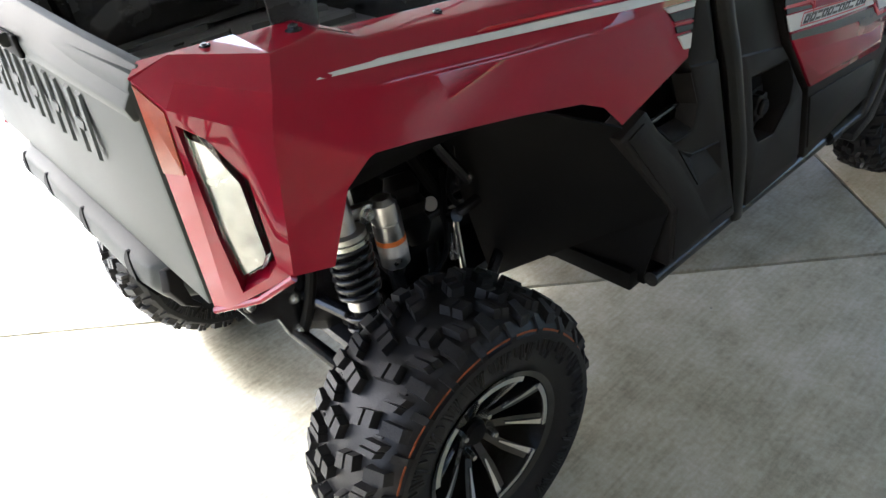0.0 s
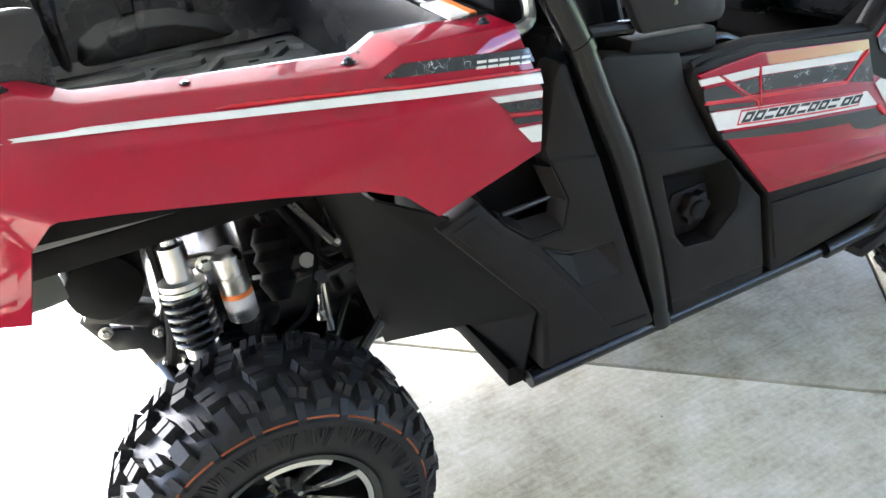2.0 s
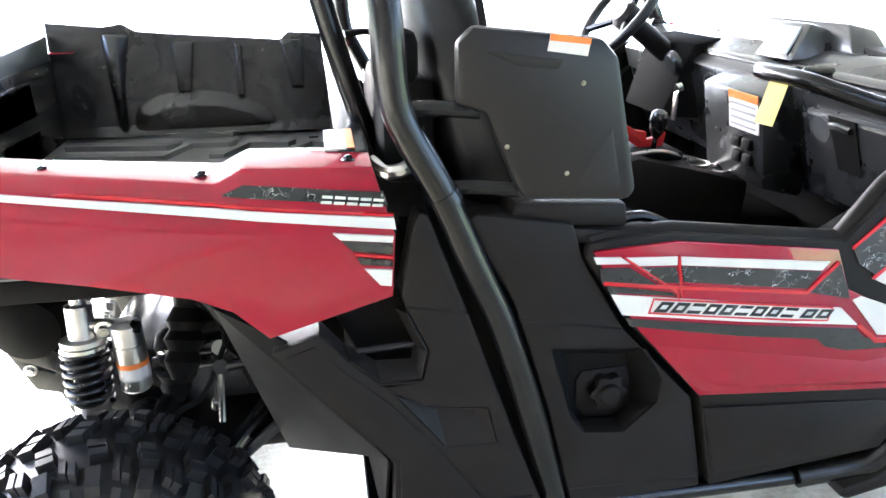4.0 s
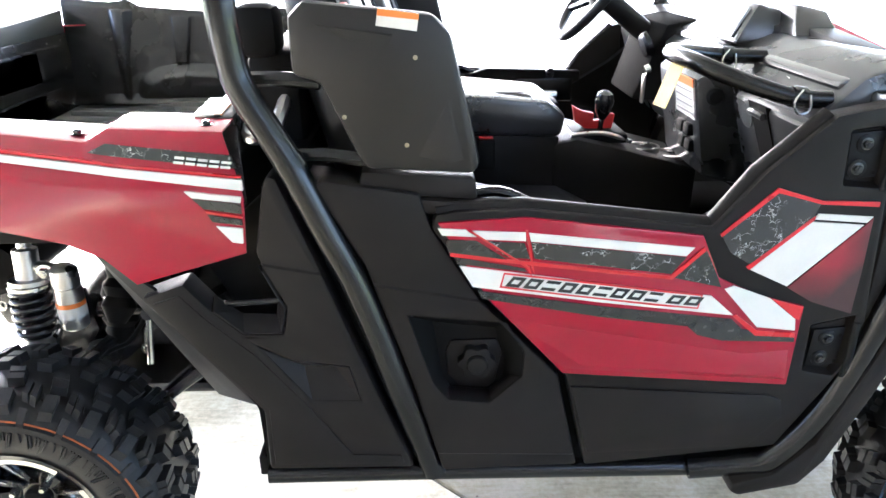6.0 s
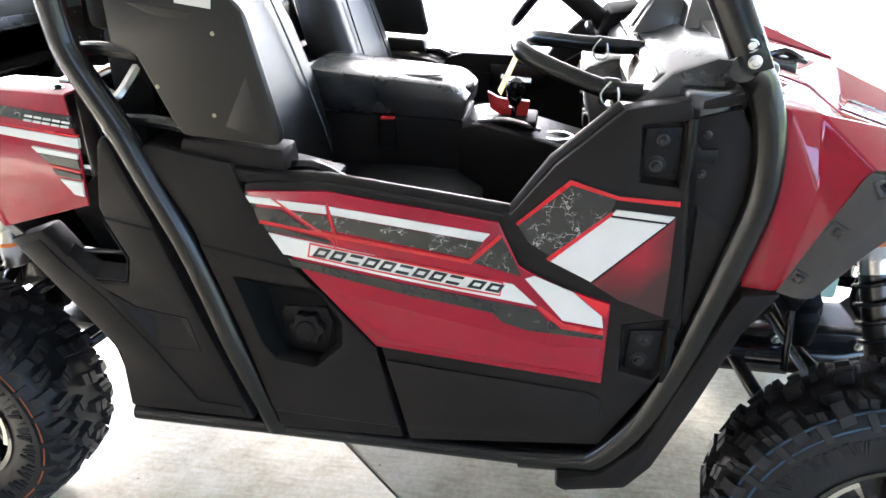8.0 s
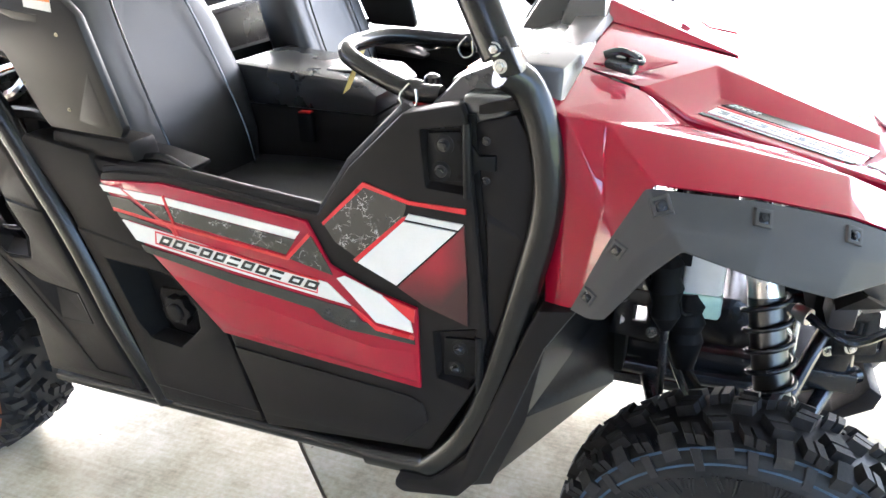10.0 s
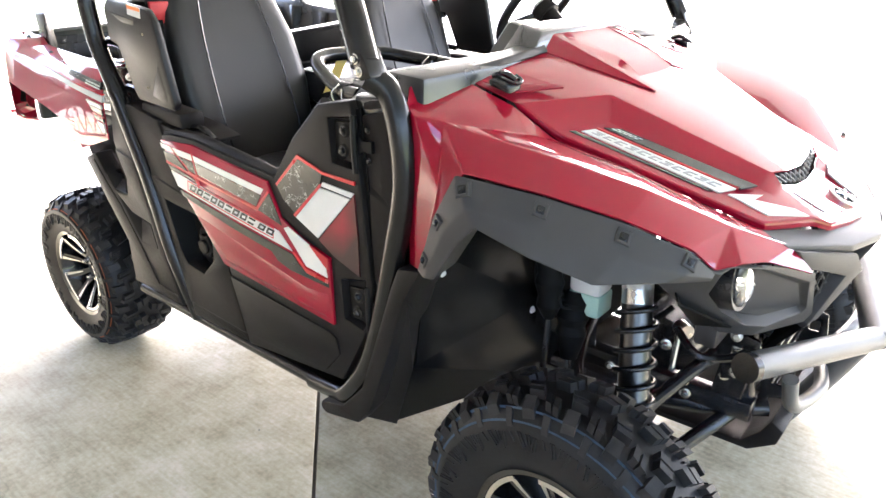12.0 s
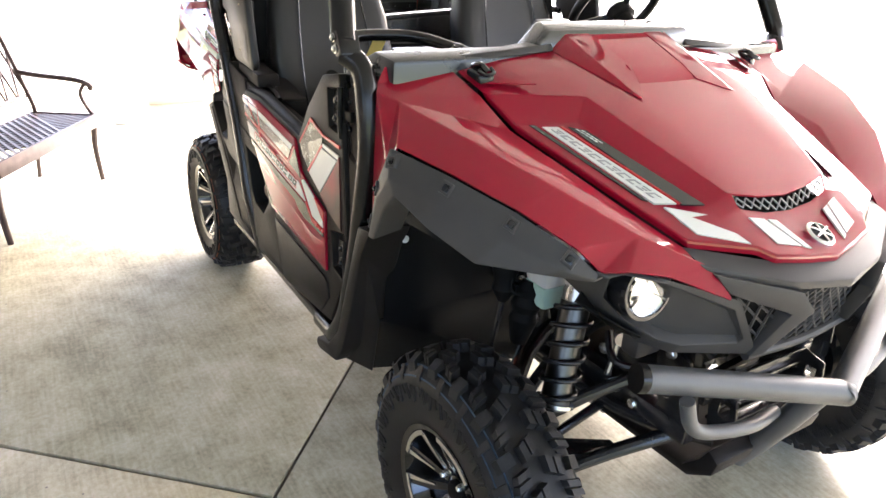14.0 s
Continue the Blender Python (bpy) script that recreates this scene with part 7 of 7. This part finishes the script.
    part("arm_plate", prism([(-0.16, 0.50), (-0.10, 0.66), (-0.02, 0.64), (0.0, 0.52), (-0.06, 0.44)], s * 0.26, s * 0.24, 0.004), STEEL, V)
    part("drive_shaft", tube([(0.0, Y(-0.20), 0.47), (0.0, Y(-0.56), 0.355)], 0.014, 12, 1), STEEL, V)
    part("shaft_boot", turned([(0.03, 0), (0.045, 0.12), (0.036, 0.2), (0.048, 0.3), (0.036, 0.42), (0.044, 0.52), (0.030, 0.66), (0.036, 0.76), (0.020, 1)], (0.0, Y(-0.24), 0.46), (0.0, Y(-0.37), 0.42), 20), DARK, V)
    part("brake_disc", lathe([(0.05, -0.004), (0.105, -0.004), (0.105, 0.004), (0.05, 0.004)], (0, Y(-0.525), 0.343), "y", 36), SILVER, V)
    part("boot", turned([(0.030, 0), (0.042, 0.2), (0.034, 0.32), (0.044, 0.45), (0.032, 0.6), (0.040, 0.75), (0.02, 1)], (0.14, Y(-0.33), 0.76), (0.12, Y(-0.40), 0.62), 20), DARK, V)
    # frame rails seen through the wheel opening
    part("frame_rail", tube([(-0.33, Y(-0.34), 0.84), (0.05, Y(-0.34), 0.87), (0.52, Y(-0.34), 0.84)], 0.022, 12, 3), STEEL, V)
    part("frame_rail", tube([(0.05, Y(-0.33), 0.62), (0.36, Y(-0.33), 0.64)], 0.020, 12, 1), STEEL, V)
    part("frame_tab", turned([(0.017, 0), (0.017, 1)], (0.20, Y(-0.352), 0.665), (0.20, Y(-0.357), 0.667), 20), LABEL, V, "white round sticker")
    part("frame_post", tube([(0.14, Y(-0.32), 0.88), (0.22, Y(-0.34), 0.70), (0.26, Y(-0.34), 0.56)], 0.014, 10, 3), DARK, V)
    part("frame_post", tube([(-0.08, Y(-0.33), 0.90), (-0.10, Y(-0.30), 0.62), (-0.14, Y(-0.26), 0.46)], 0.013, 10, 3), DARK, V)
    part("cable", tube([(-0.26, Y(-0.40), 0.86), (-0.10, Y(-0.42), 0.895), (0.02, Y(-0.40), 0.86), (0.10, Y(-0.36), 0.90)], 0.006, 8, 5), DARK, V)
    part("cable", tube([(0.20, Y(-0.36), 0.88), (0.26, Y(-0.38), 0.80), (0.22, Y(-0.40), 0.70), (0.30, Y(-0.36), 0.60)], 0.006, 8, 5), DARK, V)
    part("sway_link", tube([(0.21, Y(-0.42), 0.66), (0.20, Y(-0.44), 0.53)], 0.008, 10, 1), ZINC, V)
    part("link_joint", turned([(0.016, 0), (0.016, 1)], (0.21, Y(-0.41), 0.65), (0.21, Y(-0.43), 0.66), 14), STEEL, V)
    # more of the driveline and its brackets
    part("cv_boot", turned([(0.030, 0), (0.048, 0.10), (0.052, 0.28), (0.044, 0.36), (0.050, 0.46), (0.040, 0.55), (0.044, 0.64), (0.032, 0.74), (0.034, 0.82), (0.018, 1)], (0.105, Y(-0.285), 0.690), (0.085, Y(-0.34), 0.530), 22), DARK, V, "ribbed black rubber boot", 40)
    part("boot_clamp", turned([(0.0535, 0), (0.0535, 1)], (0.1045, Y(-0.299), 0.650), (0.1035, Y(-0.302), 0.640), 22), ZINC, V)
    part("cross_tube", tube([(0.12, Y(-0.325), 0.660), (0.30, Y(-0.330), 0.672)], 0.026, 14, 1), STEEL, V)
    part("stabiliser_bar", tube([(0.42, Y(-0.30), 0.70), (0.38, Y(-0.40), 0.705), (0.30, Y(-0.42), 0.668), (0.22, Y(-0.42), 0.655)], 0.013, 10, 5), STEEL, V)
    part("link_bolt", turned([(0.008, 0), (0.008, 0.7), (0.013, 0.7), (0.013, 1)], (0.200, Y(-0.42), 0.615), (0.190, Y(-0.425), 0.555), 10), ZINC, V)
    part("engine_cover", lathe([(0.03, -0.012), (0.085, -0.010), (0.095, 0.0), (0.095, 0.02), (0.06, 0.03)], (0.22, Y(-0.25), 0.780), "y", 26), STEEL, V)
    for k in range(7):
        a = k * math.pi * 2 / 7
        bolt(V, (0.22 + 0.082 * math.cos(a), Y(-0.263), 0.780 + 0.082 * math.sin(a)), (0, s, 0), 0.006, "bolt", STEEL)
    for k in range(5):
        part("cooling_fin", box(0.06, 0.15, s * 0.27, s * 0.22, 0.77 + 0.022 * k, 0.778 + 0.022 * k, 0.002), STEEL, V)
    part("heat_pipe", tube([(0.05, Y(-0.28), 0.865), (0.18, Y(-0.33), 0.895), (0.32, Y(-0.34), 0.875), (0.40, Y(-0.30), 0.80)], 0.016, 12, 5), SILVER, V)
    part("diagonal_brace", tube([(0.14, Y(-0.40), 0.925), (0.20, Y(-0.42), 0.815), (0.255, Y(-0.43), 0.725)], 0.012, 8, 1), STEEL, V)
    part("bracket", prism([(0.25, 0.70), (0.33, 0.72), (0.34, 0.82), (0.29, 0.86), (0.25, 0.80)], s * 0.40, s * 0.394, 0.002, holes=([(0.275, 0.745), (0.305, 0.75), (0.305, 0.775), (0.275, 0.77)],)), STEEL, V)
    part("under_bed_beam", box(-0.30, 0.52, s * 0.46, s * 0.41, 0.855, 0.905, 0.004), DARK, V)
    part("brake_hose", tube([(0.02, Y(-0.52), 0.42), (0.10, Y(-0.46), 0.56), (0.17, Y(-0.43), 0.60), (0.24, Y(-0.36), 0.74)], 0.006, 8, 5), DARK, V)
    part("wire_loom", tube([(0.02, Y(-0.36), 0.91), (0.12, Y(-0.38), 0.85), (0.26, Y(-0.38), 0.87), (0.34, Y(-0.40), 0.80), (0.31, Y(-0.40), 0.70)], 0.009, 8, 6), DARK, V)
    for p in ((0.255, -0.435, 0.735), (0.315, -0.402, 0.735), (0.325, -0.402, 0.80), (0.13, -0.345, 0.86), (0.03, -0.40, 0.885), (0.33, -0.36, 0.665), (-0.105, -0.275, 0.64), (-0.03, -0.275, 0.61)):
        bolt(V, (p[0], Y(p[1]), p[2]), (0, s, 0.2), 0.008, "bolt", ZINC)
    # wheel liner in front of the wheel
    part("wheel_liner", sheet(mir([(0.225, -0.36, 0.93), (0.265, -0.700, 0.935), (0.375, -0.735, 0.880), (0.335, -0.385, 0.400), (0.505, -0.400, 0.380), (0.530, -0.700, 0.435), (0.540, -0.745, 0.620)], s), [(0, 1, 2, 6, 4, 3), (4, 6, 5)], 0.005, 0.008), DARK, V, "black plastic wheel liner")
    part("liner_slot", box(0.33, 0.36, s * 0.44, s * 0.43, 0.585, 0.605, 0.003), STEEL, V)
    part("underbody_panel", box(0.50, 0.56, s * 0.68, s * 0.36, 0.39, 0.44, 0.004), DARK, V)


def front_suspension(s):
    Y = lambda y: y * -s
    top, bot = Vector((2.130, Y(-0.355), 0.935)), Vector((2.212, Y(-0.478), 0.535))
    ax = bot - top
    sh = part("front_shock", turned([(0.020, 0), (0.034, 0.02), (0.034, 0.41), (0.030, 0.42), (0.030, 0.95), (0.02, 1)], top, bot, 24), SILVER, V, "silver front shock absorber")
    part("shock_label", turned([(0.0345, 0), (0.0345, 1)], top + ax * 0.270, top + ax * 0.335, 24), LABEL, sh)
    part("shock_label_band", turned([(0.0347, 0), (0.0347, 1)], top + ax * 0.235, top + ax * 0.270, 24), ORANGE, sh)
    part("shock_sleeve", turned([(0.0345, 0), (0.0345, 1)], top + ax * 0.415, bot, 24), SHOCKTUBE, sh)
    coil(sh, top + ax * 0.415, top + ax * 0.97, 0.043, 0.0065, 5.6)
    part("spring_seat", turned([(0.046, 0), (0.046, 1)], top + ax * 0.965, top + ax * 0.985, 24), ZINC, sh)
    part("shaft_boot", turned([(0.02, 0), (0.036, 0.15), (0.030, 0.25), (0.038, 0.38), (0.030, 0.5), (0.036, 0.62), (0.02, 1)], (2.02, Y(-0.42), 0.76), (2.03, Y(-0.45), 0.60), 18), DARK, V)
    part("tie_rod", tube([(1.98, Y(-0.36), 0.62), (2.10, Y(-0.56), 0.48)], 0.010, 10, 1), ZINC, V)
    part("tie_rod_boot", turned([(0.02, 0), (0.034, 0.12), (0.028, 0.3), (0.035, 0.45), (0.026, 0.65), (0.03, 0.8), (0.012, 1)], (1.97, Y(-0.46), 0.86), (1.985, Y(-0.475), 0.70), 18), DARK, V)
    part("steering_link", tube([(1.985, Y(-0.475), 0.71), (1.99, Y(-0.50), 0.56)], 0.008, 10, 1), STEEL, V)
    part("upper_arm", tube([(2.33, Y(-0.22), 0.655), (2.24, Y(-0.42), 0.56), (2.18, Y(-0.585), 0.47)], 0.016, 12, 3), STEEL, V)
    part("upper_arm", tube([(1.98, Y(-0.22), 0.64), (2.04, Y(-0.42), 0.56), (2.18, Y(-0.585), 0.47)], 0.016, 12, 3), STEEL, V)
    part("lower_arm", tube([(2.36, Y(-0.20), 0.465), (2.25, Y(-0.42), 0.37), (2.18, Y(-0.59), 0.26)], 0.018, 12, 3), STEEL, V)
    part("lower_arm", tube([(1.93, Y(-0.20), 0.465), (2.02, Y(-0.42), 0.37), (2.165, Y(-0.59), 0.26)], 0.018, 12, 3), STEEL, V)
    part("arm_gusset", prism([(2.04, -0.44 * -s), (2.23, -0.44 * -s), (2.29, -0.30 * -s), (2.24, -0.30 * -s), (2.18, -0.40 * -s), (2.08, -0.40 * -s)], 0.385, 0.392, 0.002, "z"), STEEL, V)
    part("brake_disc", lathe([(0.05, -0.004), (0.105, -0.004), (0.105, 0.004), (0.05, 0.004)], (2.174, Y(-0.575), 0.343), "y", 36), SILVER, V)
    part("brake_caliper", box(2.21, 2.27, s * 0.600, s * 0.550, 0.38, 0.45, 0.01), STEEL, V)
    part("brake_hose", tube([(2.18, Y(-0.53), 0.44), (2.22, Y(-0.48), 0.58), (2.16, Y(-0.36), 0.66), (2.20, Y(-0.28), 0.72)], 0.007, 8, 5), DARK, V)
    part("drive_shaft", tube([(2.15, Y(-0.15), 0.45), (2.174, Y(-0.60), 0.36)], 0.013, 12, 1), STEEL, V)
    part("frame_rail", tube([(1.80, Y(-0.28), 0.47), (2.20, Y(-0.25), 0.45), (2.42, Y(-0.16), 0.47)], 0.020, 12, 3), STEEL, V)
    part("frame_rail", tube([(1.80, Y(-0.30), 0.86), (2.15, Y(-0.28), 0.80), (2.40, Y(-0.20), 0.70)], 0.020, 12, 3), STEEL, V)
    part("frame_post", tube([(2.36, Y(-0.22), 0.74), (2.38, Y(-0.20), 0.46)], 0.018, 12, 1), STEEL, V)
    part("frame_post", tube([(1.98, Y(-0.25), 0.86), (1.97, Y(-0.22), 0.46)], 0.018, 12, 1), STEEL, V)
    part("arm_bracket", prism([(2.30, 0.50), (2.37, 0.48), (2.39, 0.66), (2.33, 0.70)], s * 0.24, s * 0.20, 0.004), STEEL, V)
    for p in ((2.345, Y(-0.245), 0.655), (2.37, Y(-0.225), 0.47), (2.33, Y(-0.245), 0.57)):
        bolt(V, p, (0.4, s, 0), 0.009, "bolt", ZINC)
    part("sway_link", tube([(2.24, Y(-0.33), 0.70), (2.24, Y(-0.35), 0.60)], 0.008, 10, 1), ZINC, V)
    part("link_joint", turned([(0.018, 0), (0.018, 1)], (2.235, Y(-0.32), 0.70), (2.26, Y(-0.34), 0.70), 14), SILVER, V)
    part("relay_box", box(1.93, 2.01, s * 0.42, s * 0.34, 0.86, 0.93, 0.008), DARK, V)
    for k in range(3):
        part("connector", box(1.925 + 0.035 * k, 1.948 + 0.035 * k, s * 0.455, s * 0.41, 0.835, 0.865, 0.003), GREYPL if k == 1 else DARK, V)
        part("wire_loom", tube([(1.93 + 0.035 * k, Y(-0.44), 0.84), (1.95 + 0.03 * k, Y(-0.47), 0.78 - 0.02 * k), (2.02 + 0.02 * k, Y(-0.42), 0.74)], 0.005, 6, 5), DARK, V)
    part("swivel_bracket", prism([(1.86, 0.58), (1.96, 0.57), (2.00, 0.62), (1.97, 0.70), (1.88, 0.70)], s * 0.33, s * 0.32, 0.003, holes=([(1.91, 0.62), (1.94, 0.62), (1.94, 0.66), (1.91, 0.66)],)), STEEL, V)
    part("side_beam", box(1.74, 2.40, s * 0.245, s * 0.20, 0.465, 0.515, 0.004), STEEL, V)
    part("gusset", prism([(2.30, 0.72), (2.40, 0.70), (2.41, 0.60), (2.33, 0.58)], s * 0.28, s * 0.272, 0.003, holes=([(2.345, 0.64), (2.375, 0.64), (2.375, 0.67), (2.345, 0.67)],)), STEEL, V)
    part("tow_plate", prism([(2.38, 0.62), (2.46, 0.60), (2.47, 0.52), (2.40, 0.50)], s * 0.17, s * 0.162, 0.003, holes=([(2.42, 0.545), (2.445, 0.545), (2.445, 0.575), (2.42, 0.575)],)), STEEL, V)
    part("washer_bottle", box(2.285, 2.335, s * 0.38, s * 0.30, 0.70, 0.76, 0.010), GREYPL, V)
    part("lower_hoop", tube([(2.25, Y(-0.38), 0.725), (2.32, Y(-0.42), 0.700), (2.40, Y(-0.36), 0.705)], 0.009, 8, 5), STEEL, V)
    for p in ((1.955, -0.335, 0.60), (1.885, -0.335, 0.68), (2.35, -0.285, 0.70), (2.36, -0.285, 0.61), (2.22, -0.352, 0.66), (2.25, -0.255, 0.49), (2.05, -0.255, 0.49), (2.27, -0.35, 0.585)):
        bolt(V, (p[0], Y(p[1]), p[2]), (0.3, s, 0.1), 0.009, "bolt", ZINC)
    # inner splash panels behind the front wheel, in two leaves
    part("splash_panel", sheet(mir([(1.800, -0.690, 0.895), (1.845, -0.300, 0.960), (1.860, -0.300, 0.640), (1.750, -0.680, 0.560)], s), [(0, 1, 2, 3)], 0.004), SPLASH, V, "black plastic splash panel")
    part("splash_panel", sheet(mir([(1.748, -0.695, 0.580), (1.865, -0.300, 0.660), (1.880, -0.300, 0.420), (1.672, -0.680, 0.380)], s), [(0, 1, 2, 3)], 0.004), SPLASH, V, "black plastic splash panel")
    part("splash_panel", sheet(mir([(1.86, -0.770, 0.91), (1.90, -0.76, 1.03), (1.95, -0.75, 1.09), (1.90, -0.45, 1.06), (1.84, -0.40, 0.93), (1.80, -0.69, 0.89)], s), [(0, 1, 2, 3, 4, 5)], 0.004), SPLASH, V)
    for p in ((1.819, Y(-0.659), 0.833), (1.891, Y(-0.394), 0.657)):
        bolt(V, p, (1, 0, 0), 0.0065, "bolt", LABEL, "bright push rivet")
    part("guard_inner", sheet(mir([(1.62, -0.755, 0.42), (1.80, -0.755, 0.80), (1.855, -0.755, 0.90), (1.802, -0.688, 0.89), (1.754, -0.694, 0.575), (1.680, -0.678, 0.375), (1.52, -0.69, 0.385)], s), [(0, 1, 4), (1, 2, 3, 4), (0, 4, 5, 6)], 0.004), PLASTIC, V)


for s in (-1, 1):
    rear_suspension(s)
    front_suspension(s)
tank = part("coolant_tank", box(2.005, 2.085, -0.43, -0.36, 0.760, 0.900, 0.012), LABEL, V, "milky translucent coolant tank")
part("coolant", box(2.0035, 2.0865, -0.4315, -0.3585, 0.708, 0.765, 0.010), TANK, tank, "green coolant in the tank")
part("front_gearcase", lathe([(0.04, -0.12), (0.09, -0.10), (0.095, 0.10), (0.04, 0.12)], (2.12, 0.0, 0.50), "y", 24), STEEL, V)
part("horn", lathe([(0.02, 0.0), (0.045, 0.005), (0.045, 0.03), (0.02, 0.035)], (2.36, -0.05, 0.64), "x", 24), SILVER, V)
part("cross_plate", box(2.37, 2.40, -0.20, 0.20, 0.56, 0.62, 0.004), STEEL, V)
part("radiator", box(2.28, 2.34, -0.24, 0.24, 0.62, 0.95, 0.01), DARK, V)
part("front_bulkhead", box(1.85, 1.90, -0.30, 0.30, 0.45, 1.10, 0.01), DARK, V)
